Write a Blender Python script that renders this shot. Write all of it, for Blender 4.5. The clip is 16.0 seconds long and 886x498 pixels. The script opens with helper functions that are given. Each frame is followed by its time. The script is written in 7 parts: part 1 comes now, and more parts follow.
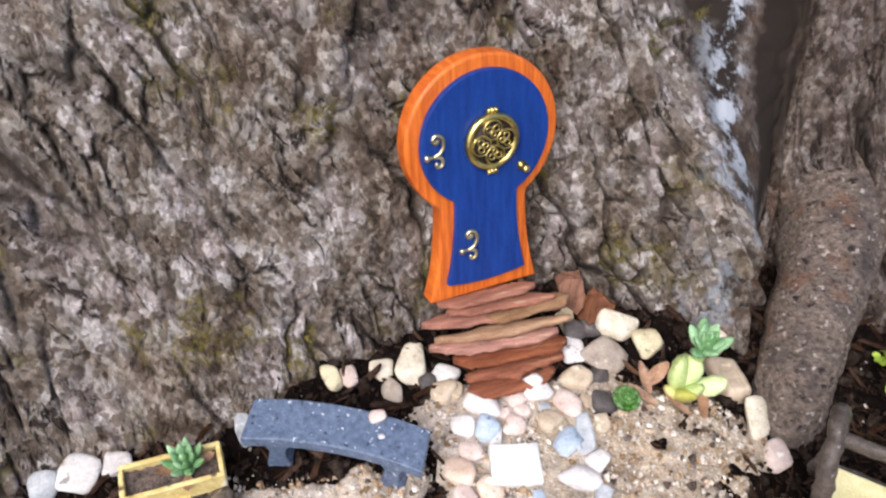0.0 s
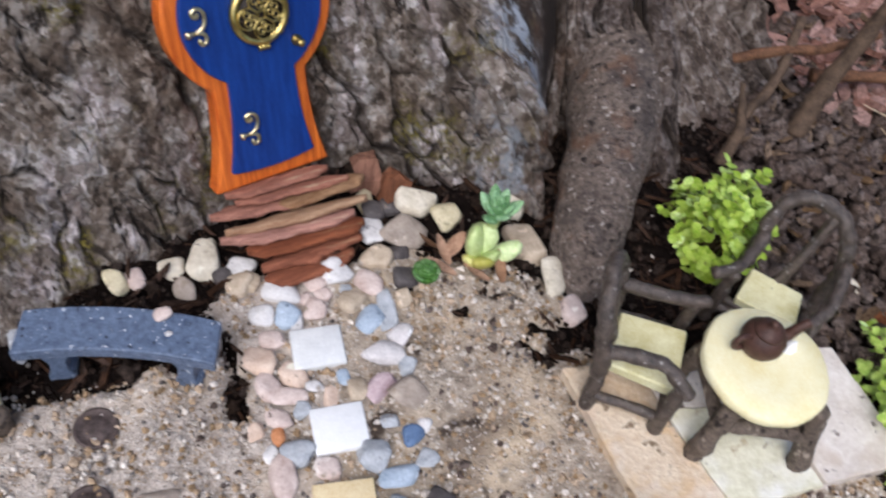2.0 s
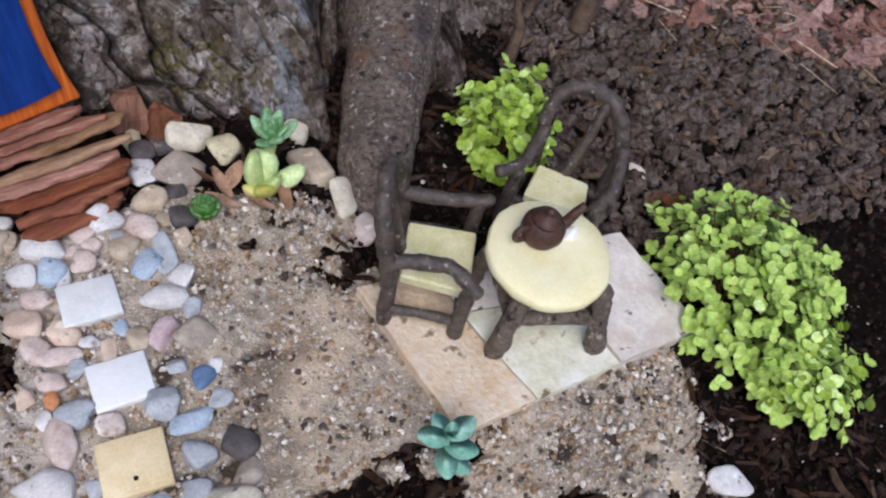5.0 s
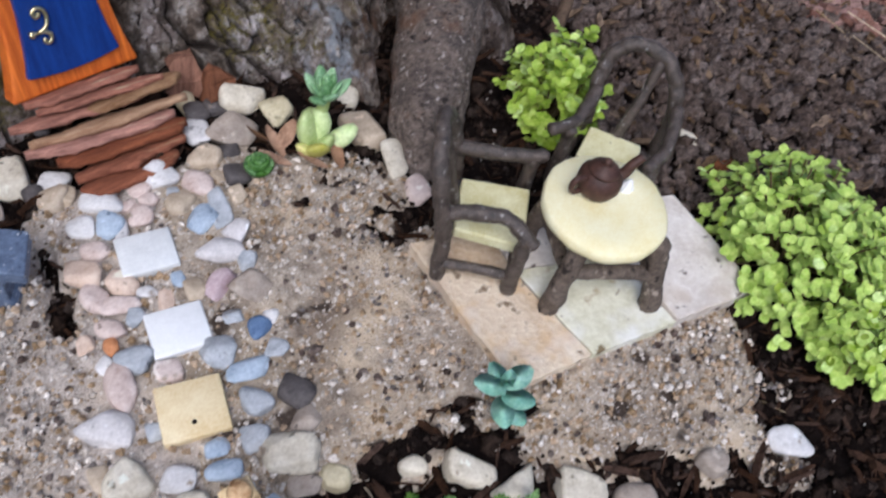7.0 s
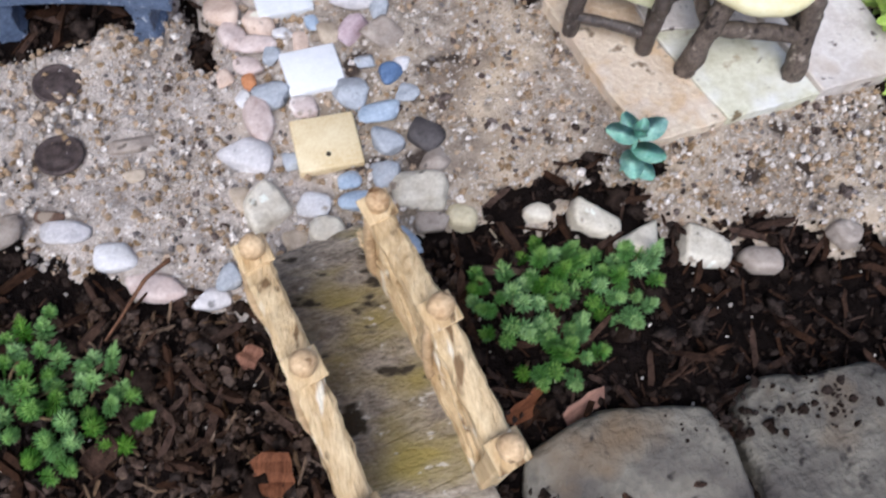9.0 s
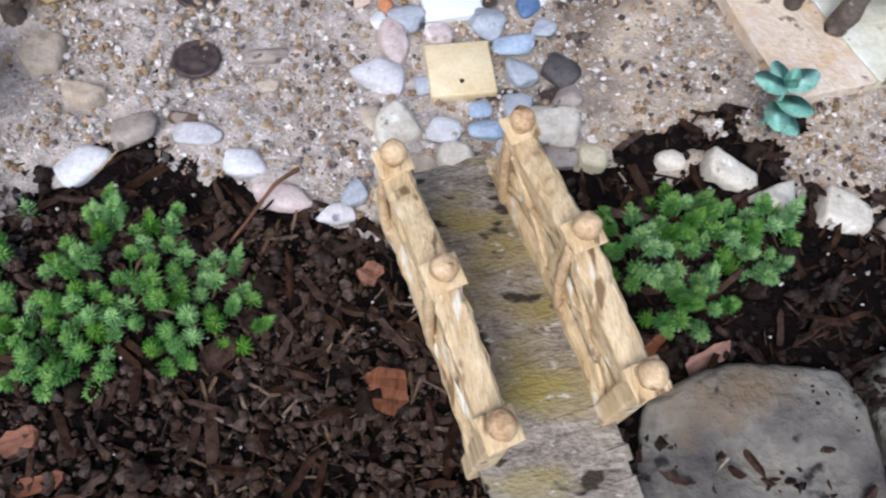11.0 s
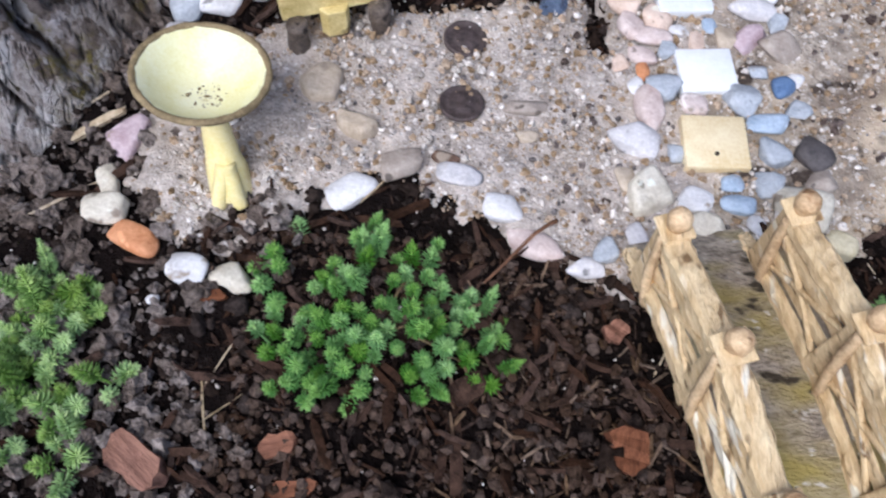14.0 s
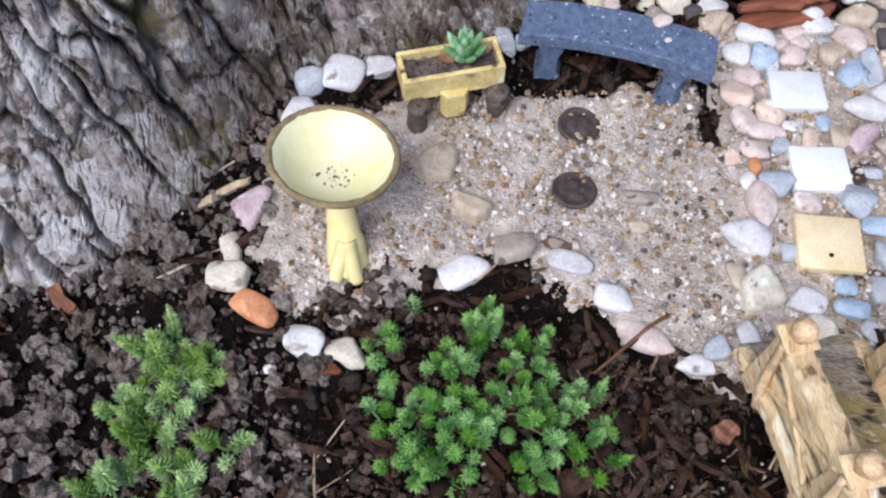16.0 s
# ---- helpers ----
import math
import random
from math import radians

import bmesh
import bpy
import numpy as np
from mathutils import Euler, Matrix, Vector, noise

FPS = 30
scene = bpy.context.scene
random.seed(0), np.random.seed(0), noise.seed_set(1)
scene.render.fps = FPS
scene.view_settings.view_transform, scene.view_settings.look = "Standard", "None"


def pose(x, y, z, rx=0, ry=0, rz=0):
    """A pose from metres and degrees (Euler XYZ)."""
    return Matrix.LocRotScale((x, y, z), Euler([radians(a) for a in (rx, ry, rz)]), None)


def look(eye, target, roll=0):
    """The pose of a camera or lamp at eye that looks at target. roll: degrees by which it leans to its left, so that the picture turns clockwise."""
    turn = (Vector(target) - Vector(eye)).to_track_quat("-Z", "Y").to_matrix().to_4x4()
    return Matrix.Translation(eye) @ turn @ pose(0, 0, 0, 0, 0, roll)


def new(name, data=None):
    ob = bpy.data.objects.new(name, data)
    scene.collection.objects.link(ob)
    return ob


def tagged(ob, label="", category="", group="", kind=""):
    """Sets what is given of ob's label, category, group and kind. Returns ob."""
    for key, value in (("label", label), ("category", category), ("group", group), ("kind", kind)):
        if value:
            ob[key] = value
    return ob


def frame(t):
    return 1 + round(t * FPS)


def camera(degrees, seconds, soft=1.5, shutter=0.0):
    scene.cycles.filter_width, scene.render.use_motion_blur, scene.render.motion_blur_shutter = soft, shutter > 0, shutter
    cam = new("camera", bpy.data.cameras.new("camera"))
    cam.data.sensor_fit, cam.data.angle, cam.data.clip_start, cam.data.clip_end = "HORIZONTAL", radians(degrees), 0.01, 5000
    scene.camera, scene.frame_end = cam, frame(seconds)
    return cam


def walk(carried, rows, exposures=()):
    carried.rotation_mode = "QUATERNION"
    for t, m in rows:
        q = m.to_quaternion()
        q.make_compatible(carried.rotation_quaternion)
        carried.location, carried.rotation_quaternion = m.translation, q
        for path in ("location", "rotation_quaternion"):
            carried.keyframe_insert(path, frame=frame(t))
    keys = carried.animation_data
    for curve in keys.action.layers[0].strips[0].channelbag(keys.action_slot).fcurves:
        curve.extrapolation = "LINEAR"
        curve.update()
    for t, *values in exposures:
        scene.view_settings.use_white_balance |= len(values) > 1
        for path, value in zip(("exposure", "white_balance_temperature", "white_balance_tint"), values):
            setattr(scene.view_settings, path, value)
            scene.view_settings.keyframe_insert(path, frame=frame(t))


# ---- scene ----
cam = camera(56.09, 16.0, soft=2.2, shutter=0.5)
PATH = [
    (0, (-0.03995, -0.15680, 0.36957), (-0.03917, 0.10801, 0.06978), 5.068),
    (0.5, (-0.03807, -0.15316, 0.36569), (-0.02515, 0.10288, 0.05865), 6.506),
    (1, (-0.03046, -0.15928, 0.36170), (-0.00047, 0.09173, 0.05171), 8.416),
    (1.5, (-0.02173, -0.16065, 0.35818), (0.03252, 0.07997, 0.04329), 11.415),
    (2, (-0.00883, -0.16391, 0.35284), (0.06460, 0.06703, 0.03460), 13.451),
    (2.5, (0.00157, -0.16575, 0.34666), (0.09559, 0.05335, 0.02548), 16.021),
    (3, (0.01678, -0.17124, 0.34055), (0.12431, 0.03915, 0.01779), 17.215),
    (3.5, (0.02318, -0.17199, 0.33855), (0.14561, 0.02947, 0.01540), 19.062),
    (4, (0.02864, -0.17168, 0.33876), (0.16079, 0.02329, 0.01546), 20.231),
    (4.2, (0.03067, -0.17175, 0.34047), (0.16498, 0.02052, 0.01644), 20.553),
    (6.3, (0.02691, -0.18721, 0.33097), (0.15788, 0.02177, 0.01605), 17.147),
    (6.5, (0.02231, -0.18792, 0.32832), (0.15314, 0.02132, 0.01351), 17.354),
    (7, (0.01641, -0.19353, 0.32135), (0.13791, 0.01302, 0.00107), 16.569),
    (7.5, (0.01385, -0.20655, 0.31225), (0.11940, -0.00547, -0.01703), 14.846),
    (8, (0.00938, -0.21750, 0.30508), (0.10061, -0.02674, -0.03445), 13.797),
    (8.5, (0.00507, -0.22599, 0.29937), (0.08221, -0.04861, -0.05075), 12.810),
    (9, (-0.00258, -0.22746, 0.29701), (0.06474, -0.06960, -0.06431), 13.233),
    (9.2, (-0.00617, -0.23191, 0.29374), (0.05956, -0.07536, -0.06843), 13.370),
    (11.3, (-0.03503, -0.24224, 0.27844), (0.00164, -0.08362, -0.08693), 10.216),
    (11.5, (-0.03970, -0.24182, 0.27987), (-0.00472, -0.08289, -0.08553), 10.163),
    (12, (-0.05081, -0.24279, 0.28120), (-0.02168, -0.08047, -0.08322), 9.308),
    (12.5, (-0.06077, -0.24432, 0.28148), (-0.03941, -0.07779, -0.08157), 7.940),
    (13, (-0.06926, -0.24627, 0.28154), (-0.05795, -0.07501, -0.07977), 6.019),
    (13.5, (-0.07968, -0.24564, 0.28176), (-0.07530, -0.07085, -0.07800), 5.200),
    (14, (-0.09036, -0.24309, 0.28336), (-0.09187, -0.06561, -0.07511), 4.858),
    (14.5, (-0.10063, -0.24079, 0.28516), (-0.10811, -0.05908, -0.07110), 4.514),
    (15, (-0.11020, -0.23660, 0.28869), (-0.12348, -0.05217, -0.06600), 4.044),
    (15.5, (-0.11436, -0.23450, 0.29269), (-0.13558, -0.04633, -0.05965), 2.641),
    (16, (-0.11643, -0.23321, 0.29597), (-0.14369, -0.04254, -0.05460), 1.394),
]
# seconds, stops, kelvin, tint: the film's camera darkens as it turns away from the trunk
exposure_rows = [(0, 0.90, 6250, 13), (0.5, 0.84, 6200, 13), (1, 0.20, 6100, 13), (1.5, 0.18, 5950, 13), (2.3, 0.38, 5880, 13), (3.5, 0.12, 5780, 13), (7, 0.18, 5680, 13), (9, 0.34, 5620, 13), (12.5, 0.45, 5420, 13), (14.5, 0.50, 5500, 13), (16, 0.52, 5600, 13)]
walk(cam, [(t, look(eye, target, roll)) for t, eye, target, roll in PATH], exposure_rows)

# ---- world and light: open shade under a bright sky ----
SUN_EL, SUN_AZ = radians(55), radians(206)
world = bpy.data.worlds.new("sky")
scene.world = world
world.use_nodes = True
wn = world.node_tree.nodes
sky = wn.new("ShaderNodeTexSky")
sky.sky_type, sky.sun_disc = "NISHITA", False
sky.sun_elevation, sky.sun_rotation = SUN_EL, SUN_AZ
sky.air_density, sky.dust_density, sky.ozone_density = 1.0, 4.0, 1.0
world.node_tree.links.new(sky.outputs[0], wn["Background"].inputs[0])
wn["Background"].inputs[1].default_value = 0.12
sun_data = bpy.data.lights.new("sun", "SUN")
sun_data.energy, sun_data.angle, sun_data.color = 1.5, radians(40), (1.0, 0.97, 0.93)
sun = new("sun", sun_data)
sun.matrix_world = look((math.sin(SUN_AZ) * math.cos(SUN_EL), math.cos(SUN_AZ) * math.cos(SUN_EL), math.sin(SUN_EL)), (0, 0, 0))


# ---- materials ----
def material(name, dark, light, scale=200.0, rough=0.7, bump=0.3, depth=0.001, fine=900.0, spots=None, metal=0.0,
             per="", stretch=(1, 1, 1), local=False, sheen=0.0, clear=0.0, span=(0.48, 0.95), spec=0.3, turn=0.0):
    """Two colours mixed by a coarse and a fine noise; spots = (colour, scale, threshold) adds flecks; per = island or object varies the tone."""
    m = bpy.data.materials.new(name)
    m.use_nodes = True
    nt = m.node_tree
    bsdf = nt.nodes["Principled BSDF"]
    coord = nt.nodes.new("ShaderNodeTexCoord")
    geo = nt.nodes.new("ShaderNodeNewGeometry")
    mapping = nt.nodes.new("ShaderNodeMapping")
    mapping.inputs["Scale"].default_value, mapping.inputs["Rotation"].default_value = stretch, (0, 0, radians(turn))
    nt.links.new(coord.outputs["Object"] if local else geo.outputs["Position"], mapping.inputs[0])
    big = nt.nodes.new("ShaderNodeTexNoise")
    big.inputs["Scale"].default_value, big.inputs["Detail"].default_value = scale, 6
    big.inputs["Roughness"].default_value = 0.65
    small = nt.nodes.new("ShaderNodeTexNoise")
    small.inputs["Scale"].default_value, small.inputs["Detail"].default_value = fine, 4
    for n in (big, small):
        nt.links.new(mapping.outputs[0], n.inputs["Vector"])
    add = nt.nodes.new("ShaderNodeMath")
    add.operation = "MULTIPLY_ADD"
    nt.links.new(small.outputs["Fac"], add.inputs[0])
    add.inputs[1].default_value = 0.45
    nt.links.new(big.outputs["Fac"], add.inputs[2])
    ramp = nt.nodes.new("ShaderNodeValToRGB")
    ramp.color_ramp.elements[0].position, ramp.color_ramp.elements[0].color = span[0], (*dark, 1)
    ramp.color_ramp.elements[1].position, ramp.color_ramp.elements[1].color = span[1], (*light, 1)
    nt.links.new(add.outputs[0], ramp.inputs[0])
    out = ramp.outputs[0]
    for colour, sc, limit in spots or ():
        sp = nt.nodes.new("ShaderNodeTexNoise")
        sp.inputs["Scale"].default_value, sp.inputs["Detail"].default_value = sc, 3
        nt.links.new(mapping.outputs[0], sp.inputs["Vector"])
        cut = nt.nodes.new("ShaderNodeMapRange")
        cut.inputs[1].default_value, cut.inputs[2].default_value = limit, limit + (0.06 if sc > 40 else 0.22)
        nt.links.new(sp.outputs["Fac"], cut.inputs[0])
        mix = nt.nodes.new("ShaderNodeMix")
        mix.data_type = "RGBA"
        nt.links.new(cut.outputs[0], mix.inputs["Factor"])
        nt.links.new(out, mix.inputs["A"])
        mix.inputs["B"].default_value = (*colour, 1)
        out = mix.outputs["Result"]
    if per:
        if per == "island":
            rnd = geo.outputs["Random Per Island"]
        else:
            rnd = nt.nodes.new("ShaderNodeObjectInfo").outputs["Random"]
        hsv = nt.nodes.new("ShaderNodeHueSaturation")
        tone = nt.nodes.new("ShaderNodeMapRange")
        tone.inputs[3].default_value, tone.inputs[4].default_value = 0.62, 1.3
        nt.links.new(rnd, tone.inputs[0])
        nt.links.new(tone.outputs[0], hsv.inputs["Value"])
        sat = nt.nodes.new("ShaderNodeMapRange")
        sat.inputs[3].default_value, sat.inputs[4].default_value = 1.2, 0.8
        nt.links.new(rnd, sat.inputs[0])
        nt.links.new(sat.outputs[0], hsv.inputs["Saturation"])
        nt.links.new(out, hsv.inputs["Color"])
        out = hsv.outputs[0]
    nt.links.new(out, bsdf.inputs["Base Color"])
    bsdf.inputs["Roughness"].default_value, bsdf.inputs["Metallic"].default_value = rough, metal
    bsdf.inputs["Specular IOR Level"].default_value = spec
    bsdf.inputs["Sheen Weight"].default_value, bsdf.inputs["Coat Weight"].default_value = sheen, clear
    if bump:
        bm_ = nt.nodes.new("ShaderNodeBump")
        bm_.inputs["Strength"].default_value, bm_.inputs["Distance"].default_value = bump, depth
        nt.links.new(add.outputs[0], bm_.inputs["Height"])
        nt.links.new(bm_.outputs[0], bsdf.inputs["Normal"])
    return m


def leafy(name, dark, light, rough=0.45, scale=300.0, per="object"):
    """Leaf: two greens, slightly glossy, with some light coming through."""
    m = material(name, dark, light, scale=scale, rough=rough, bump=0.25, depth=0.0004, per=per)
    m.node_tree.nodes["Principled BSDF"].inputs["Subsurface Weight"].default_value = 0.15
    m.node_tree.nodes["Principled BSDF"].inputs["Subsurface Radius"].default_value = (0.002, 0.003, 0.001)
    m.node_tree.nodes["Principled BSDF"].inputs["Subsurface Scale"].default_value = 0.5
    return m


def bark_material():
    """Furrowed bark along the trunk's grain: dark furrows, plates in greys and browns, moss, and smoother rusty bark on the roots."""
    m = bpy.data.materials.new("bark")
    m.use_nodes = True
    nt = m.node_tree
    bsdf = nt.nodes["Principled BSDF"]
    bsdf.inputs["Roughness"].default_value, bsdf.inputs["Specular IOR Level"].default_value = 0.85, 0.22
    grain = nt.nodes.new("ShaderNodeUVMap")
    grain.uv_map = "grain"
    geo = nt.nodes.new("ShaderNodeNewGeometry")

    def scaled(sx, sy):
        n = nt.nodes.new("ShaderNodeMapping")
        n.inputs["Scale"].default_value = (sx, sy, 1)
        nt.links.new(grain.outputs[0], n.inputs[0])
        return n.outputs[0]

    def tex(sx, sy, detail=6, rough=0.65, distort=0.0):
        n = nt.nodes.new("ShaderNodeTexNoise")
        n.inputs["Scale"].default_value, n.inputs["Detail"].default_value = 1, detail
        n.inputs["Roughness"].default_value, n.inputs["Distortion"].default_value = rough, distort
        nt.links.new(scaled(sx, sy), n.inputs["Vector"])
        return n.outputs["Fac"]

    def ramp(fac, *stops):
        n = nt.nodes.new("ShaderNodeValToRGB")
        while len(n.color_ramp.elements) < len(stops):
            n.color_ramp.elements.new(0.5)
        for e, (at, c) in zip(n.color_ramp.elements, stops):
            e.position, e.color = at, (*c, 1) if hasattr(c, "__len__") else (c, c, c, 1)
        nt.links.new(fac, n.inputs[0])
        return n.outputs[0]

    def mix(fac, a, b, how="MIX"):
        n = nt.nodes.new("ShaderNodeMix")
        n.data_type, n.blend_type = "RGBA", how
        for sock, v in ((n.inputs["Factor"], fac), (n.inputs["A"], a), (n.inputs["B"], b)):
            if hasattr(v, "is_output"):
                nt.links.new(v, sock)
            else:
                sock.default_value = v if not hasattr(v, "__len__") else (*v, 1)
        return n.outputs["Result"]

    def solidtex(scale, detail=6, rough=0.7, squash=1.0):
        n = nt.nodes.new("ShaderNodeTexNoise")
        n.inputs["Scale"].default_value, n.inputs["Detail"].default_value, n.inputs["Roughness"].default_value = scale, detail, rough
        mp = nt.nodes.new("ShaderNodeMapping")
        mp.inputs["Scale"].default_value = (1, 1, squash)
        nt.links.new(geo.outputs["Position"], mp.inputs[0])
        nt.links.new(mp.outputs[0], n.inputs["Vector"])
        return n.outputs["Fac"]

    flakes = solidtex(230, 10, 0.82, 0.75)
    def scales(scale, squash, wobble):
        """Uneven scales with sharp rims, each with a tone of its own."""
        mp = nt.nodes.new("ShaderNodeMapping")
        mp.inputs["Scale"].default_value = (scale, scale, scale * squash)
        nt.links.new(geo.outputs["Position"], mp.inputs[0])
        wn_ = nt.nodes.new("ShaderNodeTexNoise")
        wn_.inputs["Scale"].default_value, wn_.inputs["Detail"].default_value = 1.1, 6
        nt.links.new(mp.outputs[0], wn_.inputs["Vector"])
        add = nt.nodes.new("ShaderNodeVectorMath")
        add.operation = "MULTIPLY_ADD"
        nt.links.new(wn_.outputs["Color"], add.inputs[0])
        add.inputs[1].default_value = (wobble, wobble, wobble)
        nt.links.new(mp.outputs[0], add.inputs[2])
        v = nt.nodes.new("ShaderNodeTexVoronoi")
        v.inputs["Scale"].default_value = 1
        nt.links.new(add.outputs[0], v.inputs["Vector"])
        tone = nt.nodes.new("ShaderNodeSeparateColor")
        nt.links.new(v.outputs["Color"], tone.inputs[0])
        return tone.outputs[0], ramp(v.outputs["Distance"], (0.25, 1.0), (0.75, 0.0))

    tone_a, dome_a = scales(130, 0.6, 1.6)
    tone_b, dome_b = scales(330, 0.75, 1.8)
    scaled_tone = mix(0.55, flakes, mix(0.5, tone_a, tone_b))
    plates = ramp(scaled_tone, (0.26, (0.075, 0.058, 0.046)), (0.40, (0.185, 0.152, 0.126)), (0.50, (0.280, 0.242, 0.212)), (0.60, (0.41, 0.372, 0.342)), (0.74, (0.70, 0.67, 0.65)))
    sep = nt.nodes.new("ShaderNodeSeparateXYZ")
    nt.links.new(geo.outputs["Position"], sep.inputs[0])
    # paler scaly bark on the flare by the bird bath
    turn = nt.nodes.new("ShaderNodeMath")
    turn.operation = "MULTIPLY_ADD"
    nt.links.new(sep.outputs["X"], turn.inputs[0])
    turn.inputs[1].default_value, turn.inputs[2].default_value = -2.0, 0.0
    flare = ramp(turn.outputs[0], (0.46, 0.0), (0.57, 1.0))
    scaly = ramp(mix(0.68, flakes, mix(0.38, tone_a, tone_b)), (0.20, (0.22, 0.172, 0.145)), (0.33, (0.46, 0.385, 0.34)), (0.43, (0.67, 0.585, 0.535)), (0.54, (0.80, 0.735, 0.69)), (0.66, (0.87, 0.835, 0.80)))
    # patches: brown, grey with a lilac cast, olive
    patch = ramp(solidtex(34, 5, 0.65, 0.55), (0.36, (0.50, 0.42, 0.35)), (0.45, (0.85, 0.78, 0.70)), (0.52, (1.0, 0.99, 0.96)), (0.59, (1.22, 1.17, 1.20)), (0.67, (1.42, 1.36, 1.39)))
    col = mix(1.0, plates, patch, "MULTIPLY")
    col = mix(flare, col, scaly)

    def cracks(across, along, width, gate_at, wobble):
        n = nt.nodes.new("ShaderNodeTexVoronoi")
        n.feature = "DISTANCE_TO_EDGE"
        n.inputs["Scale"].default_value = 1
        warp = nt.nodes.new("ShaderNodeTexNoise")
        warp.inputs["Scale"].default_value, warp.inputs["Detail"].default_value = 1, 5
        nt.links.new(scaled(across * 1.9, along * 3.2), warp.inputs["Vector"])
        shift = nt.nodes.new("ShaderNodeVectorMath")
        shift.operation = "MULTIPLY_ADD"
        nt.links.new(warp.outputs["Color"], shift.inputs[0])
        shift.inputs[1].default_value = (wobble, wobble, 0)
        nt.links.new(scaled(across, along), shift.inputs[2])
        nt.links.new(shift.outputs[0], n.inputs["Vector"])
        line = ramp(n.outputs["Distance"], (0.0, 1.0), (width * 0.5, 0.95), (width, 0.0))
        gate = ramp(tex(across * 0.55, along * 1.1, 3), (gate_at, 0.0), (gate_at + 0.05, 1.0))
        return mix(1.0, line, gate, "MULTIPLY")

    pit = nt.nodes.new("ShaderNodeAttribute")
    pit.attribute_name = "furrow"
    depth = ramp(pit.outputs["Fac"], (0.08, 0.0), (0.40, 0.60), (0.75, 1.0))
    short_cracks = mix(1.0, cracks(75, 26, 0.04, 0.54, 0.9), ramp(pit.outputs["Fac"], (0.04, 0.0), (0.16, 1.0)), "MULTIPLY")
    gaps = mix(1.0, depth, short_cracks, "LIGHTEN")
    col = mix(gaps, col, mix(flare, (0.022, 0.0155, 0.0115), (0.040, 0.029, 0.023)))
    moss = mix(1.0, ramp(solidtex(20, 3), (0.56, 0.0), (0.66, 0.8)), ramp(solidtex(330, 5), (0.44, 0.0), (0.58, 1.0)), "MULTIPLY")
    col = mix(moss, col, (0.20, 0.165, 0.030))
    # bluish lichen along the edge of the cleft
    band = ramp(sep.outputs["X"], (0.085, 0.0), (0.105, 1.0), (0.126, 1.0), (0.134, 0.0))
    lichen = mix(1.0, band, ramp(solidtex(60, 6, 0.7, 0.5), (0.50, 0.0), (0.58, 0.9)), "MULTIPLY")
    col = mix(lichen, col, (0.40, 0.43, 0.47))
    # the spreading root on the right has thinner, darker bark, rusty along the cleft
    edge = nt.nodes.new("ShaderNodeMath")
    edge.operation = "MULTIPLY_ADD"
    nt.links.new(tex(25, 18, 4), edge.inputs[0])
    edge.inputs[1].default_value = 0.05
    nt.links.new(sep.outputs["X"], edge.inputs[2])
    root = ramp(edge.outputs[0], (0.142, 0.0), (0.160, 1.0))
    rootcol = ramp(mix(0.55, solidtex(160, 10, 0.8, 0.8), mix(0.5, tone_a, tone_b)), (0.26, (0.060, 0.043, 0.033)), (0.40, (0.150, 0.112, 0.086)), (0.50, (0.235, 0.183, 0.147)), (0.60, (0.34, 0.28, 0.235)), (0.74, (0.56, 0.50, 0.45)))
    rusty = mix(1.0, ramp(edge.outputs[0], (0.140, 0.0), (0.150, 1.0), (0.172, 0.5), (0.190, 0.05)), ramp(solidtex(48, 5), (0.48, 0.0), (0.60, 0.7)), "MULTIPLY")
    # a band right of the rusty edge is darkened, unevenly by noise
    dusky = mix(1.0, ramp(edge.outputs[0], (0.170, 0.0), (0.202, 0.85), (0.235, 0.85), (0.265, 0.2)), ramp(solidtex(30, 4), (0.36, 0.55), (0.52, 1.0)), "MULTIPLY")
    rootcol = mix(dusky, rootcol, mix(1.0, rootcol, (0.44, 0.42, 0.44), "MULTIPLY"))
    rust = mix(rusty, rootcol, (0.22, 0.095, 0.038))
    col = mix(root, col, rust)
    # furrows stay dark on root bark, as does the crevice's painted shade
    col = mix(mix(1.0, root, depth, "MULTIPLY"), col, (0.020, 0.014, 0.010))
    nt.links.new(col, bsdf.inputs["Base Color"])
    # flakes lie over one another in steps with sharp edges
    layer = ramp(tex(85, 48, 7, 0.62, 0.4), (0.36, 0.0), (0.375, 0.25), (0.44, 0.28), (0.452, 0.5), (0.51, 0.55), (0.522, 0.78), (0.59, 0.8), (0.602, 1.0))
    high = mix(0.5, mix(0.40, layer, flakes), mix(0.45, mix(0.5, tone_a, dome_a), mix(0.5, tone_b, dome_b)))
    high = mix(0.30, high, solidtex(420, 8, 0.8))
    high = mix(gaps, high, (0.0, 0.0, 0.0))
    bump = nt.nodes.new("ShaderNodeBump")
    bump.inputs["Strength"].default_value, bump.inputs["Distance"].default_value = 1.0, 0.0085
    nt.links.new(high, bump.inputs["Height"])
    nt.links.new(bump.outputs[0], bsdf.inputs["Normal"])
    return m


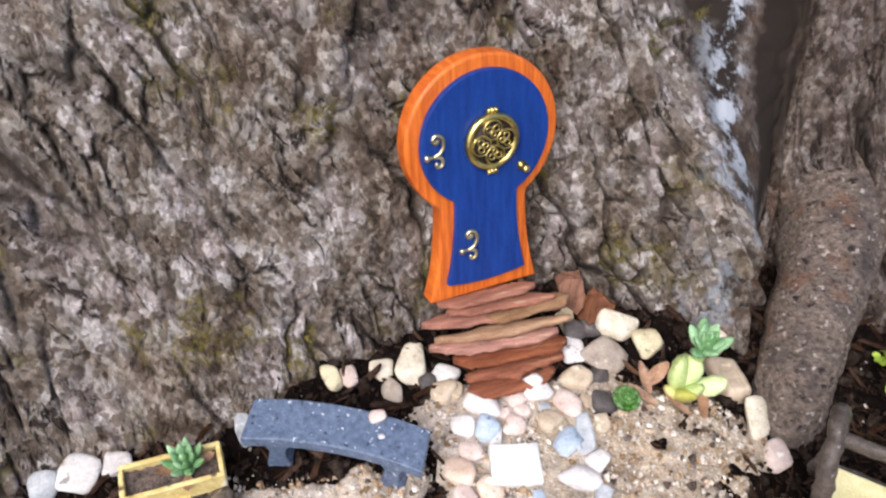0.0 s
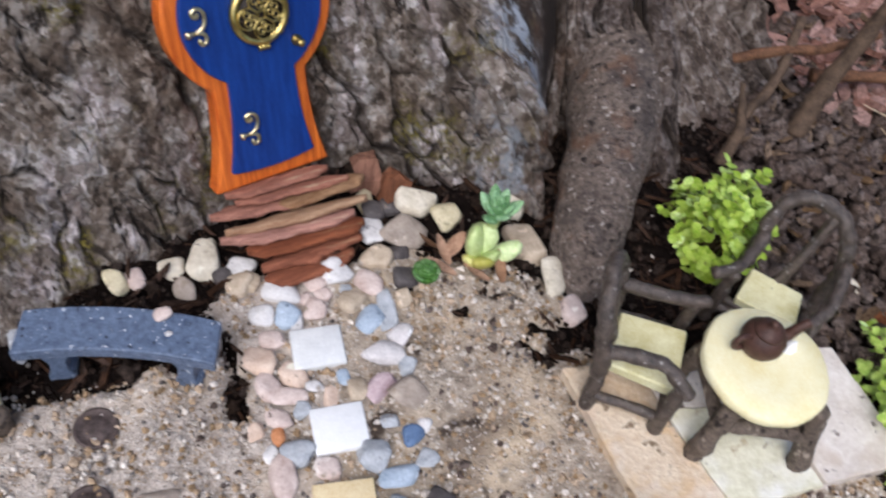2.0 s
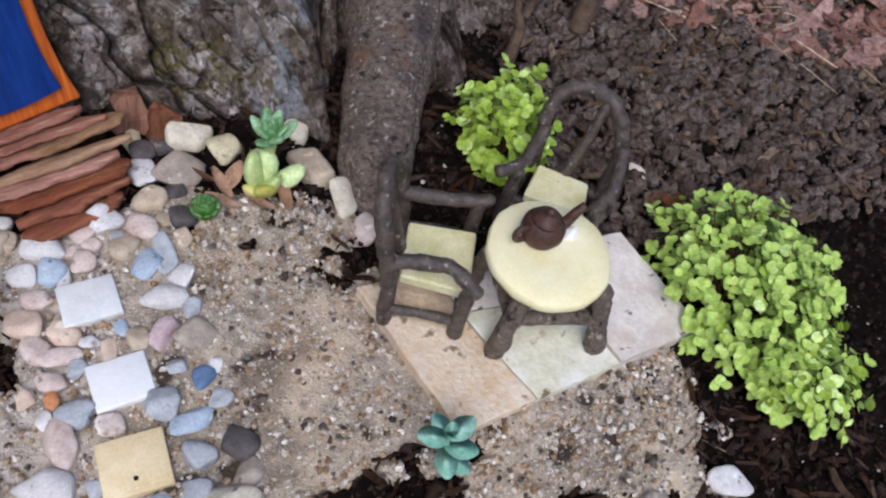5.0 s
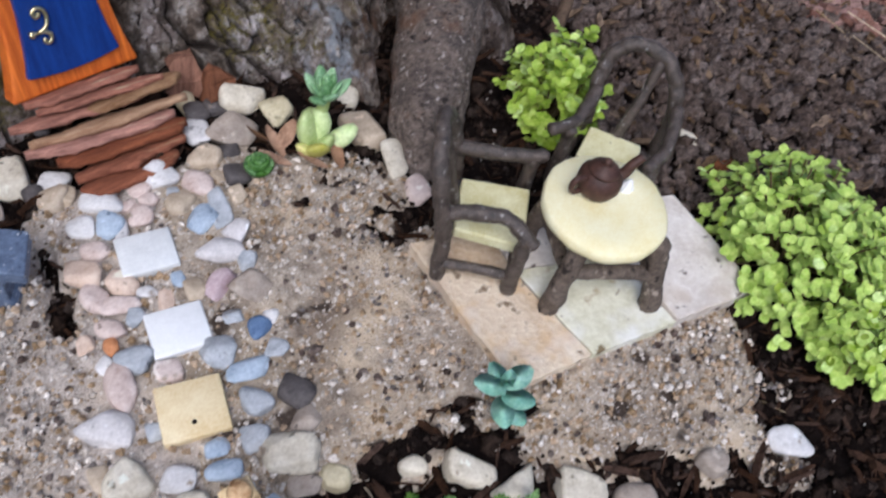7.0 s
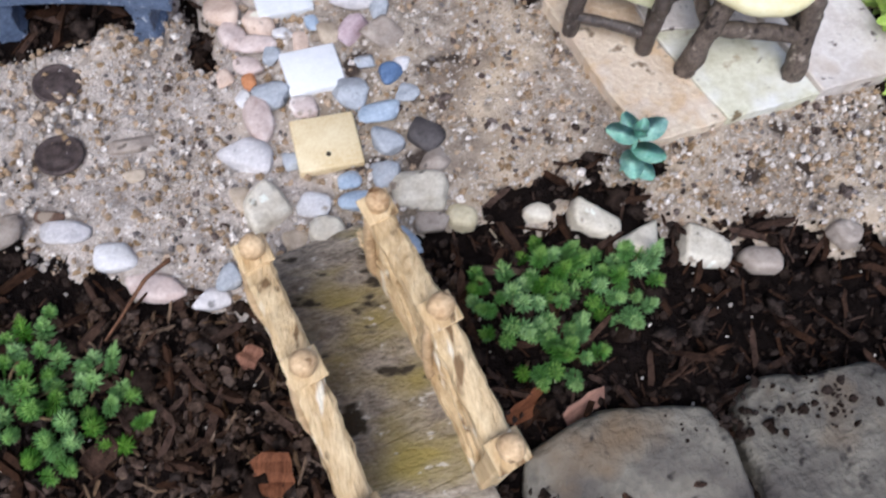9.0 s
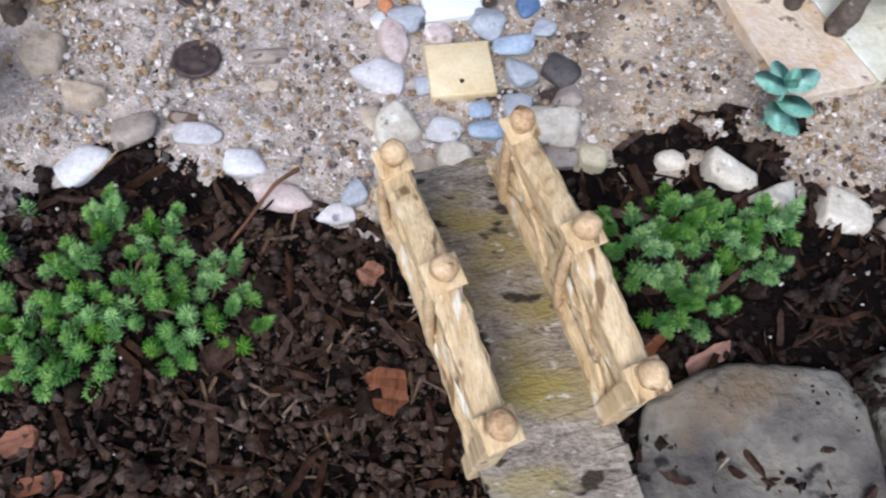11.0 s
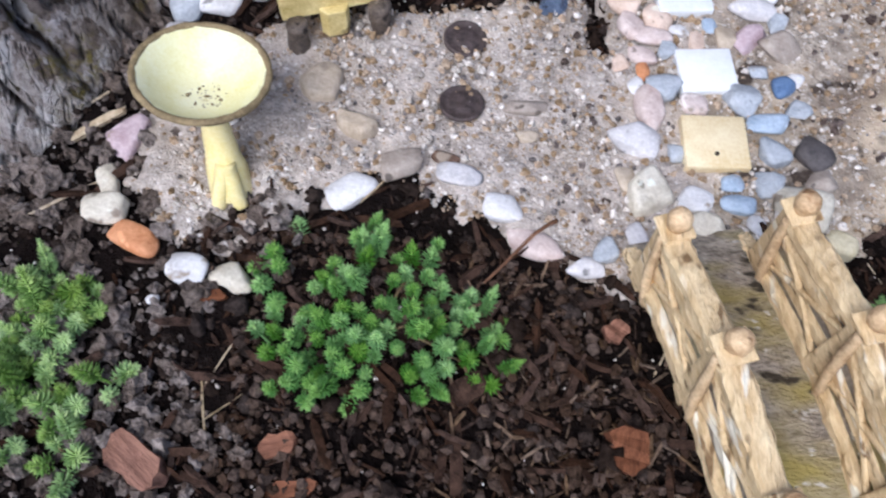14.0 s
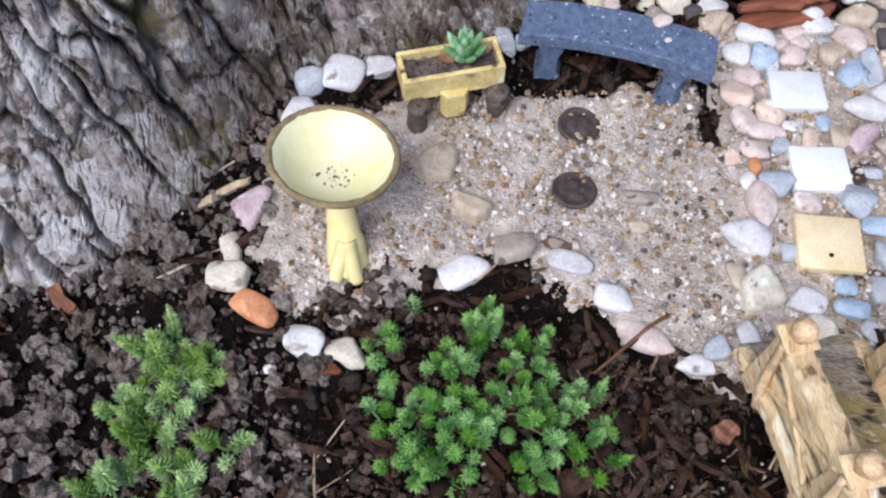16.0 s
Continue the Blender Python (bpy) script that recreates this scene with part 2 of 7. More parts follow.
M = {
    "bark": bark_material(),
    "soil": material("soil", (0.002, 0.0014, 0.0012), (0.018, 0.0125, 0.0105), 180, 0.95, 1.0, 0.004, 1400, [((0.35, 0.32, 0.28), 700, 0.78)], spec=0.04),
    "clod": material("clod", (0.004, 0.0028, 0.0022), (0.052, 0.036, 0.028), 350, 0.95, 0.8, 0.001, 1800, per="island", spec=0.04),
    "dry_clod": material("dry_clod", (0.016, 0.011, 0.009), (0.25, 0.188, 0.158), 260, 0.95, 1.0, 0.003, 900, per="island", spec=0.08),
    "grey_clod": material("grey_clod", (0.024, 0.017, 0.013), (0.34, 0.275, 0.23), 230, 0.95, 1.0, 0.003, 900, per="island", spec=0.06),
    "crumb": material("crumb", (0.012, 0.0075, 0.005), (0.125, 0.082, 0.058), 350, 0.95, 0.8, 0.001, 1500, per="island", spec=0.06),
    "mulch": material("mulch", (0.005, 0.003, 0.002), (0.082, 0.045, 0.029), 250, 0.85, 0.6, 0.0006, 1500, per="island", spec=0.08),
    "red_mulch": material("red_mulch", (0.075, 0.038, 0.029), (0.42, 0.235, 0.185), 250, 0.8, 0.6, 0.0006, 1500, per="island", spec=0.15),
    "chunk": material("chunk", (0.07, 0.028, 0.016), (0.34, 0.155, 0.09), 90, 0.85, 0.9, 0.0012, 900, per="object", stretch=(0.3, 3, 3), local=True, spec=0.12),
    "fibre": material("fibre", (0.035, 0.021, 0.012), (0.22, 0.145, 0.088), 300, 0.8, 0.4, 0.0004, per="island", spec=0.1),
    "straw": material("straw", (0.30, 0.21, 0.11), (0.62, 0.50, 0.33), 300, 0.7, 0.3, 0.0003, per="island"),
    "sand": material("sand", (0.185, 0.140, 0.100), (0.64, 0.55, 0.44), 170, 0.95, 1.0, 0.0024, 1000, [((0.62, 0.50, 0.35), 16, 0.50), ((0.19, 0.145, 0.108), 19, 0.53), ((0.74, 0.69, 0.62), 600, 0.62), ((0.10, 0.078, 0.06), 330, 0.66), ((0.075, 0.056, 0.043), 45, 0.60)], spec=0.1),
    "pale_sand": material("pale_sand", (0.25, 0.205, 0.165), (0.70, 0.62, 0.54), 170, 0.95, 1.0, 0.0024, 1000, [((0.66, 0.55, 0.42), 16, 0.50), ((0.30, 0.25, 0.21), 19, 0.55), ((0.78, 0.74, 0.69), 600, 0.62), ((0.12, 0.095, 0.08), 330, 0.67)], spec=0.1),
    "grit": material("grit", (0.34, 0.28, 0.22), (0.80, 0.74, 0.66), 900, 0.6, 0.3, 0.0003, per="island"),
    "tan_grit": material("tan_grit", (0.20, 0.13, 0.075), (0.52, 0.38, 0.24), 900, 0.6, 0.3, 0.0003, per="island"),
    "dark_grit": material("dark_grit", (0.06, 0.05, 0.045), (0.22, 0.19, 0.175), 900, 0.6, 0.3, 0.0003, per="island"),
    "orange_wood": material("orange_wood", (0.33, 0.042, 0.004), (0.82, 0.215, 0.028), 45, 0.42, 0.5, 0.0006, 700, stretch=(9, 0.25, 1), local=True, clear=0.25),
    "blue_paint": material("blue_paint", (0.004, 0.020, 0.13), (0.010, 0.050, 0.25), 90, 0.4, 0.15, 0.0003, 1200, stretch=(3, 0.4, 1), local=True),
    "brass": material("brass", (0.42, 0.30, 0.07), (0.85, 0.68, 0.26), 400, 0.28, 0.2, 0.0003, metal=1.0),
    "pale_brass": material("pale_brass", (0.55, 0.46, 0.22), (0.88, 0.80, 0.52), 400, 0.3, 0.2, 0.0003, metal=1.0),
    # near-black colour standing in for the shade inside small hollows
    "painted_void": material("painted_void", (0.012, 0.008, 0.005), (0.03, 0.02, 0.012), 300, 0.6, 0.1),
    "root_bark": material("root_bark", (0.048, 0.034, 0.026), (0.36, 0.285, 0.232), 210, 0.75, 1.0, 0.0060, 480, [((0.05, 0.042, 0.040), 24, 0.51), ((0.24, 0.115, 0.055), 40, 0.56), ((0.52, 0.46, 0.41), 240, 0.63), ((0.035, 0.026, 0.021), 130, 0.62)], stretch=(1, 1.3, 1.6), spec=0.3),
    "redbark": material("redbark", (0.13, 0.044, 0.027), (0.47, 0.20, 0.125), 130, 0.85, 0.9, 0.0012, 900, [((0.50, 0.36, 0.22), 60, 0.62)], per="object", stretch=(0.35, 3, 3), local=True),
    "tan_bark": material("tan_bark", (0.24, 0.12, 0.065), (0.62, 0.42, 0.27), 120, 0.85, 0.9, 0.0012, 900, per="object", stretch=(0.35, 3, 3), local=True),
    "granite": material("granite", (0.045, 0.066, 0.115), (0.165, 0.215, 0.31), 380, 0.42, 0.3, 0.0004, 1500, [((0.8, 0.82, 0.85), 430, 0.66), ((0.03, 0.04, 0.06), 300, 0.64)]),
    "planter": material("planter", (0.46, 0.33, 0.09), (0.86, 0.72, 0.34), 120, 0.6, 0.5, 0.0008, 900, [((0.11, 0.065, 0.035), 85, 0.60), ((0.80, 0.74, 0.52), 60, 0.64)]),
    "birdbath": material("birdbath", (0.74, 0.60, 0.20), (0.86, 0.76, 0.42), 90, 0.5, 0.25, 0.0006, 900),
    "bowl": material("bowl", (0.74, 0.68, 0.27), (0.88, 0.86, 0.60), 50, 0.35, 0.2, 0.0005, 900, [((0.52, 0.45, 0.16), 220, 0.70)]),
    "rim": material("rim", (0.12, 0.085, 0.04), (0.36, 0.27, 0.14), 180, 0.8, 0.8, 0.0008, 900),
    "twig": material("twig", (0.016, 0.0115, 0.009), (0.125, 0.096, 0.078), 240, 0.38, 1.0, 0.0010, 1200, [((0.30, 0.28, 0.26), 320, 0.64)], spec=0.5),
    "grey_twig": material("grey_twig", (0.045, 0.033, 0.025), (0.20, 0.155, 0.12), 260, 0.6, 1.0, 0.0012, 1200, [((0.36, 0.30, 0.24), 190, 0.64), ((0.02, 0.014, 0.011), 150, 0.60)], spec=0.3),
    "tabletop": material("tabletop", (0.78, 0.68, 0.34), (0.88, 0.84, 0.58), 70, 0.6, 0.3, 0.0004, 900),
    "seat": material("seat", (0.56, 0.50, 0.22), (0.80, 0.78, 0.52), 80, 0.6, 0.3, 0.0005, 900, [((0.2, 0.16, 0.06), 160, 0.72)]),
    "iron": material("iron", (0.030, 0.012, 0.009), (0.10, 0.05, 0.035), 300, 0.5, 0.5, 0.0004, 1500),
    "penny": material("penny", (0.035, 0.027, 0.025), (0.16, 0.12, 0.108), 300, 0.55, 0.6, 0.0004, 1500, metal=0.5),
    "slate_pink": material("slate_pink", (0.50, 0.36, 0.23), (0.80, 0.70, 0.54), 45, 0.55, 0.9, 0.0022, 420, [((0.62, 0.40, 0.18), 39, 0.48), ((0.58, 0.41, 0.34), 28, 0.56), ((0.24, 0.17, 0.11), 90, 0.62), ((0.80, 0.77, 0.72), 38, 0.52)]),
    "slate_green": material("slate_green", (0.50, 0.47, 0.30), (0.79, 0.77, 0.61), 45, 0.55, 0.7, 0.0015, 420, [((0.40, 0.30, 0.15), 60, 0.60), ((0.20, 0.15, 0.08), 150, 0.66), ((0.82, 0.81, 0.76), 39, 0.50)]),
    "slate_grey": material("slate_grey", (0.54, 0.47, 0.40), (0.81, 0.76, 0.69), 50, 0.55, 0.7, 0.0015, 420, [((0.52, 0.42, 0.32), 39, 0.52), ((0.17, 0.13, 0.11), 140, 0.65)]),
    "white_tile": material("white_tile", (0.74, 0.75, 0.74), (0.86, 0.87, 0.86), 120, 0.35, 0.1, 0.0003, 900),
    "grey_tile": material("grey_tile", (0.62, 0.63, 0.62), (0.80, 0.81, 0.79), 120, 0.4, 0.2, 0.0004, 900),
    "cream_tile": material("cream_tile", (0.66, 0.48, 0.22), (0.86, 0.74, 0.48), 60, 0.4, 0.2, 0.0004, 900),
    "bridge": material("bridge", (0.52, 0.335, 0.145), (0.89, 0.71, 0.42), 130, 0.65, 1.0, 0.0016, 700, [((0.24, 0.145, 0.065), 120, 0.60), ((0.86, 0.78, 0.60), 80, 0.60)], stretch=(1.6, 0.45, 1.6)),
    "brace": material("brace", (0.34, 0.21, 0.10), (0.78, 0.58, 0.34), 120, 0.65, 0.9, 0.0012, 700),
    "ball": material("ball", (0.34, 0.18, 0.07), (0.84, 0.62, 0.36), 110, 0.6, 0.9, 0.0012, 700, [((0.20, 0.10, 0.04), 140, 0.62)]),
    "deck": material("deck", (0.13, 0.105, 0.078), (0.46, 0.39, 0.30), 150, 0.85, 1.0, 0.0018, 600, [((0.33, 0.26, 0.075), 28, 0.48), ((0.045, 0.034, 0.020), 75, 0.61), ((0.60, 0.55, 0.46), 170, 0.66)], stretch=(0.8, 1.7, 1.5), turn=-14.5),
    "flagstone": material("flagstone", (0.085, 0.075, 0.058), (0.235, 0.212, 0.165), 30, 0.75, 0.9, 0.004, 240, [((0.055, 0.047, 0.042), 26, 0.46), ((0.165, 0.115, 0.065), 34, 0.53), ((0.022, 0.017, 0.014), 80, 0.61)], span=(0.46, 0.98)),
    "sedum": leafy("sedum", (0.035, 0.125, 0.018), (0.155, 0.33, 0.072), rough=0.6),
    "sedum_tip": leafy("sedum_tip", (0.11, 0.27, 0.045), (0.34, 0.56, 0.15), rough=0.6),
    "sedum_pale": leafy("sedum_pale", (0.085, 0.18, 0.035), (0.29, 0.45, 0.13), rough=0.6),
    "sedum_pale_tip": leafy("sedum_pale_tip", (0.22, 0.36, 0.075), (0.50, 0.66, 0.23), rough=0.6),
    "sedum_dark": leafy("sedum_dark", (0.028, 0.105, 0.018), (0.12, 0.27, 0.055), rough=0.6),
    "sedum_dark_tip": leafy("sedum_dark_tip", (0.09, 0.22, 0.04), (0.28, 0.46, 0.12), rough=0.6),
    "lime": leafy("lime", (0.25, 0.43, 0.05), (0.66, 0.80, 0.23)),
    "sprout": leafy("sprout", (0.13, 0.36, 0.26), (0.38, 0.64, 0.50)),
    "succulent": leafy("succulent", (0.10, 0.25, 0.10), (0.34, 0.54, 0.28)),
    "succulent_pale": leafy("succulent_pale", (0.34, 0.46, 0.14), (0.62, 0.72, 0.34)),
    "succulent_yellow": leafy("succulent_yellow", (0.55, 0.52, 0.12), (0.78, 0.76, 0.32)),
    "bud_green": leafy("bud_green", (0.03, 0.10, 0.02), (0.13, 0.27, 0.07)),
    "stem": material("stem", (0.06, 0.04, 0.02), (0.22, 0.15, 0.07), 300, 0.8, 0.4, 0.0004),
    "dry_leaf": material("dry_leaf", (0.14, 0.065, 0.032), (0.46, 0.27, 0.16), 150, 0.7, 0.5, 0.0006, per="object"),
    "stump": material("stump", (0.03, 0.016, 0.010), (0.24, 0.12, 0.065), 120, 0.8, 0.8, 0.001, spec=0.15),
    "stick_wood": material("stick_wood", (0.03, 0.02, 0.014), (0.15, 0.10, 0.066), 120, 0.75, 0.8, 0.001, spec=0.2),
    "pale_ground": material("pale_ground", (0.5, 0.48, 0.46), (0.78, 0.76, 0.73), 20, 0.9, 0.3, 0.002),
}
STONES = {
    "white": ((0.50, 0.48, 0.46), (0.78, 0.76, 0.74)), "cream": ((0.47, 0.41, 0.30), (0.78, 0.72, 0.59)),
    "yellow": ((0.47, 0.40, 0.24), (0.72, 0.65, 0.45)), "blue": ((0.24, 0.31, 0.40), (0.52, 0.60, 0.68)),
    "deepblue": ((0.06, 0.11, 0.22), (0.16, 0.24, 0.38)), "slate": ((0.26, 0.28, 0.30), (0.54, 0.56, 0.58)),
    "rose": ((0.46, 0.34, 0.29), (0.74, 0.63, 0.57)), "peach": ((0.52, 0.36, 0.26), (0.78, 0.64, 0.52)),
    "tan": ((0.36, 0.28, 0.19), (0.60, 0.50, 0.38)), "mauve": ((0.36, 0.25, 0.26), (0.62, 0.50, 0.51)),
    "taupe": ((0.25, 0.20, 0.16), (0.48, 0.41, 0.34)), "dark": ((0.035, 0.03, 0.03), (0.12, 0.105, 0.10)),
    "orange": ((0.42, 0.15, 0.05), (0.68, 0.33, 0.16)), "brown": ((0.07, 0.04, 0.025), (0.2, 0.12, 0.08)),
    "quartz": ((0.42, 0.40, 0.39), (0.74, 0.70, 0.68)),
}
for key, (c1, c2) in STONES.items():
    M["stone_" + key] = material("stone_" + key, c1, c2, 130, 0.6, 0.7, 0.0009, 700, [(tuple(v * 0.5 for v in c1), 150, 0.66), (tuple(min(v * 1.25, 0.86) for v in c2), 120, 0.66), ((0.30, 0.24, 0.18), 90, 0.66)])


# ---- building helpers ----
def finish(mesh, mat, smooth=True):
    mesh.materials.append(mat)
    if smooth:
        mesh.polygons.foreach_set("use_smooth", [True] * len(mesh.polygons))
    mesh.update()
    return mesh


def to_mesh(name, bm, mat, smooth=True):
    bmesh.ops.recalc_face_normals(bm, faces=bm.faces)
    mesh = bpy.data.meshes.new(name)
    bm.to_mesh(mesh)
    bm.free()
    return finish(mesh, mat, smooth)


def raw_mesh(name, verts, faces, mat, smooth=True):
    mesh = bpy.data.meshes.new(name)
    mesh.from_pydata(verts.tolist() if hasattr(verts, "tolist") else verts, [], faces.tolist() if hasattr(faces, "tolist") else faces)
    return finish(mesh, mat, smooth)


def thing(name, m, label, category, group="", kind=""):
    """An empty at the base of a thing, at the pose m, to parent its parts."""
    ob = new(name)
    ob.empty_display_size = 0.01
    ob.matrix_basis = m
    return tagged(ob, label, category, group, kind)


def part(name, data, mat, parent, label="", m=None, smooth=True):
    """One mesh object under a thing or a part, from a bmesh or a finished mesh."""
    mesh = data if isinstance(data, bpy.types.Mesh) else to_mesh(name, data, mat, smooth)
    ob = new(name, mesh)
    ob.parent = parent
    if m is not None:
        ob.matrix_basis = m
    return tagged(ob, label)


def solid(name, data, mat, label, category, group="", kind="", m=None, smooth=True):
    """A top-level thing that is one mesh."""
    mesh = data if isinstance(data, bpy.types.Mesh) else to_mesh(name, data, mat, smooth)
    ob = new(name, mesh)
    if m is not None:
        ob.matrix_basis = m
    return tagged(ob, label, category, group, kind)


def tube(bm, pts, radii, sides=8, caps=True):
    """A round bar along points, with its own radius at each."""
    pts = [Vector(p) for p in pts]
    if not hasattr(radii, "__len__"):
        radii = [radii] * len(pts)
    up, rings = None, []
    for i, p in enumerate(pts):
        d = (pts[min(i + 1, len(pts) - 1)] - pts[max(i - 1, 0)]).normalized()
        if up is None:
            up = d.orthogonal().normalized()
        up = (up - d * up.dot(d)).normalized()
        side = d.cross(up)
        rings.append([bm.verts.new(p + radii[i] * (math.cos(a) * up + math.sin(a) * side)) for a in (2 * math.pi * k / sides for k in range(sides))])
    for a, b in zip(rings, rings[1:]):
        for k in range(sides):
            bm.faces.new((a[k], a[(k + 1) % sides], b[(k + 1) % sides], b[k]))
    if caps:
        bm.faces.new(rings[0][::-1])
        bm.faces.new(rings[-1])
    return bm


def curve(pts, n=8):
    """Points of a smooth line through the given ones."""
    pts = [Vector(p) for p in pts]
    out = []
    for i in range(len(pts) - 1):
        a, b, c, d = pts[max(i - 1, 0)], pts[i], pts[i + 1], pts[min(i + 2, len(pts) - 1)]
        for k in range(n):
            t = k / n
            out.append(0.5 * ((2 * b) + (c - a) * t + (2 * a - 5 * b + 4 * c - d) * t * t + (3 * b - a - 3 * c + d) * t ** 3))
    return out + [pts[-1]]


def knotty(pts, r, n=8, seed=0, taper=1.0):
    """A twig: a smooth line with uneven thickness, as points and radii."""
    line = curve(pts, n)
    radii = [r * (1 + (taper - 1) * i / (len(line) - 1)) * (1 + 0.16 * noise.noise(Vector((i * 0.45, seed * 3.1, 0.5)))) for i in range(len(line))]
    line = [p + r * 0.22 * noise.noise_vector(Vector((i * 0.33, seed * 1.7, 0))) for i, p in enumerate(line)]
    return line, radii


def plate(outline, z0, z1, bevel=0.0, segments=2, bm=None):
    """A flat slab from an outline in x, y, between two heights, with rounded edges."""
    own = bmesh.new()
    low = [own.verts.new((x, y, z0)) for x, y in outline]
    face = own.faces.new(low)
    top = bmesh.ops.extrude_face_region(own, geom=[face])["geom"]
    for v in top:
        if isinstance(v, bmesh.types.BMVert):
            v.co.z = z1
    if bevel:
        bmesh.ops.recalc_face_normals(own, faces=own.faces)
        hard = [e for e in own.edges if e.calc_face_angle(0) > 0.6]
        bmesh.ops.bevel(own, geom=hard, offset=bevel, segments=segments, affect="EDGES", profile=0.5)
    if bm is None:
        return own
    tmp = bpy.data.meshes.new("tmp")
    own.to_mesh(tmp)
    own.free()
    bm.from_mesh(tmp)
    bpy.data.meshes.remove(tmp)
    return bm


def box(sx, sy, sz, bevel=0.0005, segments=2):
    """A slab of that size standing on z = 0."""
    return plate([(-sx / 2, -sy / 2), (sx / 2, -sy / 2), (sx / 2, sy / 2), (-sx / 2, sy / 2)], 0, sz, bevel, segments)


def roughen(bm, amount, scale, seed=0):
    off = Vector((seed * 7.3, seed * 1.9, seed * 4.1))
    for v in bm.verts:
        v.co += amount * noise.noise_vector(v.co * scale + off)
    return bm


def turned(profile, sides=32):
    """A turned body from (radius, height) pairs."""
    bm = bmesh.new()
    rings = [[bm.verts.new((r * math.cos(a), r * math.sin(a), z)) for a in (2 * math.pi * k / sides for k in range(sides))] for r, z in profile]
    for a, b in zip(rings, rings[1:]):
        for k in range(sides):
            bm.faces.new((a[k], a[(k + 1) % sides], b[(k + 1) % sides], b[k]))
    bm.faces.new(rings[0][::-1])
    bm.faces.new(rings[-1])
    return bm


def smooth_step(x):
    x = np.clip(x, 0, 1)
    return x * x * (3 - 2 * x)


def value_noise(x, y, scale, seed):
    """Smooth noise on a plane, about -1 to 1, for arrays."""
    gen = np.random.RandomState(seed)
    table = gen.rand(256, 256) * 2 - 1
    u, v = np.asarray(x) * scale + 57.3, np.asarray(y) * scale + 31.7
    i, j = np.floor(u).astype(int), np.floor(v).astype(int)
    a, b = smooth_step(u - i), smooth_step(v - j)
    f = lambda p, q: table[p % 256, q % 256]
    return (f(i, j) * (1 - a) + f(i + 1, j) * a) * (1 - b) + (f(i, j + 1) * (1 - a) + f(i + 1, j + 1) * a) * b


def soil_height(x, y):
    """The ground's own relief: low swells, clods and crumbs, flat far away."""
    near = np.exp(-(np.maximum(np.hypot(np.asarray(x), np.asarray(y)) - 0.5, 0) / 0.6) ** 2)
    z = 0.0030 * value_noise(x, y, 14, 1) + 0.0026 * value_noise(x, y, 60, 2) + 0.0034 * np.abs(value_noise(x, y, 130, 3)) - 0.001 + 0.0013 * value_noise(x, y, 300, 4)
    return -0.003 + z * near


SAND = [(-0.213, -0.03), (-0.217, -0.085), (-0.197, -0.112), (-0.170, -0.108), (-0.145, -0.085), (-0.11, -0.076), (-0.085, -0.085), (-0.06, -0.103), (-0.03, -0.112), (0.03, -0.1),
        (0.06, -0.083), (0.1, -0.09), (0.14, -0.1), (0.2, -0.122), (0.262, -0.128), (0.285, -0.075), (0.26, -0.03), (0.2, -0.02), (0.150, 0.018), (0.134, 0.046), (0.122, 0.072), (0.095, 0.092),
        (0.04, 0.088), (-0.03, 0.08), (-0.06, 0.03), (-0.12, 0.015), (-0.17, 0.012)]


def inside(x, y, outline):
    """Signed distance to an outline, positive inside."""
    x, y = np.asarray(x, float), np.asarray(y, float)
    best, cross = np.full(x.shape, 1e9), np.zeros(x.shape, bool)
    for (ax, ay), (bx, by) in zip(outline, outline[1:] + outline[:1]):
        t = np.clip(((x - ax) * (bx - ax) + (y - ay) * (by - ay)) / ((bx - ax) ** 2 + (by - ay) ** 2), 0, 1)
        best = np.minimum(best, np.hypot(x - ax - t * (bx - ax), y - ay - t * (by - ay)))
        cross ^= ((ay > y) != (by > y)) & (x < (bx - ax) * (y - ay) / (by - ay + 1e-12) + ax)
    return np.where(cross, best, -best)


HOLLOWS = [(0.112, 0.040, 0.008), (0.129, 0.034, 0.007), (0.104, 0.031, 0.005), (0.058, 0.038, 0.006), (0.056, 0.019, 0.006), (0.100, -0.001, 0.005), (0.119, -0.027, 0.007), (0.118, 0.022, 0.008), (0.050, 0.068, 0.007), (0.092, 0.062, 0.008), (0.075, 0.052, 0.004), (-0.033, 0.014, 0.006), (-0.027, -0.013, 0.007), (-0.029, 0.003, 0.006), (-0.027, -0.040, 0.006), (0.105, -0.075, 0.010), (0.235, -0.116, 0.008), (0.264, -0.098, 0.008), (0.272, -0.078, 0.008), (0.190, -0.102, 0.007), (0.172, -0.086, 0.006), (0.246, -0.070, 0.005), (0.127, -0.084, 0.011), (0.123, -0.066, 0.008), (0.150, -0.076, 0.009), (0.086, -0.080, 0.007), (0.205, -0.112, 0.010), (0.109, 0.027, 0.006), (0.063, 0.029, 0.005), (0.078, 0.053, 0.006), (0.099, -0.009, 0.005)]


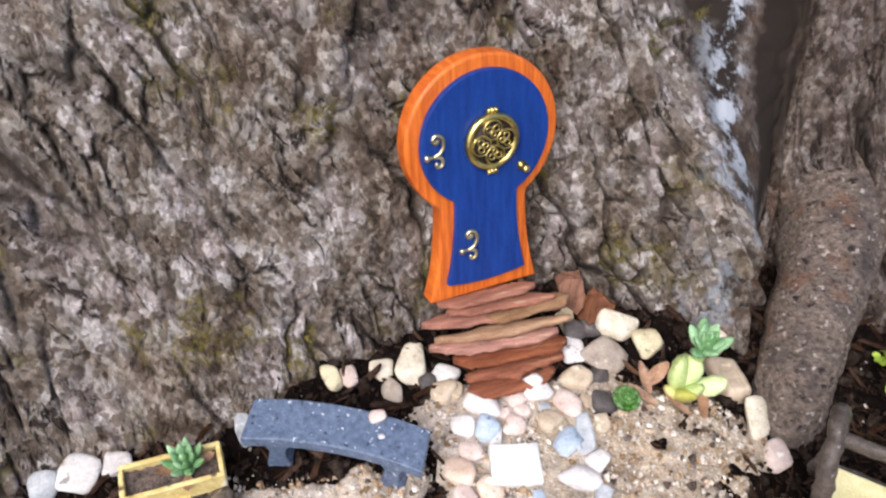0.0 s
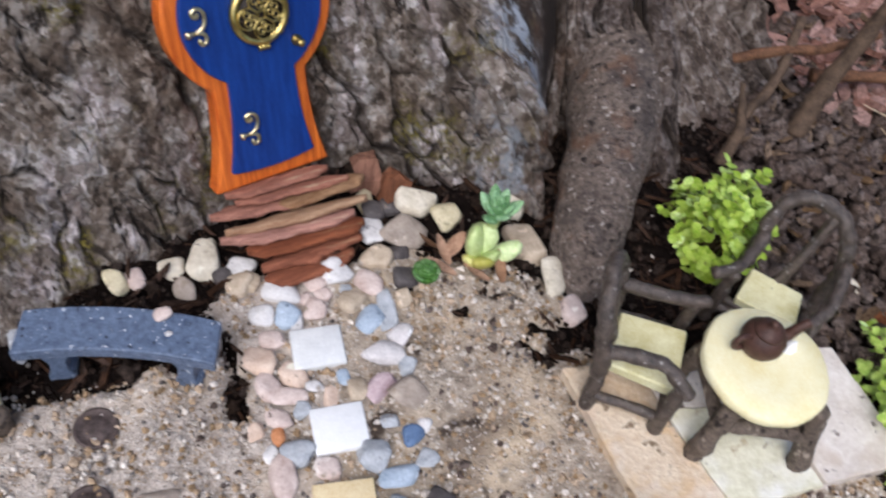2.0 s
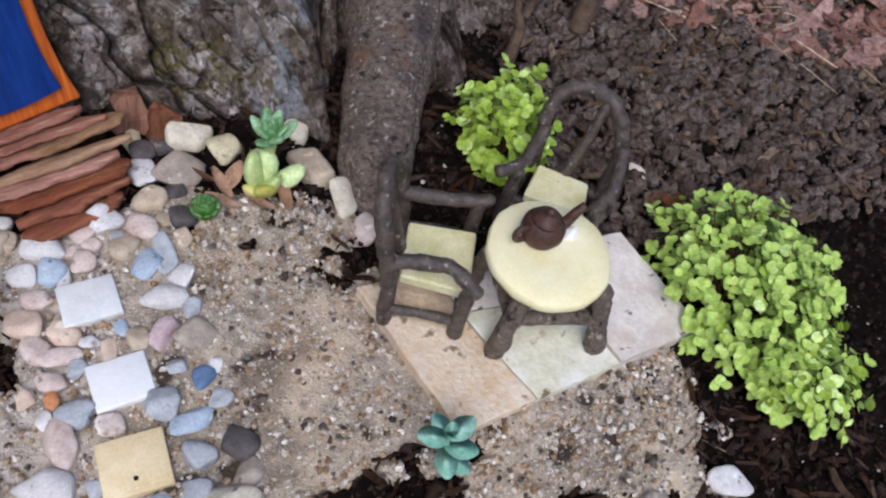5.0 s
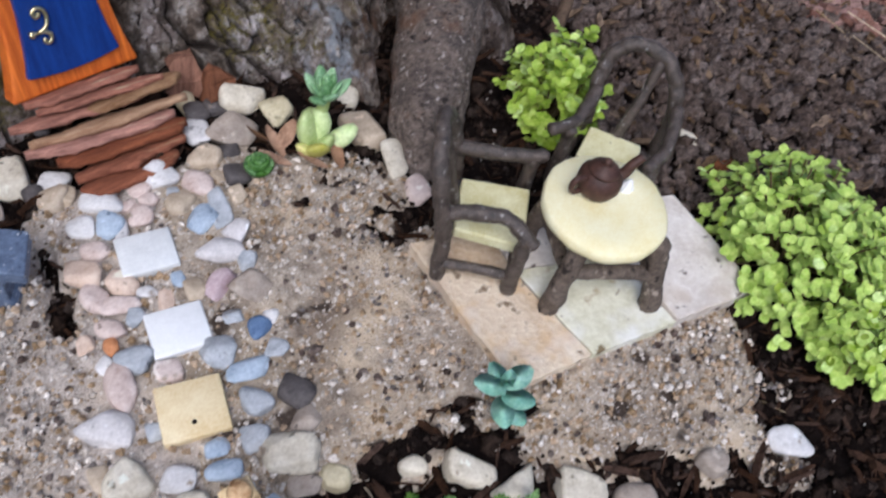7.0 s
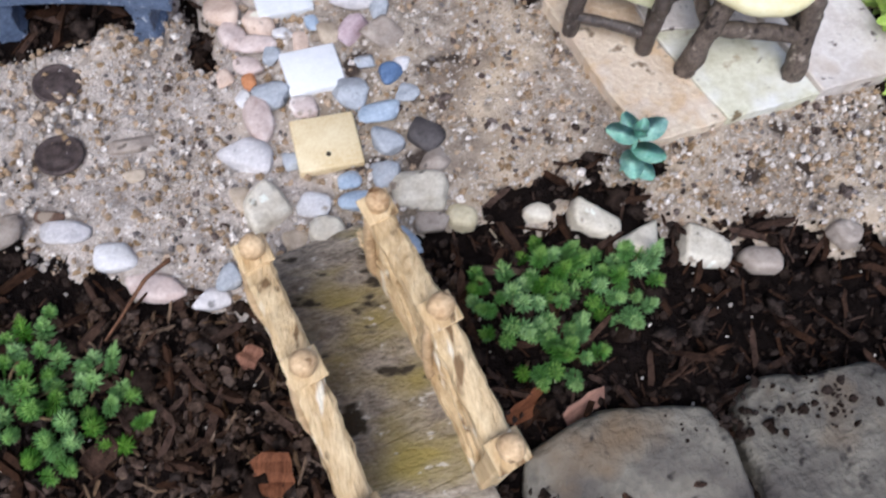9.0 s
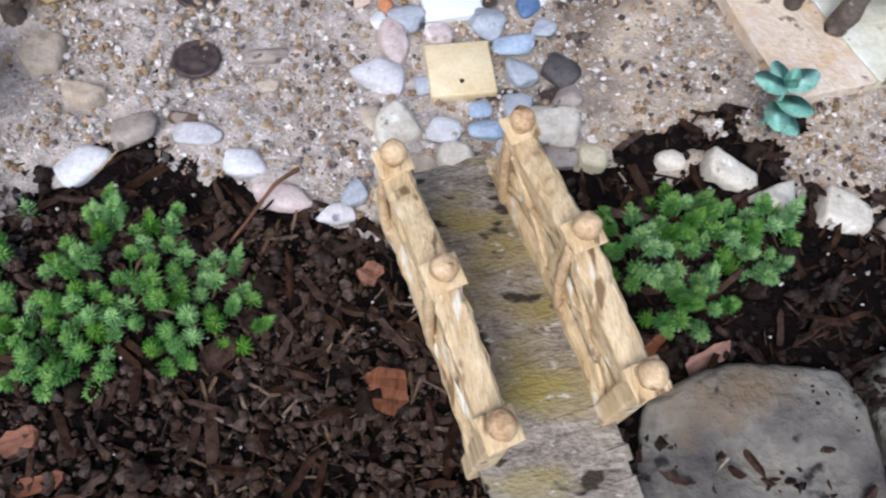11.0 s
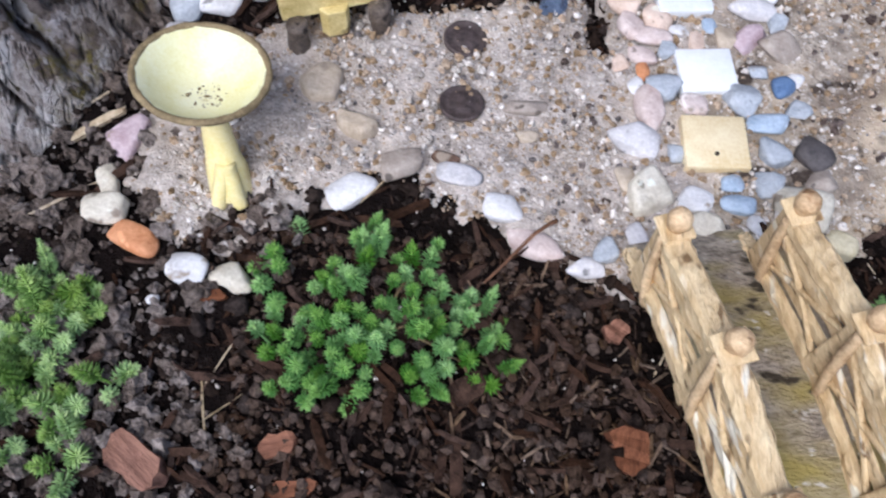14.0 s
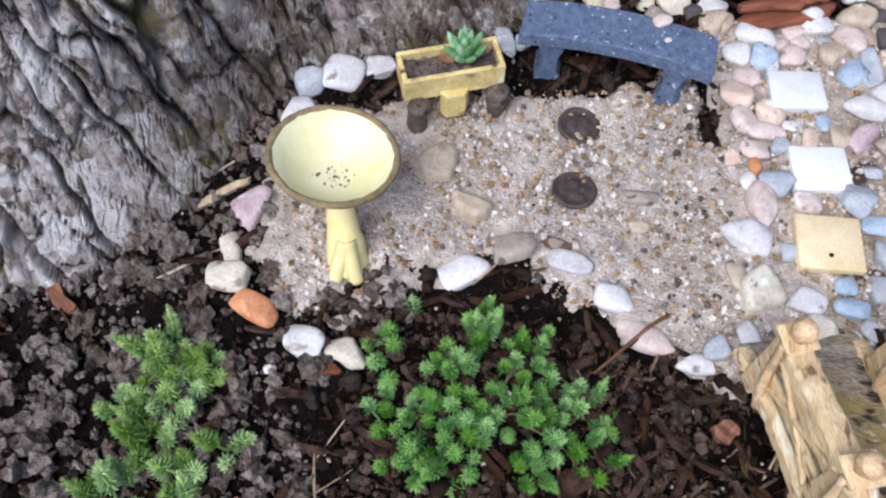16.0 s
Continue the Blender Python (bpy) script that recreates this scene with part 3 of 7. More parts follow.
def sand_cover(x, y):
    """Thickness of the sand over the soil; negative where the soil shows."""
    d = inside(x, y, SAND) + 0.007 * value_noise(x, y, 60, 11) + 0.004 * value_noise(x, y, 170, 12)
    strip = smooth_step(1 - np.abs(x + 0.032 + 0.06 * (y + 0.02) + 0.004 * value_noise(x, y, 50, 16)) / 0.012) * smooth_step((y + 0.085) / 0.02) * smooth_step((0.06 - y) / 0.03)
    for hx, hy, hr in HOLLOWS:
        d = d - 0.030 * np.exp(-((x - hx) ** 2 + (y - hy) ** 2) / hr ** 2) * (0.8 + 0.6 * value_noise(x, y, 120, 14))
    d = d - 0.034 * strip - 0.008 * smooth_step((value_noise(x, y, 42, 13) - 0.50) / 0.2)
    return 0.0055 * smooth_step((d + 0.006) / 0.02) - 0.0028


def ground_height(x, y):
    s = soil_height(x, y)
    return np.maximum(s, np.minimum(s, -0.003) * 0.35 + sand_cover(x, y) + 0.0006 * value_noise(x, y, 200, 5))


def at_ground(x, y):
    return float(ground_height(np.array([x]), np.array([y]))[0])


# ---- the ground: one sheet of dark soil out to the horizon ----
def spread(lo, hi, step):
    core = list(np.arange(lo, hi, step))
    far, d = [], step * 2
    while d < 400:
        far.append(d)
        d *= 1.45
    return np.array([lo - f for f in far[::-1]] + core + [hi + f for f in far])


def height_sheet(name, xs, ys, fz, mat, keep=None):
    gx, gy = np.meshgrid(xs, ys)
    z = fz(gx, gy)
    verts = np.stack([gx, gy, z], -1).reshape(-1, 3)
    w = len(xs)
    i, j = np.meshgrid(np.arange(w - 1), np.arange(len(ys) - 1))
    a = (j * w + i).ravel()
    faces = np.stack([a, a + 1, a + w + 1, a + w], 1)
    if keep is not None:
        ok = keep(gx, gy)
        good = ok.ravel()[faces].any(1)
        faces = faces[good]
    return raw_mesh(name, verts, faces, mat)


solid("ground", height_sheet("ground", spread(-0.46, 0.62, 0.0028), spread(-0.42, 0.34, 0.0028), soil_height, M["soil"]), None,
      "dark crumbly garden soil with fine clods", "ground", kind="structure")


def sand_height(x, y):
    z = np.minimum(soil_height(x, y), -0.003) * 0.35 + sand_cover(x, y) + 0.0016 * value_noise(x, y, 45, 8) + 0.0013 * value_noise(x, y, 85, 7) + 0.0007 * value_noise(x, y, 200, 5) + 0.0005 * value_noise(x, y, 420, 6)
    return np.where(sand_cover(x, y) > 0.0010, np.maximum(z, soil_height(x, y) + 0.0005), z)


bed = np.arange(-0.24, 0.31, 0.0018)
half = int(np.searchsorted(bed, 0.012))
for mat, xs, label in (("pale_sand", bed[:half + 1], "coarse pale clean sand spread over the soil"), ("sand", bed[half:], "coarse tan sand mixed with soil")):
    solid("sand_bed", height_sheet("sand_bed", xs, np.arange(-0.145, 0.12, 0.0018), sand_height, M[mat], lambda x, y: sand_cover(x, y) > -0.0022), None, label, "sand", kind="structure")

# ---- the tree: flared trunk with buttress roots and furrowed bark ----
# foot of the trunk in plan, the way it leans back, and how far back it lies 0.05, 0.065, 0.09, 0.15 and 0.4 m up
TRUNK = [
    ((-0.60, 0.10), (-1.0, 0.3), 0.04, 0.05, 0.06, 0.09, 0.16), ((-0.48, -0.07), (-0.8, 0.6), 0.04, 0.05, 0.06, 0.09, 0.16), ((-0.38, -0.125), (-0.45, 0.9), 0.04, 0.05, 0.065, 0.10, 0.18),
    ((-0.30, -0.116), (-0.35, 0.94), 0.04, 0.05, 0.065, 0.10, 0.19), ((-0.268, -0.094), (-0.5, 0.87), 0.038, 0.048, 0.064, 0.10, 0.19), ((-0.250, -0.074), (-0.62, 0.78), 0.036, 0.046, 0.061, 0.095, 0.19),
    ((-0.237, -0.045), (-0.74, 0.67), 0.034, 0.044, 0.059, 0.09, 0.18), ((-0.228, -0.012), (-0.70, 0.72), 0.036, 0.048, 0.064, 0.10, 0.19), ((-0.212, 0.012), (-0.6, 0.8), 0.050, 0.062, 0.082, 0.13, 0.24), ((-0.187, 0.023), (-0.5, 0.87), 0.045, 0.057, 0.077, 0.125, 0.25),
    ((-0.136, 0.040), (-0.5, 0.87), 0.045, 0.057, 0.076, 0.12, 0.24), ((-0.098, 0.073), (-0.5, 0.87), 0.035, 0.045, 0.062, 0.10, 0.21), ((-0.06, 0.100), (-0.46, 0.89), 0.022, 0.029, 0.041, 0.066, 0.17),
    ((-0.03, 0.128), (-0.46, 0.89), 0.018, 0.024, 0.033, 0.055, 0.15), ((0.02, 0.150), (-0.45, 0.9), 0.018, 0.024, 0.033, 0.055, 0.15), ((0.059, 0.142), (-0.48, 0.88), 0.022, 0.029, 0.041, 0.066, 0.16),
    ((0.098, 0.135), (-0.58, 0.81), 0.022, 0.031, 0.052, 0.100, 0.19), ((0.124, 0.123), (-0.62, 0.78), 0.018, 0.032, 0.066, 0.138, 0.23), ((0.1335, 0.1165), (-0.55, 0.83), 0.014, 0.030, 0.075, 0.158, 0.27),
    ((0.1400, 0.1500), (0.10, 0.99), 0.060, 0.080, 0.105, 0.165, 0.28), ((0.160, 0.178), (0.08, 1.0), 0.036, 0.056, 0.066, 0.125, 0.26), ((0.184, 0.172), (0.05, 1.0), 0.036, 0.056, 0.070, 0.125, 0.27),
    ((0.207, 0.138), (0.0, 1.0), 0.052, 0.080, 0.110, 0.160, 0.28), ((0.226, 0.150), (-0.1, 1.0), 0.055, 0.085, 0.125, 0.190, 0.34), ((0.236, 0.185), (-0.3, 0.95), 0.070, 0.100, 0.150, 0.22, 0.36), ((0.275, 0.200), (-0.3, 0.95), 0.090, 0.125, 0.180, 0.26, 0.38), ((0.320, 0.225), (-0.5, 0.87), 0.080, 0.110, 0.160, 0.22, 0.32),
    ((0.325, 0.265), (-0.85, 0.5), 0.03, 0.06, 0.09, 0.15, 0.25), ((0.275, 0.36), (-1.0, 0.2), 0.03, 0.04, 0.05, 0.08, 0.15), ((0.25, 0.60), (-1.0, 0.0), 0.03, 0.04, 0.05, 0.08, 0.15), ((0.18, 0.82), (-0.7, -0.7), 0.03, 0.04, 0.05, 0.08, 0.15),
    ((-0.05, 0.95), (0.0, -1.0), 0.03, 0.04, 0.05, 0.08, 0.15), ((-0.40, 0.80), (0.7, -0.7), 0.03, 0.04, 0.05, 0.08, 0.15), ((-0.63, 0.45), (1.0, 0.0), 0.03, 0.04, 0.05, 0.08, 0.15),
]


def trunk_columns():
    """Columns round the trunk, close together on the side of the garden."""
    n = len(TRUNK)
    rows = np.array([(*a, *(np.array(b) / np.hypot(*b)), *k) for a, b, *k in TRUNK])
    cols, steps = [], []
    for i in range(n):
        p = [rows[(i + d) % n] for d in (-1, 0, 1, 2)]
        length = math.hypot(*(p[2] - p[1])[:2])
        count = max(2, int(length / (0.00115 if 2 <= i <= 28 else 0.02)))
        for c in range(count):
            t = c / count
            steps.append(i + t)
            cols.append(0.5 * (2 * p[1] + (p[2] - p[0]) * t + (2 * p[0] - 5 * p[1] + 4 * p[2] - p[3]) * t * t + (3 * p[1] - p[0] - 3 * p[2] + p[3]) * t ** 3))
    return np.array(cols), np.array(steps)


def bark_relief(s, h, scaly=0.0):
    """Depth of the bark and how far a spot lies in a furrow: long ridges parted by slanting furrows, small plates on them, thin flakes in steps."""
    q = Vector((s + 0.34 * h, h, 0))
    warp = noise.noise_vector(q * 17) * 0.012 + noise.noise_vector(q * 75) * 0.0045
    wide = 0.040 - 0.014 * scaly
    a, at = noise.voronoi(Vector(((q.x + warp.x) / wide, (h + warp.y * 3.0) / (0.150 - 0.07 * scaly), 0.3)), distance_metric="DISTANCE")
    b, bt = noise.voronoi(Vector(((q.x + warp.y) / 0.0135, (h + warp.x * 2) / 0.034, 5.1)), distance_metric="DISTANCE")
    c, ct = noise.voronoi(Vector(((q.x + warp.y * 1.5) / 0.0062, (h + warp.x * 1.5) / 0.0095, 9.1)), distance_metric="DISTANCE")
    strong = min(max(0.55 + 1.6 * noise.noise(q * 13), 0.12), 1)
    torn = min(max(0.45 + 2.2 * noise.noise(q * 30 + Vector((3, 0, 0))), 0.0), 1)
    ea, eb, ec = min((a[1] - a[0]) / 0.15, 1), min((b[1] - b[0]) / 0.20, 1), min((c[1] - c[0]) / 0.35, 1)
    ea, eb = ea * ea * (3 - 2 * ea), eb ** 0.7
    z = 0.0085 * strong * ea + 0.0024 * torn * eb + 0.0032 * noise.noise(at[0] * 3.7) + 0.0018 * noise.noise(bt[0] * 5.1)
    slit = (1 - min((a[1] - a[0]) / 0.045, 1)) * strong
    split = (1 - min((b[1] - b[0]) / 0.06, 1)) * min(max(3.5 * noise.noise(q * 22 + Vector((0, 5, 0))), scaly * 0.8), 1)
    z -= 0.0050 * slit + 0.0032 * max(split, 0)
    z += 0.0008 * ec + 0.0010 * noise.noise(ct[0] * 6.3) + scaly * (0.0030 * eb + 0.0022 * noise.noise(bt[0] * 7.7) - 0.002)
    flake = (noise.noise(Vector((q.x * 58, h * 34, 2.0)) + warp * 40) + 0.5 * noise.noise(Vector((q.x * 140, h * 90, 4.0)))) * 2.6
    step = math.floor(flake) + min((flake - math.floor(flake)) * 7, 1)
    z += 0.0017 * step + 0.008 * noise.noise(Vector((q.x * 15, h * 5, 0))) + 0.0009 * noise.noise(q * 230)
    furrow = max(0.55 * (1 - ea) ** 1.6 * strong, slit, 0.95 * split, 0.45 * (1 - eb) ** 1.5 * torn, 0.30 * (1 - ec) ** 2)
    return z, furrow


cols, steps = trunk_columns()
# shade deep between the trunk and the spreading root, painted near black through furrow
cleft_shade = smooth_step((steps - 18.1) / 0.3) * smooth_step((19.7 - steps) / 0.5)
heights = np.concatenate([[-0.03, -0.012], np.arange(-0.006, 0.20, 0.0013), np.arange(0.20, 0.23, 0.003), np.arange(0.23, 0.42, 0.008), np.arange(0.45, 2.6, 0.1)])
arc = np.concatenate([[0], np.cumsum(np.hypot(*np.diff(cols[:, :2], axis=0).T))])
verts = np.zeros((len(heights), len(cols), 3))
plain = verts.copy()
furrow = np.zeros(verts.shape[:2])
around = None
fine = (cols[:, 1] < 0.33) & (cols[:, 0] > -0.46)
# deeper furrows on the flare by the bird bath, thinner bark on the root by the patio
rugged = 1 + 0.9 * smooth_step((-0.195 - cols[:, 0]) / 0.03) - 0.45 * smooth_step((cols[:, 0] - 0.131) / 0.008) * smooth_step((0.16 - cols[:, 1]) / 0.02)
for j, h in enumerate(heights):
    knots = np.array([-0.05, 0, 0.02, 0.05, 0.065, 0.09, 0.15, 0.4, 1.7])
    k1, kc, kb, k2, k3 = cols[:, 4:9].T
    vals = np.stack([-k1 * 0.6, 0 * k1, k1 * 0.47, k1, kc, kb, k2, k3, k3 + 0.05], 1)
    i = int(np.clip(np.searchsorted(knots, h) - 1, 0, len(knots) - 2))
    slope = np.gradient(vals, knots, axis=1)
    w = knots[i + 1] - knots[i]
    t = min((h - knots[i]) / w, 1)
    lean = ((1 + 2 * t) * (1 - t) ** 2) * vals[:, i] + t * (1 - t) ** 2 * w * slope[:, i] + t * t * (3 - 2 * t) * vals[:, i + 1] + t * t * (t - 1) * w * slope[:, i + 1]
    verts[j, :, :2] = cols[:, :2] + cols[:, 2:4] * lean[:, None]
    if h > 0.3:             # above the flare the trunk turns round
        if h < 0.32 or around is None:
            hub = np.array([-0.13, 0.47])
            first = np.arctan2(cols[0, 1] - hub[1], cols[0, 0] - hub[0])
            around = first + 2 * np.pi * arc / (arc[-1] + 0.01)
        k = float(smooth_step((h - 0.3) / 0.8))
        verts[j, :, :2] = verts[j, :, :2] * (1 - k) + (hub + 0.36 * np.stack([np.cos(around), np.sin(around)], 1)) * k
    verts[j, :, 2] = h
    plain[j] = verts[j]
    for c in np.nonzero(fine)[0] if h < 0.42 else ():
        d, furrow[j, c] = bark_relief(arc[c], h, max(rugged[c] - 1, 0))
        d = (d - 0.006) * min(rugged[c], 1)
        # the crevice's painted shade is stored along with the real furrows
        furrow[j, c] = max(furrow[j, c], cleft_shade[c] * (0.85 + 0.5 * noise.noise(Vector((arc[c] * 60, h * 60, 2)))) * min(max((h - 0.02) / 0.03, 0), 1))
        d = min(d, max(h, 0) * 0.15 - 0.001) if h < 0.04 else d
        verts[j, c, :2] -= cols[c, 2:4] * d * 0.8
        verts[j, c, 2] += d * 0.5
w = len(cols)
i, j = np.meshgrid(np.arange(w), np.arange(len(heights) - 1))
a, b = (j * w + i).ravel(), (j * w + (i + 1) % w).ravel()
quads = np.stack([a, b, b + w, a + w], 1).tolist()
quads.append(list(range((len(heights) - 1) * w, len(heights) * w)))
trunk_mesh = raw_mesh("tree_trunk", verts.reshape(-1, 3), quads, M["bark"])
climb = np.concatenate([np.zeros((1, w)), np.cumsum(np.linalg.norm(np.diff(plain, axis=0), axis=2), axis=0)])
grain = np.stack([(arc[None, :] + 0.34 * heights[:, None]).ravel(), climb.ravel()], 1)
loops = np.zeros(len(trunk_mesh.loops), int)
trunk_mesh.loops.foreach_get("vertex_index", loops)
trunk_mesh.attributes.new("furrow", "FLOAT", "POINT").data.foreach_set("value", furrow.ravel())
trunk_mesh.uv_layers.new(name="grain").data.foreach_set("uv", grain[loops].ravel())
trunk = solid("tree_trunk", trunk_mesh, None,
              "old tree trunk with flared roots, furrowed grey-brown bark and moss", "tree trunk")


def bark_plate(x, y, h, length, width, seed, turn=0.0, label="loose plate of bark"):
    """A thin torn plate lying on the trunk, lifted a little at its lower end."""
    c = int(np.argmin(np.hypot(cols[:, 0] - x, cols[:, 1] - y)))
    j = int(np.argmin(np.abs(heights - h)))
    n = Vector(np.cross(plain[j, min(c + 6, w - 1)] - plain[j, c - 6], plain[j + 6, c] - plain[max(j - 6, 0), c])).normalized()
    up = Vector(plain[j + 6, c] - plain[max(j - 6, 0), c])
    up = (up - n * up.dot(n)).normalized()
    side = up.cross(n)
    m = Matrix((side, up, n)).transposed().to_4x4()
    m.translation = Vector(verts[j, c]) + n * 0.0035
    outline = []
    for k in range(18):
        a = 2 * math.pi * k / 18
        r = 1 + 0.30 * noise.noise(Vector((math.cos(a) * 2, math.sin(a) * 2, seed))) + 0.16 * noise.noise(Vector((k * 1.7, seed, 0)))
        outline.append((width / 2 * r * math.copysign(abs(math.cos(a)) ** 0.7, math.cos(a)), length / 2 * r * math.copysign(abs(math.sin(a)) ** 0.8, math.sin(a))))
    bm = plate(outline, -0.003, 0.0012, 0.0005, 1)
    bmesh.ops.triangulate(bm, faces=[f for f in bm.faces if len(f.verts) > 4])
    bmesh.ops.subdivide_edges(bm, edges=[e for e in bm.edges if e.calc_length() > 0.004], cuts=2)
    roughen(bm, 0.0011, 170, seed)
    mesh = to_mesh("bark_plate", bm, M["bark"], smooth=False)
    where = np.zeros(len(mesh.loops), int)
    mesh.loops.foreach_get("vertex_index", where)
    uv = np.array([(arc[c] + 0.34 * h + v.co.x, climb[j, c] + v.co.y) for v in mesh.vertices])
    mesh.uv_layers.new(name="grain").data.foreach_set("uv", uv[where].ravel())
    return part("bark_plate", mesh, None, trunk, label, m=m @ pose(0, 0, 0, -5, 0, turn))


for n, (x, y, h, ln, wd, turn) in enumerate(((0.118, 0.124, 0.070, 0.030, 0.012, 12), (0.123, 0.122, 0.052, 0.026, 0.010, 18), (0.108, 0.130, 0.050, 0.028, 0.009, 8), (0.124, 0.121, 0.095, 0.030, 0.009, 14),
                                             (0.098, 0.135, 0.085, 0.034, 0.012, 6), (0.116, 0.126, 0.030, 0.022, 0.009, 10), (0.085, 0.137, 0.120, 0.040, 0.014, 5))):
    bark_plate(x, y, h, ln, wd, n + 2, turn, "loose plate with bluish lichen" if x > 0.1 else "loose plate of furrowed bark")



def spreading_root(label, points, radii, seed):
    """A thick root that runs out of the trunk and dives into the soil, with thin wrinkled bark."""
    line = curve(points, 16)
    rad = np.interp(np.linspace(0, len(radii) - 1, len(line)), range(len(radii)), radii)
    sides, vs = 72, []
    for k, p in enumerate(line):
        d = (line[min(k + 1, len(line) - 1)] - line[max(k - 1, 0)]).normalized()
        side = d.cross(Vector((0, 0, 1))).normalized()
        up = side.cross(d)
        for q in range(sides):
            a = 2 * math.pi * q / sides
            n = math.cos(a) * side + math.sin(a) * up
            c = p + n * rad[k]
            wrinkle = 0.0022 * noise.noise(c * 45) + 0.0012 * noise.noise(c * 120) + 0.0007 * noise.noise(Vector((k * 0.55, a * 2.5, seed))) + 0.0009 * noise.noise(c * 380)
            vs.append(c + n * wrinkle)
    faces = [(k * sides + q, k * sides + (q + 1) % sides, (k + 1) * sides + (q + 1) % sides, (k + 1) * sides + q) for k in range(len(line) - 1) for q in range(sides)]
    faces += [tuple(range(sides))[::-1], tuple((len(line) - 1) * sides + q for q in range(sides))]
    mesh = raw_mesh("root", [tuple(v) for v in vs], faces, M["root_bark"])
    return part("root", mesh, None, trunk, label)


spreading_root("smooth brown root spreading out of the trunk", [(0.144, 0.064, -0.022), (0.150, 0.084, -0.004), (0.157, 0.106, 0.004), (0.167, 0.132, 0.011), (0.178, 0.160, 0.018), (0.189, 0.195, 0.024), (0.202, 0.245, 0.026)],
               [0.016, 0.0185, 0.0205, 0.0230, 0.0255, 0.030, 0.030], 3)

# ---- pale paving beyond the tree ----
paving = plate([(0.36, 0.40), (3.0, 0.75), (3.0, 4.0), (0.30, 4.0)], -0.02, 0.006, 0.003, 1)
solid("pavement", paving, M["pale_ground"], "pale sunlit paving beyond the tree", "pavement", kind="structure", smooth=False)


# ---- pebbles ----
def pebble_mesh(seed, angular):
    rnd = random.Random(seed)
    bm = bmesh.new()
    bmesh.ops.create_icosphere(bm, subdivisions=3, radius=0.5)
    off = Vector((seed * 5.7, seed * 2.3, seed))
    planes = []
    for axis in ((1, 0, 0), (-1, 0, 0), (0, 1, 0), (0, -1, 0), (0, 0, 1), (0, 0, -1)):
        n = (Vector(axis) + 0.30 * Vector((rnd.gauss(0, 1), rnd.gauss(0, 1), rnd.gauss(0, 1)))).normalized()
        planes.append((n, rnd.uniform(0.24, 0.32) if angular else rnd.uniform(0.30, 0.38)))
    for _ in range(6 if angular else 7):
        n = Vector((rnd.gauss(0, 1), rnd.gauss(0, 1), rnd.gauss(0, 0.8))).normalized()
        planes.append((n, rnd.uniform(0.31, 0.39) if angular else rnd.uniform(0.33, 0.42)))
    power = 30 if angular else 16
    for v in bm.verts:      # worn facets round a lump
        u = v.co.normalized()
        r = sum((max(n.dot(u), 0) / d) ** power for n, d in planes) + (1 / 0.5) ** power
        v.co = u * r ** (-1 / power) * (1 + 0.05 * noise.noise(u * 1.6 + off) + 0.02 * noise.noise(u * 5 + off))
    bmesh.ops.smooth_vert(bm, verts=bm.verts, factor=0.2 if angular else 0.35, use_axis_x=True, use_axis_y=True, use_axis_z=True)
    lo = [min(v.co[k] for v in bm.verts) for k in range(3)]
    hi = [max(v.co[k] for v in bm.verts) for k in range(3)]
    for v in bm.verts:
        v.co = Vector([(v.co[k] - lo[k]) / (hi[k] - lo[k]) - 0.5 for k in range(3)])
    return bm


PEBBLES, STONE_SPOTS = {}, []
STONE_WORDS = {
    "white": "smooth white pebble", "cream": "angular cream-coloured stone", "yellow": "yellowish cream stone", "blue": "smooth blue-grey pebble", "deepblue": "small dark blue pebble",
    "slate": "smooth pale slate-grey pebble", "rose": "smooth pinkish white pebble", "peach": "smooth peach-coloured pebble", "tan": "tan flat pebble", "mauve": "mauve speckled pebble",
    "taupe": "taupe brown pebble", "dark": "dark grey pebble", "orange": "smooth orange-red pebble", "brown": "flat dark brown pebble", "quartz": "pale greyish quartz pebble",
}


def pebble(colour, x, y, length, width, turn, z=None, tall=0.62, where="lying in the sand"):
    """One stone, half sunk into the ground."""
    angular = colour in ("cream", "yellow", "tan", "taupe", "mauve", "quartz", "peach", "slate")
    key = (colour, random.randrange(5))
    if key not in PEBBLES:
        PEBBLES[key] = to_mesh("pebble", pebble_mesh(len(PEBBLES) + 3, angular), M["stone_" + colour])
    h = tall * min(length, width)
    STONE_SPOTS.append((x, y, 0.5 * max(length, width)))
    ob = new("pebble", PEBBLES[key])
    base = at_ground(x, y) if z is None else z
    ob.matrix_basis = pose(x, y, base + h * 0.26 if z is None else z + h * 0.48, random.uniform(-7, 7), random.uniform(-7, 7), turn) @ Matrix.Diagonal((length * 1.09, width * 1.05, h, 1))
    return tagged(ob, STONE_WORDS[colour] + " " + where, "pebble", "pebbles of the garden")


pebble("white", -0.012, 0.065, 0.0183, 0.0118, -15)
pebble("white", -0.022, 0.052, 0.0120, 0.0105, -9)
pebble("blue", -0.009, 0.051, 0.0113, 0.0137, -8)
pebble("rose", 0.008, 0.063, 0.0094, 0.0082, -8)
pebble("rose", 0.004, 0.055, 0.0109, 0.0118, -8)
pebble("white", 0.015, 0.076, 0.0162, 0.0139, 6)
pebble("rose", 0.005, 0.070, 0.0111, 0.0090, 12)
pebble("rose", -0.001, 0.062, 0.0100, 0.0068, 24)
pebble("white", -0.005, 0.046, 0.0156, 0.0059, -92)
pebble("rose", 0.031, 0.069, 0.0167, 0.0128, -49)
pebble("tan", 0.022, 0.058, 0.0130, 0.0121, -8)
pebble("blue", 0.031, 0.048, 0.0163, 0.0123, 37)
pebble("slate", 0.039, 0.053, 0.0221, 0.0091, -85)
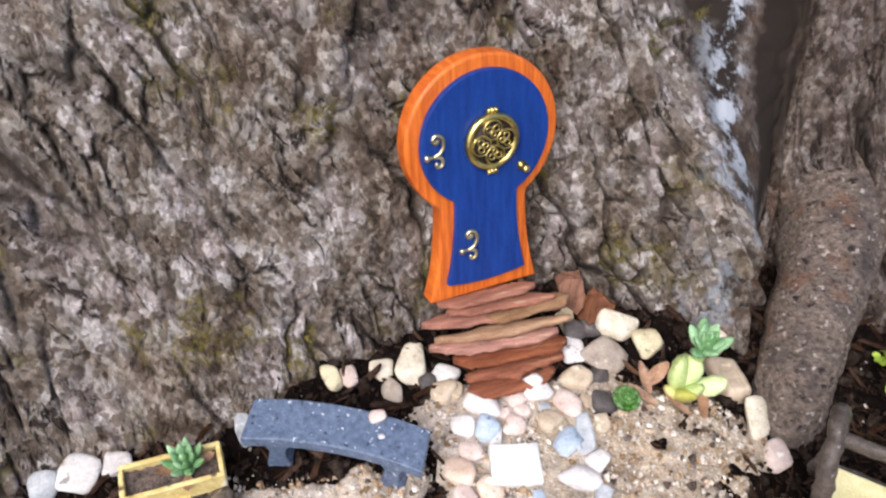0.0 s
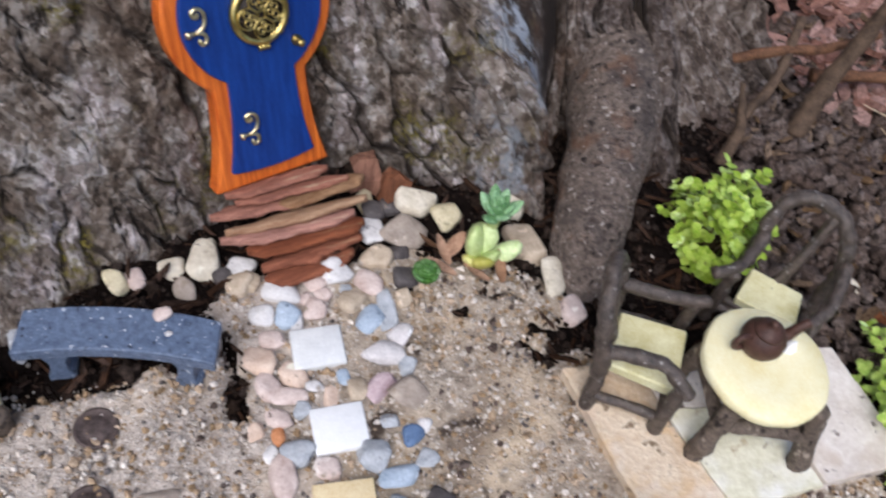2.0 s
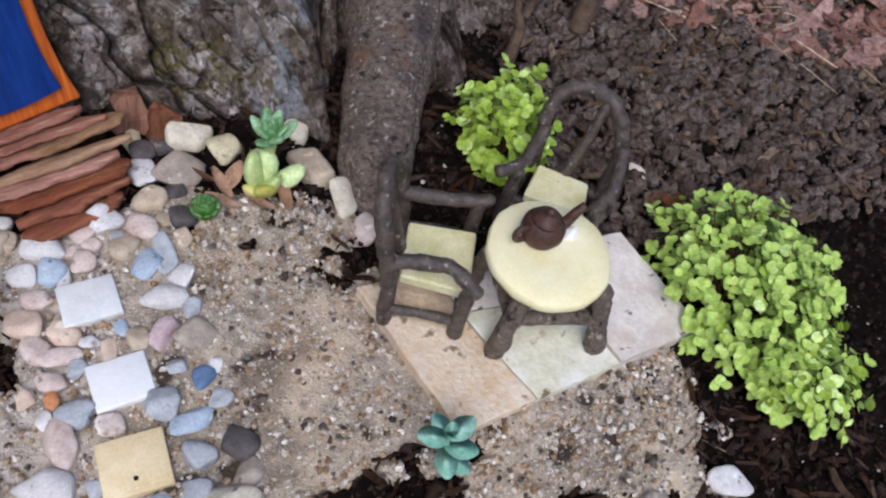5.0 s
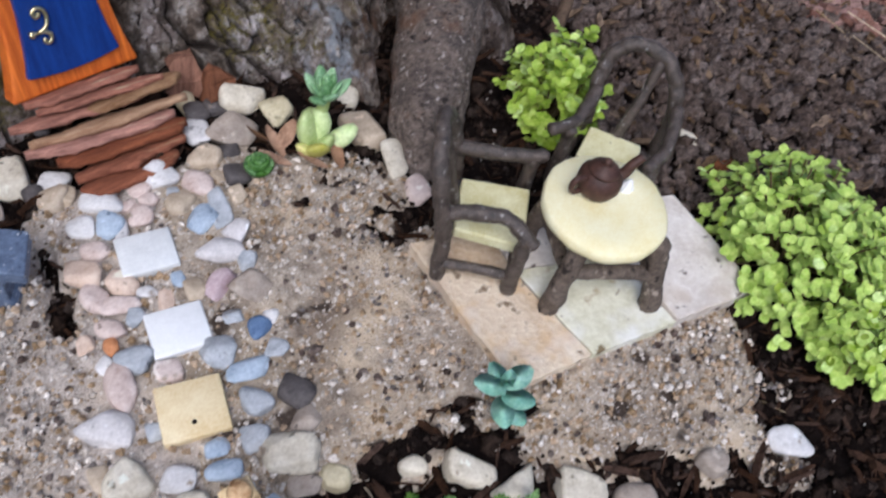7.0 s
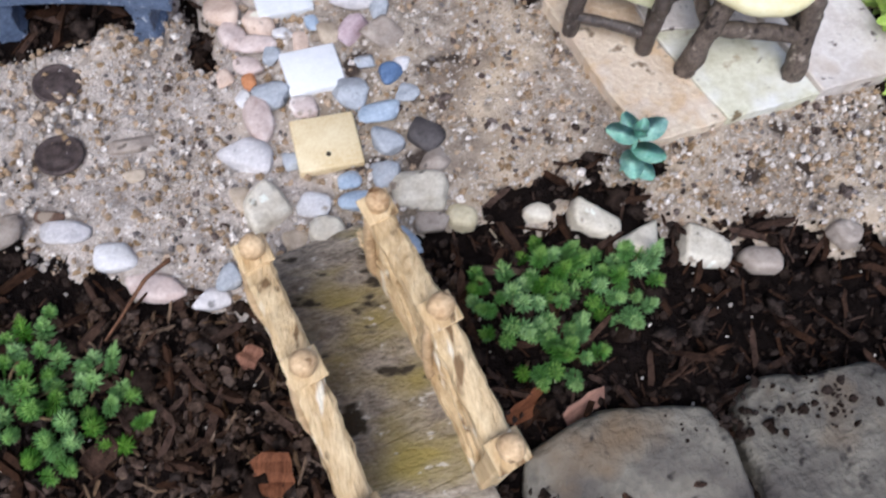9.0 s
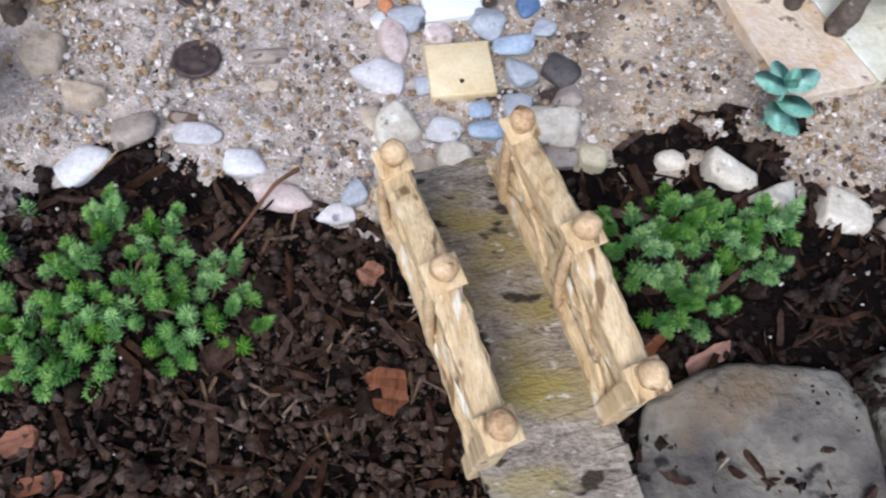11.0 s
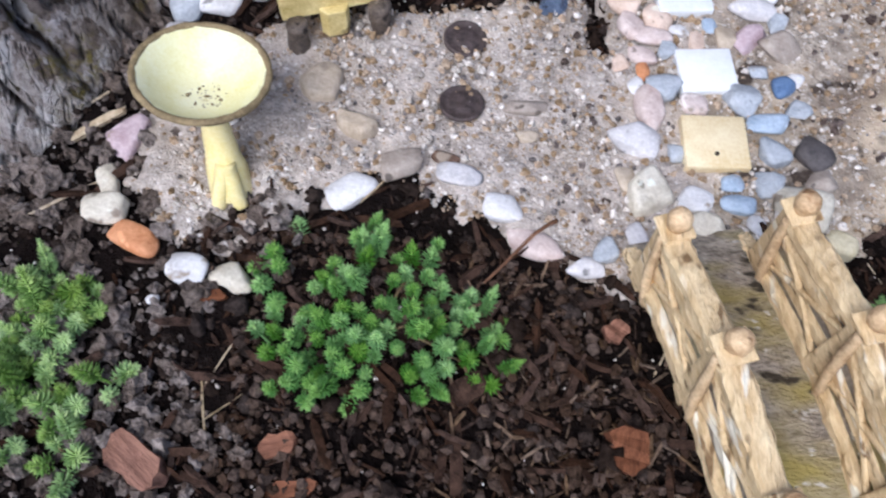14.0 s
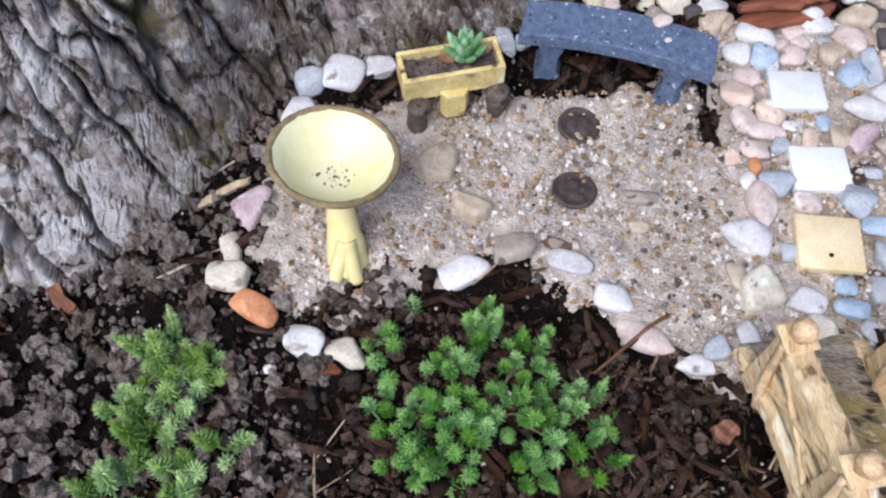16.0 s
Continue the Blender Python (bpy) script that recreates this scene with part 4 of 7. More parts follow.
pebble("tan", 0.048, 0.060, 0.0107, 0.0078, -73)
pebble("slate", 0.019, 0.066, 0.0065, 0.0064, -7)
pebble("quartz", 0.036, 0.029, 0.0204, 0.0125, -15)
pebble("rose", -0.017, 0.038, 0.0131, 0.0097, -21)
pebble("peach", -0.022, 0.027, 0.0147, 0.0145, -9)
pebble("peach", -0.007, 0.019, 0.0132, 0.0111, -33)
pebble("rose", -0.019, 0.014, 0.0134, 0.0104, -51)
pebble("rose", -0.009, 0.009, 0.0160, 0.0086, 0)
pebble("white", 0.003, 0.013, 0.0092, 0.0055, -10)
pebble("peach", 0.010, 0.007, 0.0110, 0.0073, -86)
pebble("slate", -0.003, 0.001, 0.0076, 0.0084, -10)
pebble("rose", -0.014, -0.002, 0.0136, 0.0083, -32)
pebble("tan", 0.022, 0.010, 0.0099, 0.0112, -10)
pebble("mauve", 0.032, 0.011, 0.0149, 0.0116, 47)
pebble("taupe", 0.046, 0.007, 0.0177, 0.0158, -38)
pebble("slate", 0.046, 0.021, 0.0089, 0.0100, -10)
pebble("deepblue", 0.046, -0.014, 0.0100, 0.0107, -10)
pebble("orange", -0.014, -0.011, 0.0086, 0.0059, -85)
pebble("slate", -0.006, -0.019, 0.0146, 0.0122, -16)
pebble("rose", 0.007, -0.027, 0.0115, 0.0103, -11)
pebble("slate", 0.027, -0.022, 0.0146, 0.0143, -11)
pebble("blue", 0.038, -0.032, 0.0181, 0.0101, 9)
pebble("slate", 0.038, -0.047, 0.0139, 0.0113, -52)
pebble("dark", 0.055, -0.046, 0.0154, 0.0132, -52)
pebble("rose", -0.012, -0.030, 0.0224, 0.0117, -86)
pebble("quartz", -0.018, -0.047, 0.0201, 0.0149, -32)
pebble("cream", 0.048, -0.072, 0.0218, 0.0171, -15)
pebble("taupe", 0.056, -0.060, 0.0149, 0.0109, 39)
pebble("white", 0.005, -0.073, 0.0127, 0.0105, -10)
pebble("blue", 0.021, -0.063, 0.0090, 0.0093, -9)
pebble("slate", 0.035, -0.063, 0.0123, 0.0115, -9)
pebble("blue", 0.022, -0.073, 0.0138, 0.0090, 8)
pebble("blue", 0.040, -0.091, 0.0145, 0.0073, -67)
pebble("quartz", -0.018, -0.093, 0.0139, 0.0074, -69)
pebble("taupe", 0.051, -0.085, 0.0135, 0.0100, -9)
pebble("tan", -0.022, -0.067, 0.0115, 0.0076, -78)
pebble("tan", -0.004, -0.087, 0.0095, 0.0090, -10)
pebble("quartz", -0.088, -0.072, 0.0180, 0.0091, -11)
pebble("white", -0.070, -0.084, 0.0145, 0.0113, -2)
pebble("rose", -0.057, -0.098, 0.0227, 0.0107, -23)
pebble("quartz", -0.037, -0.105, 0.0135, 0.0086, -8)
pebble("slate", -0.030, -0.099, 0.0111, 0.0090, 42)
pebble("taupe", -0.109, -0.066, 0.0113, 0.0109, -8)
pebble("brown", -0.094, -0.064, 0.0114, 0.0053, -13)
pebble("white", 0.266, -0.115, 0.0218, 0.0136, -21)
pebble("yellow", 0.077, 0.113, 0.0164, 0.0183, 6)
pebble("taupe", 0.052, 0.103, 0.0232, 0.0228, -29)
pebble("white", 0.035, 0.105, 0.0190, 0.0133, -75)
pebble("cream", 0.131, 0.071, 0.0214, 0.0157, -92)
pebble("rose", 0.137, 0.053, 0.0173, 0.0128, -83)
pebble("yellow", 0.032, 0.128, 0.0232, 0.0106, -84)
pebble("cream", -0.051, 0.088, 0.0241, 0.0166, -85)
pebble("cream", -0.066, 0.083, 0.0118, 0.0126, 6)
pebble("white", -0.032, 0.084, 0.0145, 0.0125, 39)
pebble("dark", -0.041, 0.078, 0.0094, 0.0096, 6)
pebble("tan", -0.032, 0.071, 0.0134, 0.0134, 6)
pebble("dark", 0.050, 0.073, 0.0118, 0.0128, 6)
pebble("dark", 0.048, 0.090, 0.0110, 0.0107, 6)
pebble("dark", 0.037, 0.117, 0.0120, 0.0131, 6)
pebble("dark", 0.047, 0.122, 0.0114, 0.0117, 6)
pebble("rose", -0.082, 0.076, 0.0134, 0.0096, -57)
pebble("yellow", -0.090, 0.073, 0.0142, 0.0104, -64)
pebble("taupe", -0.059, 0.070, 0.0133, 0.0099, -76)
pebble("slate", -0.214, 0.003, 0.0153, 0.0151, 10)
pebble("white", -0.200, 0.011, 0.0197, 0.0186, 3)
pebble("quartz", -0.183, 0.017, 0.0146, 0.0121, 4)
pebble("quartz", -0.215, -0.012, 0.0154, 0.0140, 16)
pebble("mauve", -0.222, -0.066, 0.0206, 0.0155, 69)
pebble("cream", -0.224, -0.087, 0.0175, 0.0084, -65)
pebble("cream", -0.221, -0.100, 0.0166, 0.0130, 4)
pebble("orange", -0.207, -0.111, 0.0196, 0.0109, -19)
pebble("white", -0.130, -0.080, 0.0191, 0.0129, 37)
pebble("taupe", -0.111, -0.069, 0.0161, 0.0135, 15)
pebble("white", -0.185, -0.122, 0.0167, 0.0123, -21)
pebble("cream", -0.169, -0.123, 0.0162, 0.0118, 4)
pebble("white", -0.196, -0.134, 0.0033, 0.0036, 9)
pebble("slate", -0.128, 0.038, 0.0203, 0.0081, -71)
pebble("slate", -0.120, 0.042, 0.0084, 0.0091, 10)
pebble("tan", -0.062, -0.050, 0.0082, 0.0049, 5)
pebble("taupe", -0.063, -0.035, 0.0187, 0.0074, 5)
pebble("white", -0.194, -0.134, 0.0028, 0.0031, 4)
pebble("cream", 0.306, 0.065, 0.0129, 0.0140, -32)
pebble("slate", -0.001, -0.052, 0.0084, 0.0077, -12)
pebble("tan", -0.028, 0.073, 0.0114, 0.0096, -32)
pebble("dark", -0.036, 0.120, 0.0075, 0.0093, -6)



def cut_stone(colour, x, y, length, width, turn, corners):
    """A broken flat stone with a few corners, sharp-edged sides and an uneven top."""
    seed = len(STONE_SPOTS) + 1
    rnd = random.Random(seed)
    outline = []
    for k in range(corners):
        a = 2 * math.pi * (k + rnd.uniform(-0.24, 0.24)) / corners + (0.78 if corners == 4 else 0.5)
        r = rnd.uniform(0.84, 1.14) * (1.25 if corners < 5 else 1.12)
        outline.append((length / 2 * r * math.cos(a), width / 2 * r * math.sin(a)))
    swell = []
    for (ax, ay), (bx, by) in zip(outline, outline[1:] + outline[:1]):
        swell += [(ax * 0.97, ay * 0.97), ((ax + bx) * 0.53, (ay + by) * 0.53)]
    outline = swell
    high = 0.0038 + 0.15 * min(length, width)
    bm = plate(outline, -0.003, high, min(0.0032, 0.4 * high), 3)
    bmesh.ops.triangulate(bm, faces=bm.faces)
    bmesh.ops.subdivide_edges(bm, edges=[e for e in bm.edges if e.calc_length() > 0.003], cuts=3, use_grid_fill=True)
    lean = (rnd.uniform(-0.22, 0.22), rnd.uniform(-0.22, 0.22))
    for v in bm.verts:
        if v.co.z > 0:
            v.co.z += lean[0] * v.co.x + lean[1] * v.co.y
            v.co.xy *= 1 - 0.10 * v.co.z / high
    roughen(bm, 0.0007, 110, seed)
    roughen(bm, 0.0003, 420, seed)
    STONE_SPOTS.append((x, y, 0.5 * max(length, width)))
    return solid("stone", bm, M["stone_" + colour], STONE_WORDS[colour].replace("pebble", "stone") + " lying at the edge of the sand", "stone", "broken stones of the garden", m=pose(x, y, at_ground(x, y) - 0.0005, 0, 0, turn))


cut_stone("cream", 0.095, -0.086, 0.0138, 0.0095, -19, 5)
cut_stone("cream", 0.116, -0.094, 0.0222, 0.0155, -33, 4)
cut_stone("cream", 0.135, -0.104, 0.0240, 0.0190, 13, 3)
cut_stone("cream", 0.159, -0.112, 0.0252, 0.0181, -17, 4)
cut_stone("taupe", 0.183, -0.121, 0.0217, 0.0119, -13, 5)
cut_stone("cream", -0.012, -0.072, 0.0199, 0.0206, 25, 4)
cut_stone("cream", 0.010, -0.086, 0.0164, 0.0158, 13, 5)
cut_stone("tan", -0.149, -0.032, 0.0207, 0.0181, 4, 5)
cut_stone("tan", -0.131, -0.051, 0.0189, 0.0113, -23, 4)
cut_stone("cream", 0.060, 0.123, 0.0232, 0.0193, -13, 4)
cut_stone("tan", 0.120, 0.097, 0.0287, 0.0201, -74, 4)
cut_stone("cream", 0.116, 0.122, 0.0172, 0.0158, -27, 5)
cut_stone("yellow", 0.064, -0.084, 0.0146, 0.0131, -15, 5)
cut_stone("tan", 0.037, 0.086, 0.0174, 0.0158, -16, 5)
cut_stone("taupe", 0.222, -0.115, 0.0150, 0.0137, -8, 5)

fill = random.Random(12)
TILES = [(0.0045, 0.0325), (0.0130, -0.0085), (0.0140, -0.0460)]
for _ in range(170):        # small stones filling the path between the larger ones
    fx, fy, fr = fill.uniform(-0.026, 0.052), fill.uniform(-0.088, 0.076), fill.uniform(0.0030, 0.0052)
    if any((fx - u) ** 2 + (fy - v) ** 2 < (0.86 * (fr + r)) ** 2 for u, v, r in STONE_SPOTS) or any(abs(fx - u) < 0.013 + fr and abs(fy - v) < 0.012 + fr for u, v in TILES):
        continue
    pebble(fill.choice(("rose", "slate", "peach", "blue", "quartz", "white", "tan", "mauve")), fx, fy, 2 * fr * fill.uniform(1.0, 1.3), 2 * fr, fill.uniform(0, 180), where="filling the path")
pebble("rose", -0.0625, 0.036, 0.0075, 0.0065, 20, z=0.0305, where="lying on the bench")
pebble("white", -0.0595, 0.0265, 0.003, 0.0026, 0, z=0.0305, where="lying on the bench")


# ---- path tiles ----
def path_tile(mat, x, y, sx, sy, turn, label, tilt=0):
    bm = roughen(box(sx, sy, 0.0055, 0.0008), 0.0002, 400, x)
    return solid("path_tile", bm, M[mat], label, "tile", "tiles of the path", m=pose(x, y, at_ground(x, y) - 0.001, tilt, 0, turn))


path_tile("grey_tile", 0.0045, 0.0325, 0.0245, 0.021, 8, "square pale grey stone tile set in the path")
path_tile("white_tile", 0.0130, -0.0085, 0.0245, 0.022, 8, "square white stone tile set in the path")
holed = path_tile("cream_tile", 0.0140, -0.0460, 0.0265, 0.0245, 4, "square cream marbled stone tile set in the path", tilt=2)
# a dark disc on top paints the pit; the tile has no recess
part("hole", turned([(0.0001, 0.0), (0.0009, 0.0), (0.0010, 0.0004), (0.0006, 0.0005), (0.0001, 0.0003)], 14), M["painted_void"], holed, "small near-black disc painted as a shaded pit in the tile", m=pose(-0.0005, -0.0062, 0.0054))

# ---- patio of four stone tiles ----
for mat, outline, label in (
    ("slate_pink", [(0.1205, 0.0145), (0.1455, -0.0665), (0.1850, -0.0590), (0.1650, -0.010), (0.1600, 0.0155)], "pink and tan stone patio tile"),
    ("slate_green", [(0.1857, -0.0588), (0.2330, -0.0513), (0.2190, -0.010), (0.1657, -0.0095)], "pale greenish stone patio tile"),
    ("slate_grey", [(0.2337, -0.0512), (0.2830, -0.0430), (0.2660, 0.0190), (0.2140, 0.0172), (0.2197, -0.010)], "mottled grey and rose stone patio tile"),
    ("slate_grey", [(0.1607, 0.0155), (0.1656, -0.0089), (0.2189, -0.0094), (0.2133, 0.0172)], "grey stone patio tile under the chairs"),
):
    ragged = []
    for (ax, ay), (bx, by) in zip(outline, outline[1:] + outline[:1]):
        for k in range(14):
            q = Vector((ax + (bx - ax) * k / 14, ay + (by - ay) * k / 14, 0.5))
            q += 0.0007 * noise.noise_vector(q * 240) + 0.0005 * noise.noise_vector(q * 700)
            ragged.append((q.x, q.y))
    bm = plate(ragged, 0.001, 0.0105 if "mottled" in label else 0.0085, 0.0005, 1)
    bmesh.ops.triangulate(bm, faces=[f for f in bm.faces if len(f.verts) > 4])
    solid("patio_tile", bm, M[mat], label, "tile", "tiles of the patio", smooth=False)


# ---- bark steps at the door ----
def bark_step(x, y, z, length, width, thick, turn, tilt, seed, label="split strip of reddish bark laid as a step", mat="redbark"):
    rnd = random.Random(seed)
    n = 26
    bm = bmesh.new()
    rings = []
    for i in range(n):
        t = i / (n - 1) - 0.5
        end = min(1, (0.5 - abs(t)) * (4 + 3 * math.sin(seed * 2.1)) + 0.18)
        wv = width * end * (1 + 0.14 * noise.noise(Vector((t * 9, seed, 0))))
        dy = 0.0022 * noise.noise(Vector((t * 3, seed, 3))) + 0.0004 * noise.noise(Vector((t * 22, seed, 6)))
        dz = 0.0008 * noise.noise(Vector((t * 8, seed, 7)))
        ring = []
        for k in range(10):
            a = 2 * math.pi * k / 10
            r = 1 + 0.24 * noise.noise(Vector((t * 16, k * 1.3, seed)))
            ca, sa = math.copysign(abs(math.cos(a)) ** 0.6, math.cos(a)), math.copysign(abs(math.sin(a)) ** 0.6, math.sin(a))
            ring.append(bm.verts.new((t * length, dy + wv * 0.62 * ca * r, dz + thick / 2 * sa * r)))
        rings.append(ring)
    for a, b in zip(rings, rings[1:]):
        for k in range(10):
            bm.faces.new((a[k], a[(k + 1) % 10], b[(k + 1) % 10], b[k]))
    bm.faces.new(rings[0][::-1])
    bm.faces.new(rings[-1])
    return solid("bark_step", bm, M[mat], label, "bark strip", "bark steps below the door", m=pose(x, y, z, tilt, 0, turn))


bark_step(-0.0134, 0.1205, 0.0215, 0.0553, 0.0095, 0.0034, 21.6, -24, 1)
bark_step(-0.0060, 0.1165, 0.0200, 0.0600, 0.0100, 0.0032, 18.0, -26, 12)
bark_step(-0.0137, 0.1105, 0.0168, 0.0690, 0.0115, 0.0036, 17.5, -22, 3)
bark_step(0.0093, 0.1166, 0.0188, 0.0480, 0.0110, 0.0034, 25.2, -24, 4, "split strip of pale tan bark laid as a step", "tan_bark")
bark_step(-0.0032, 0.1045, 0.0138, 0.0753, 0.0120, 0.0040, 18.6, -22, 5, "split strip of pale tan bark laid as a step", "tan_bark")
bark_step(-0.0077, 0.0990, 0.0108, 0.0700, 0.0120, 0.0042, 15.5, -22, 6)
bark_step(0.0010, 0.0945, 0.0092, 0.0620, 0.0150, 0.0042, 18.0, -22, 7)
bark_step(0.0034, 0.0872, 0.0062, 0.0540, 0.0190, 0.0044, 21.0, -20, 8)
bark_step(0.0023, 0.0800, 0.0036, 0.0480, 0.0165, 0.0042, 22.0, -18, 9)


# ---- the little door ----
DOOR = Matrix.Translation((-0.02509, 0.13407, 0.06432)) @ Matrix(((0.87308, -0.15847, 0.46110, 0), (0.48757, 0.28376, -0.82568, 0), (0.0, 0.94571, 0.32501, 0), (0, 0, 0, 1)))
DOOR = DOOR @ pose(0.0097, 0.0425, 0, 0, 0, -3.4)


def keyhole(radius, neck, neck_y, foot, foot_y, bow=0.003):
    """A keyhole outline: a round head on a flared foot; the head's centre is the origin."""
    a0 = math.asin(neck / radius)
    pts = [(radius * math.sin(a), -radius * math.cos(a)) for a in np.linspace(a0, 2 * math.pi - a0, 56)]
    left = []
    y0 = pts[-1][1]
    for t in np.linspace(0, 1, 12)[1:]:
        y = y0 + (foot_y - y0) * t
        xx = neck + (foot - neck) * t ** 2.2
        left.append((-xx, y))
    base = [(x, foot_y - bow * (1 - (x / foot) ** 2)) for x in np.linspace(-foot, foot, 12)[1:-1]]
    right = [(-x, y) for x, y in left[::-1]]
    return pts + left + base + right


door = thing("fairy_door", DOOR, "keyhole-shaped blue miniature door with orange wooden frame against the trunk", "door")
frame_bm = plate(keyhole(0.0418, 0.0245, 0, 0.0322, -0.088, 0.0), -0.0125, -0.0015, 0.0018, 3)
part("door_frame", frame_bm, M["orange_wood"], door, "orange-stained wooden frame with visible grain", smooth=False)
panel = part("door_panel", plate(keyhole(0.0348, 0.0172, 0, 0.0228, -0.0775, 0.0022), -0.0045, 0.0015, 0.0007, 2), M["blue_paint"], door, "blue painted wooden door leaf", smooth=False)


def ring_bm(bm, centre, radius, r, sides=8, n=28, squash=1.0, start=0.0, end=2 * math.pi):
    c = Vector(centre)
    full = end - start > 6.2
    pts = [c + Vector((radius * math.cos(a), radius * squash * math.sin(a), 0)) for a in np.linspace(start, end, n)]
    return tube(bm, pts, r, sides, caps=not full)


LK = Vector((0.0018, -0.0005, 0.0015))
locket = part("locket", turned([(0.0001, 0.0), (0.0135, 0.0), (0.0145, 0.0012), (0.0145, 0.0030), (0.0135, 0.0040), (0.0118, 0.0042), (0.0115, 0.0030), (0.0001, 0.0030)], 40), M["brass"], door, "round brass filigree locket as a door window", m=Matrix.Translation(LK))
# depth behind the scrolls is only a near-black disc
part("locket_back", turned([(0.0001, 0.0031), (0.0113, 0.0031), (0.0113, 0.0033), (0.0001, 0.0034)], 32), M["painted_void"], locket, "near-black disc painted as the shaded hollow behind the filigree")
fil = bmesh.new()
for q in range(4):
    a = q * math.pi / 2 + 0.1
    cx, cy = 0.0066 * math.cos(a), 0.0066 * math.sin(a)
    ring_bm(fil, (cx, cy, 0.0042), 0.0049, 0.0005, 6, 24)
    for s in (-1, 1):
        bx, by = cx + s * 0.0019 * -math.sin(a) + 0.0004 * math.cos(a), cy + s * 0.0019 * math.cos(a) + 0.0004 * math.sin(a)
        ring_bm(fil, (bx, by, 0.0042), 0.0016, 0.0004, 6, 14)
    ring_bm(fil, (cx - 0.0022 * math.cos(a), cy - 0.0022 * math.sin(a), 0.0042), 0.0013, 0.0004, 6, 14)
part("filigree", fil, M["brass"], locket, "openwork brass scrolls")
for sy, nm in ((1, "locket_hinge"), (-1, "locket_clasp")):
    hb = bmesh.new()
    for k in (-1, 0, 1):
        tube(hb, [(k * 0.0019 - 0.0008, sy * 0.0158, 0.0022), (k * 0.0019 + 0.0008, sy * 0.0158, 0.0022)], 0.0013, 10)
    tube(hb, [(0, sy * 0.0138, 0.0018), (0, sy * 0.0168, 0.0018)], 0.0014, 8)
    part(nm, hb, M["brass"], locket)


def scroll_hinge(x, y):
    """A curled brass strap: a stem from the door's edge, a tall hook above and a small curl below."""
    bm = bmesh.new()
    tube(bm, [(-0.0030, 0, 0.0014), (0.0015, 0, 0.0014)], 0.0009, 8)
    tube(bm, [(-0.0022, -0.0013, 0.0016), (-0.0022, 0.0013, 0.0016)], 0.0013, 8)
    hook = [(0.0015, 0, 0.0016), (0.0045, 0.0016, 0.0018), (0.0062, 0.005, 0.0018), (0.0058, 0.0090, 0.0018), (0.0030, 0.0108, 0.0018), (0.0008, 0.0092, 0.0018), (0.0014, 0.0072, 0.0018), (0.0032, 0.0074, 0.0018), (0.0033, 0.0086, 0.0018)]
    tube(bm, curve(hook, 5), 0.00095, 7)
    low = [(0.0015, 0, 0.0016), (0.0042, -0.0004, 0.0018), (0.0058, -0.0022, 0.0018), (0.0052, -0.0048, 0.0018), (0.0034, -0.0054, 0.0018), (0.0024, -0.0042, 0.0018), (0.0030, -0.0030, 0.0018)]
    tube(bm, curve(low, 5), 0.00095, 7)
    return part("scroll_hinge", bm, M["pale_brass"], door, "curled brass hinge strap", m=pose(x, y, 0.001))


scroll_hinge(-0.0300, -0.0030)
scroll_hinge(-0.0130, -0.0580)
part("door_knob", turned([(0.0001, 0), (0.0026, 0), (0.0027, 0.0008), (0.0011, 0.0014), (0.0010, 0.0030), (0.0019, 0.0038), (0.0021, 0.0052), (0.0013, 0.0063), (0.0001, 0.0066)], 20), M["brass"], door, "small brass door knob", m=pose(0.0195, -0.0178, 0.0015))

# ---- the bench ----
bench = thing("bench", pose(-0.0800, 0.0260, 0.0, 0, 0, -6), "curved blue-grey speckled stone garden bench on the sand", "bench")


def arc_slab(half, depth, sag, z0, z1):
    xs = np.linspace(-half, half, 22)
    back = [(x, depth / 2 + sag * (1 - (x / half) ** 2)) for x in xs]
    front = [(x, -depth / 2 + sag * (1 - (x / half) ** 2)) for x in xs[::-1]]
    return plate(back + front, z0, z1, 0.0008, 2)


part("seat", roughen(arc_slab(0.0415, 0.0215, 0.0045, 0.0235, 0.0305), 0.0002, 300), M["granite"], bench, "speckled blue-grey seat slab", smooth=False)
for sx in (-1, 1):
    leg = plate([(-0.0058, 0.0), (0.0058, 0.0), (0.0058, 0.0045), (0.0038, 0.0075), (0.0036, 0.0165), (0.0054, 0.0205), (0.0054, 0.0237), (-0.0054, 0.0237), (-0.0054, 0.0205), (-0.0036, 0.0165), (-0.0038, 0.0075), (-0.0058, 0.0045)], -0.0072, 0.0072, 0.0006)
    part("leg", leg, M["granite"], bench, m=Matrix.Translation((sx * 0.0280, 0.0012, -0.0015)) @ pose(0, 0, 0, 90, 0, sx * -9), smooth=False)

# ---- the yellow planter ----
planter = thing("planter_box", pose(-0.1490, 0.0035, 0.0, 0, 0, 22), "weathered yellow miniature planter box with soil", "planter")
pw, pd, pz0, pz1, pt = 0.0440, 0.0175, 0.0150, 0.0275, 0.0022
trough = bmesh.new()
for ox, oy, sx, sy in ((0, pd / 2 - pt / 2, pw, pt), (0, -pd / 2 + pt / 2, pw, pt), (-pw / 2 + pt / 2, 0, pt, pd - 2 * pt), (pw / 2 - pt / 2, 0, pt, pd - 2 * pt)):
    plate([(ox - sx / 2, oy - sy / 2), (ox + sx / 2, oy - sy / 2), (ox + sx / 2, oy + sy / 2), (ox - sx / 2, oy + sy / 2)], pz0, pz1, 0.0004, 1, trough)
plate([(-pw / 2 + pt, -pd / 2 + pt), (pw / 2 - pt, -pd / 2 + pt), (pw / 2 - pt, pd / 2 - pt), (-pw / 2 + pt, pd / 2 - pt)], pz0, pz0 + 0.002, 0, 1, trough)
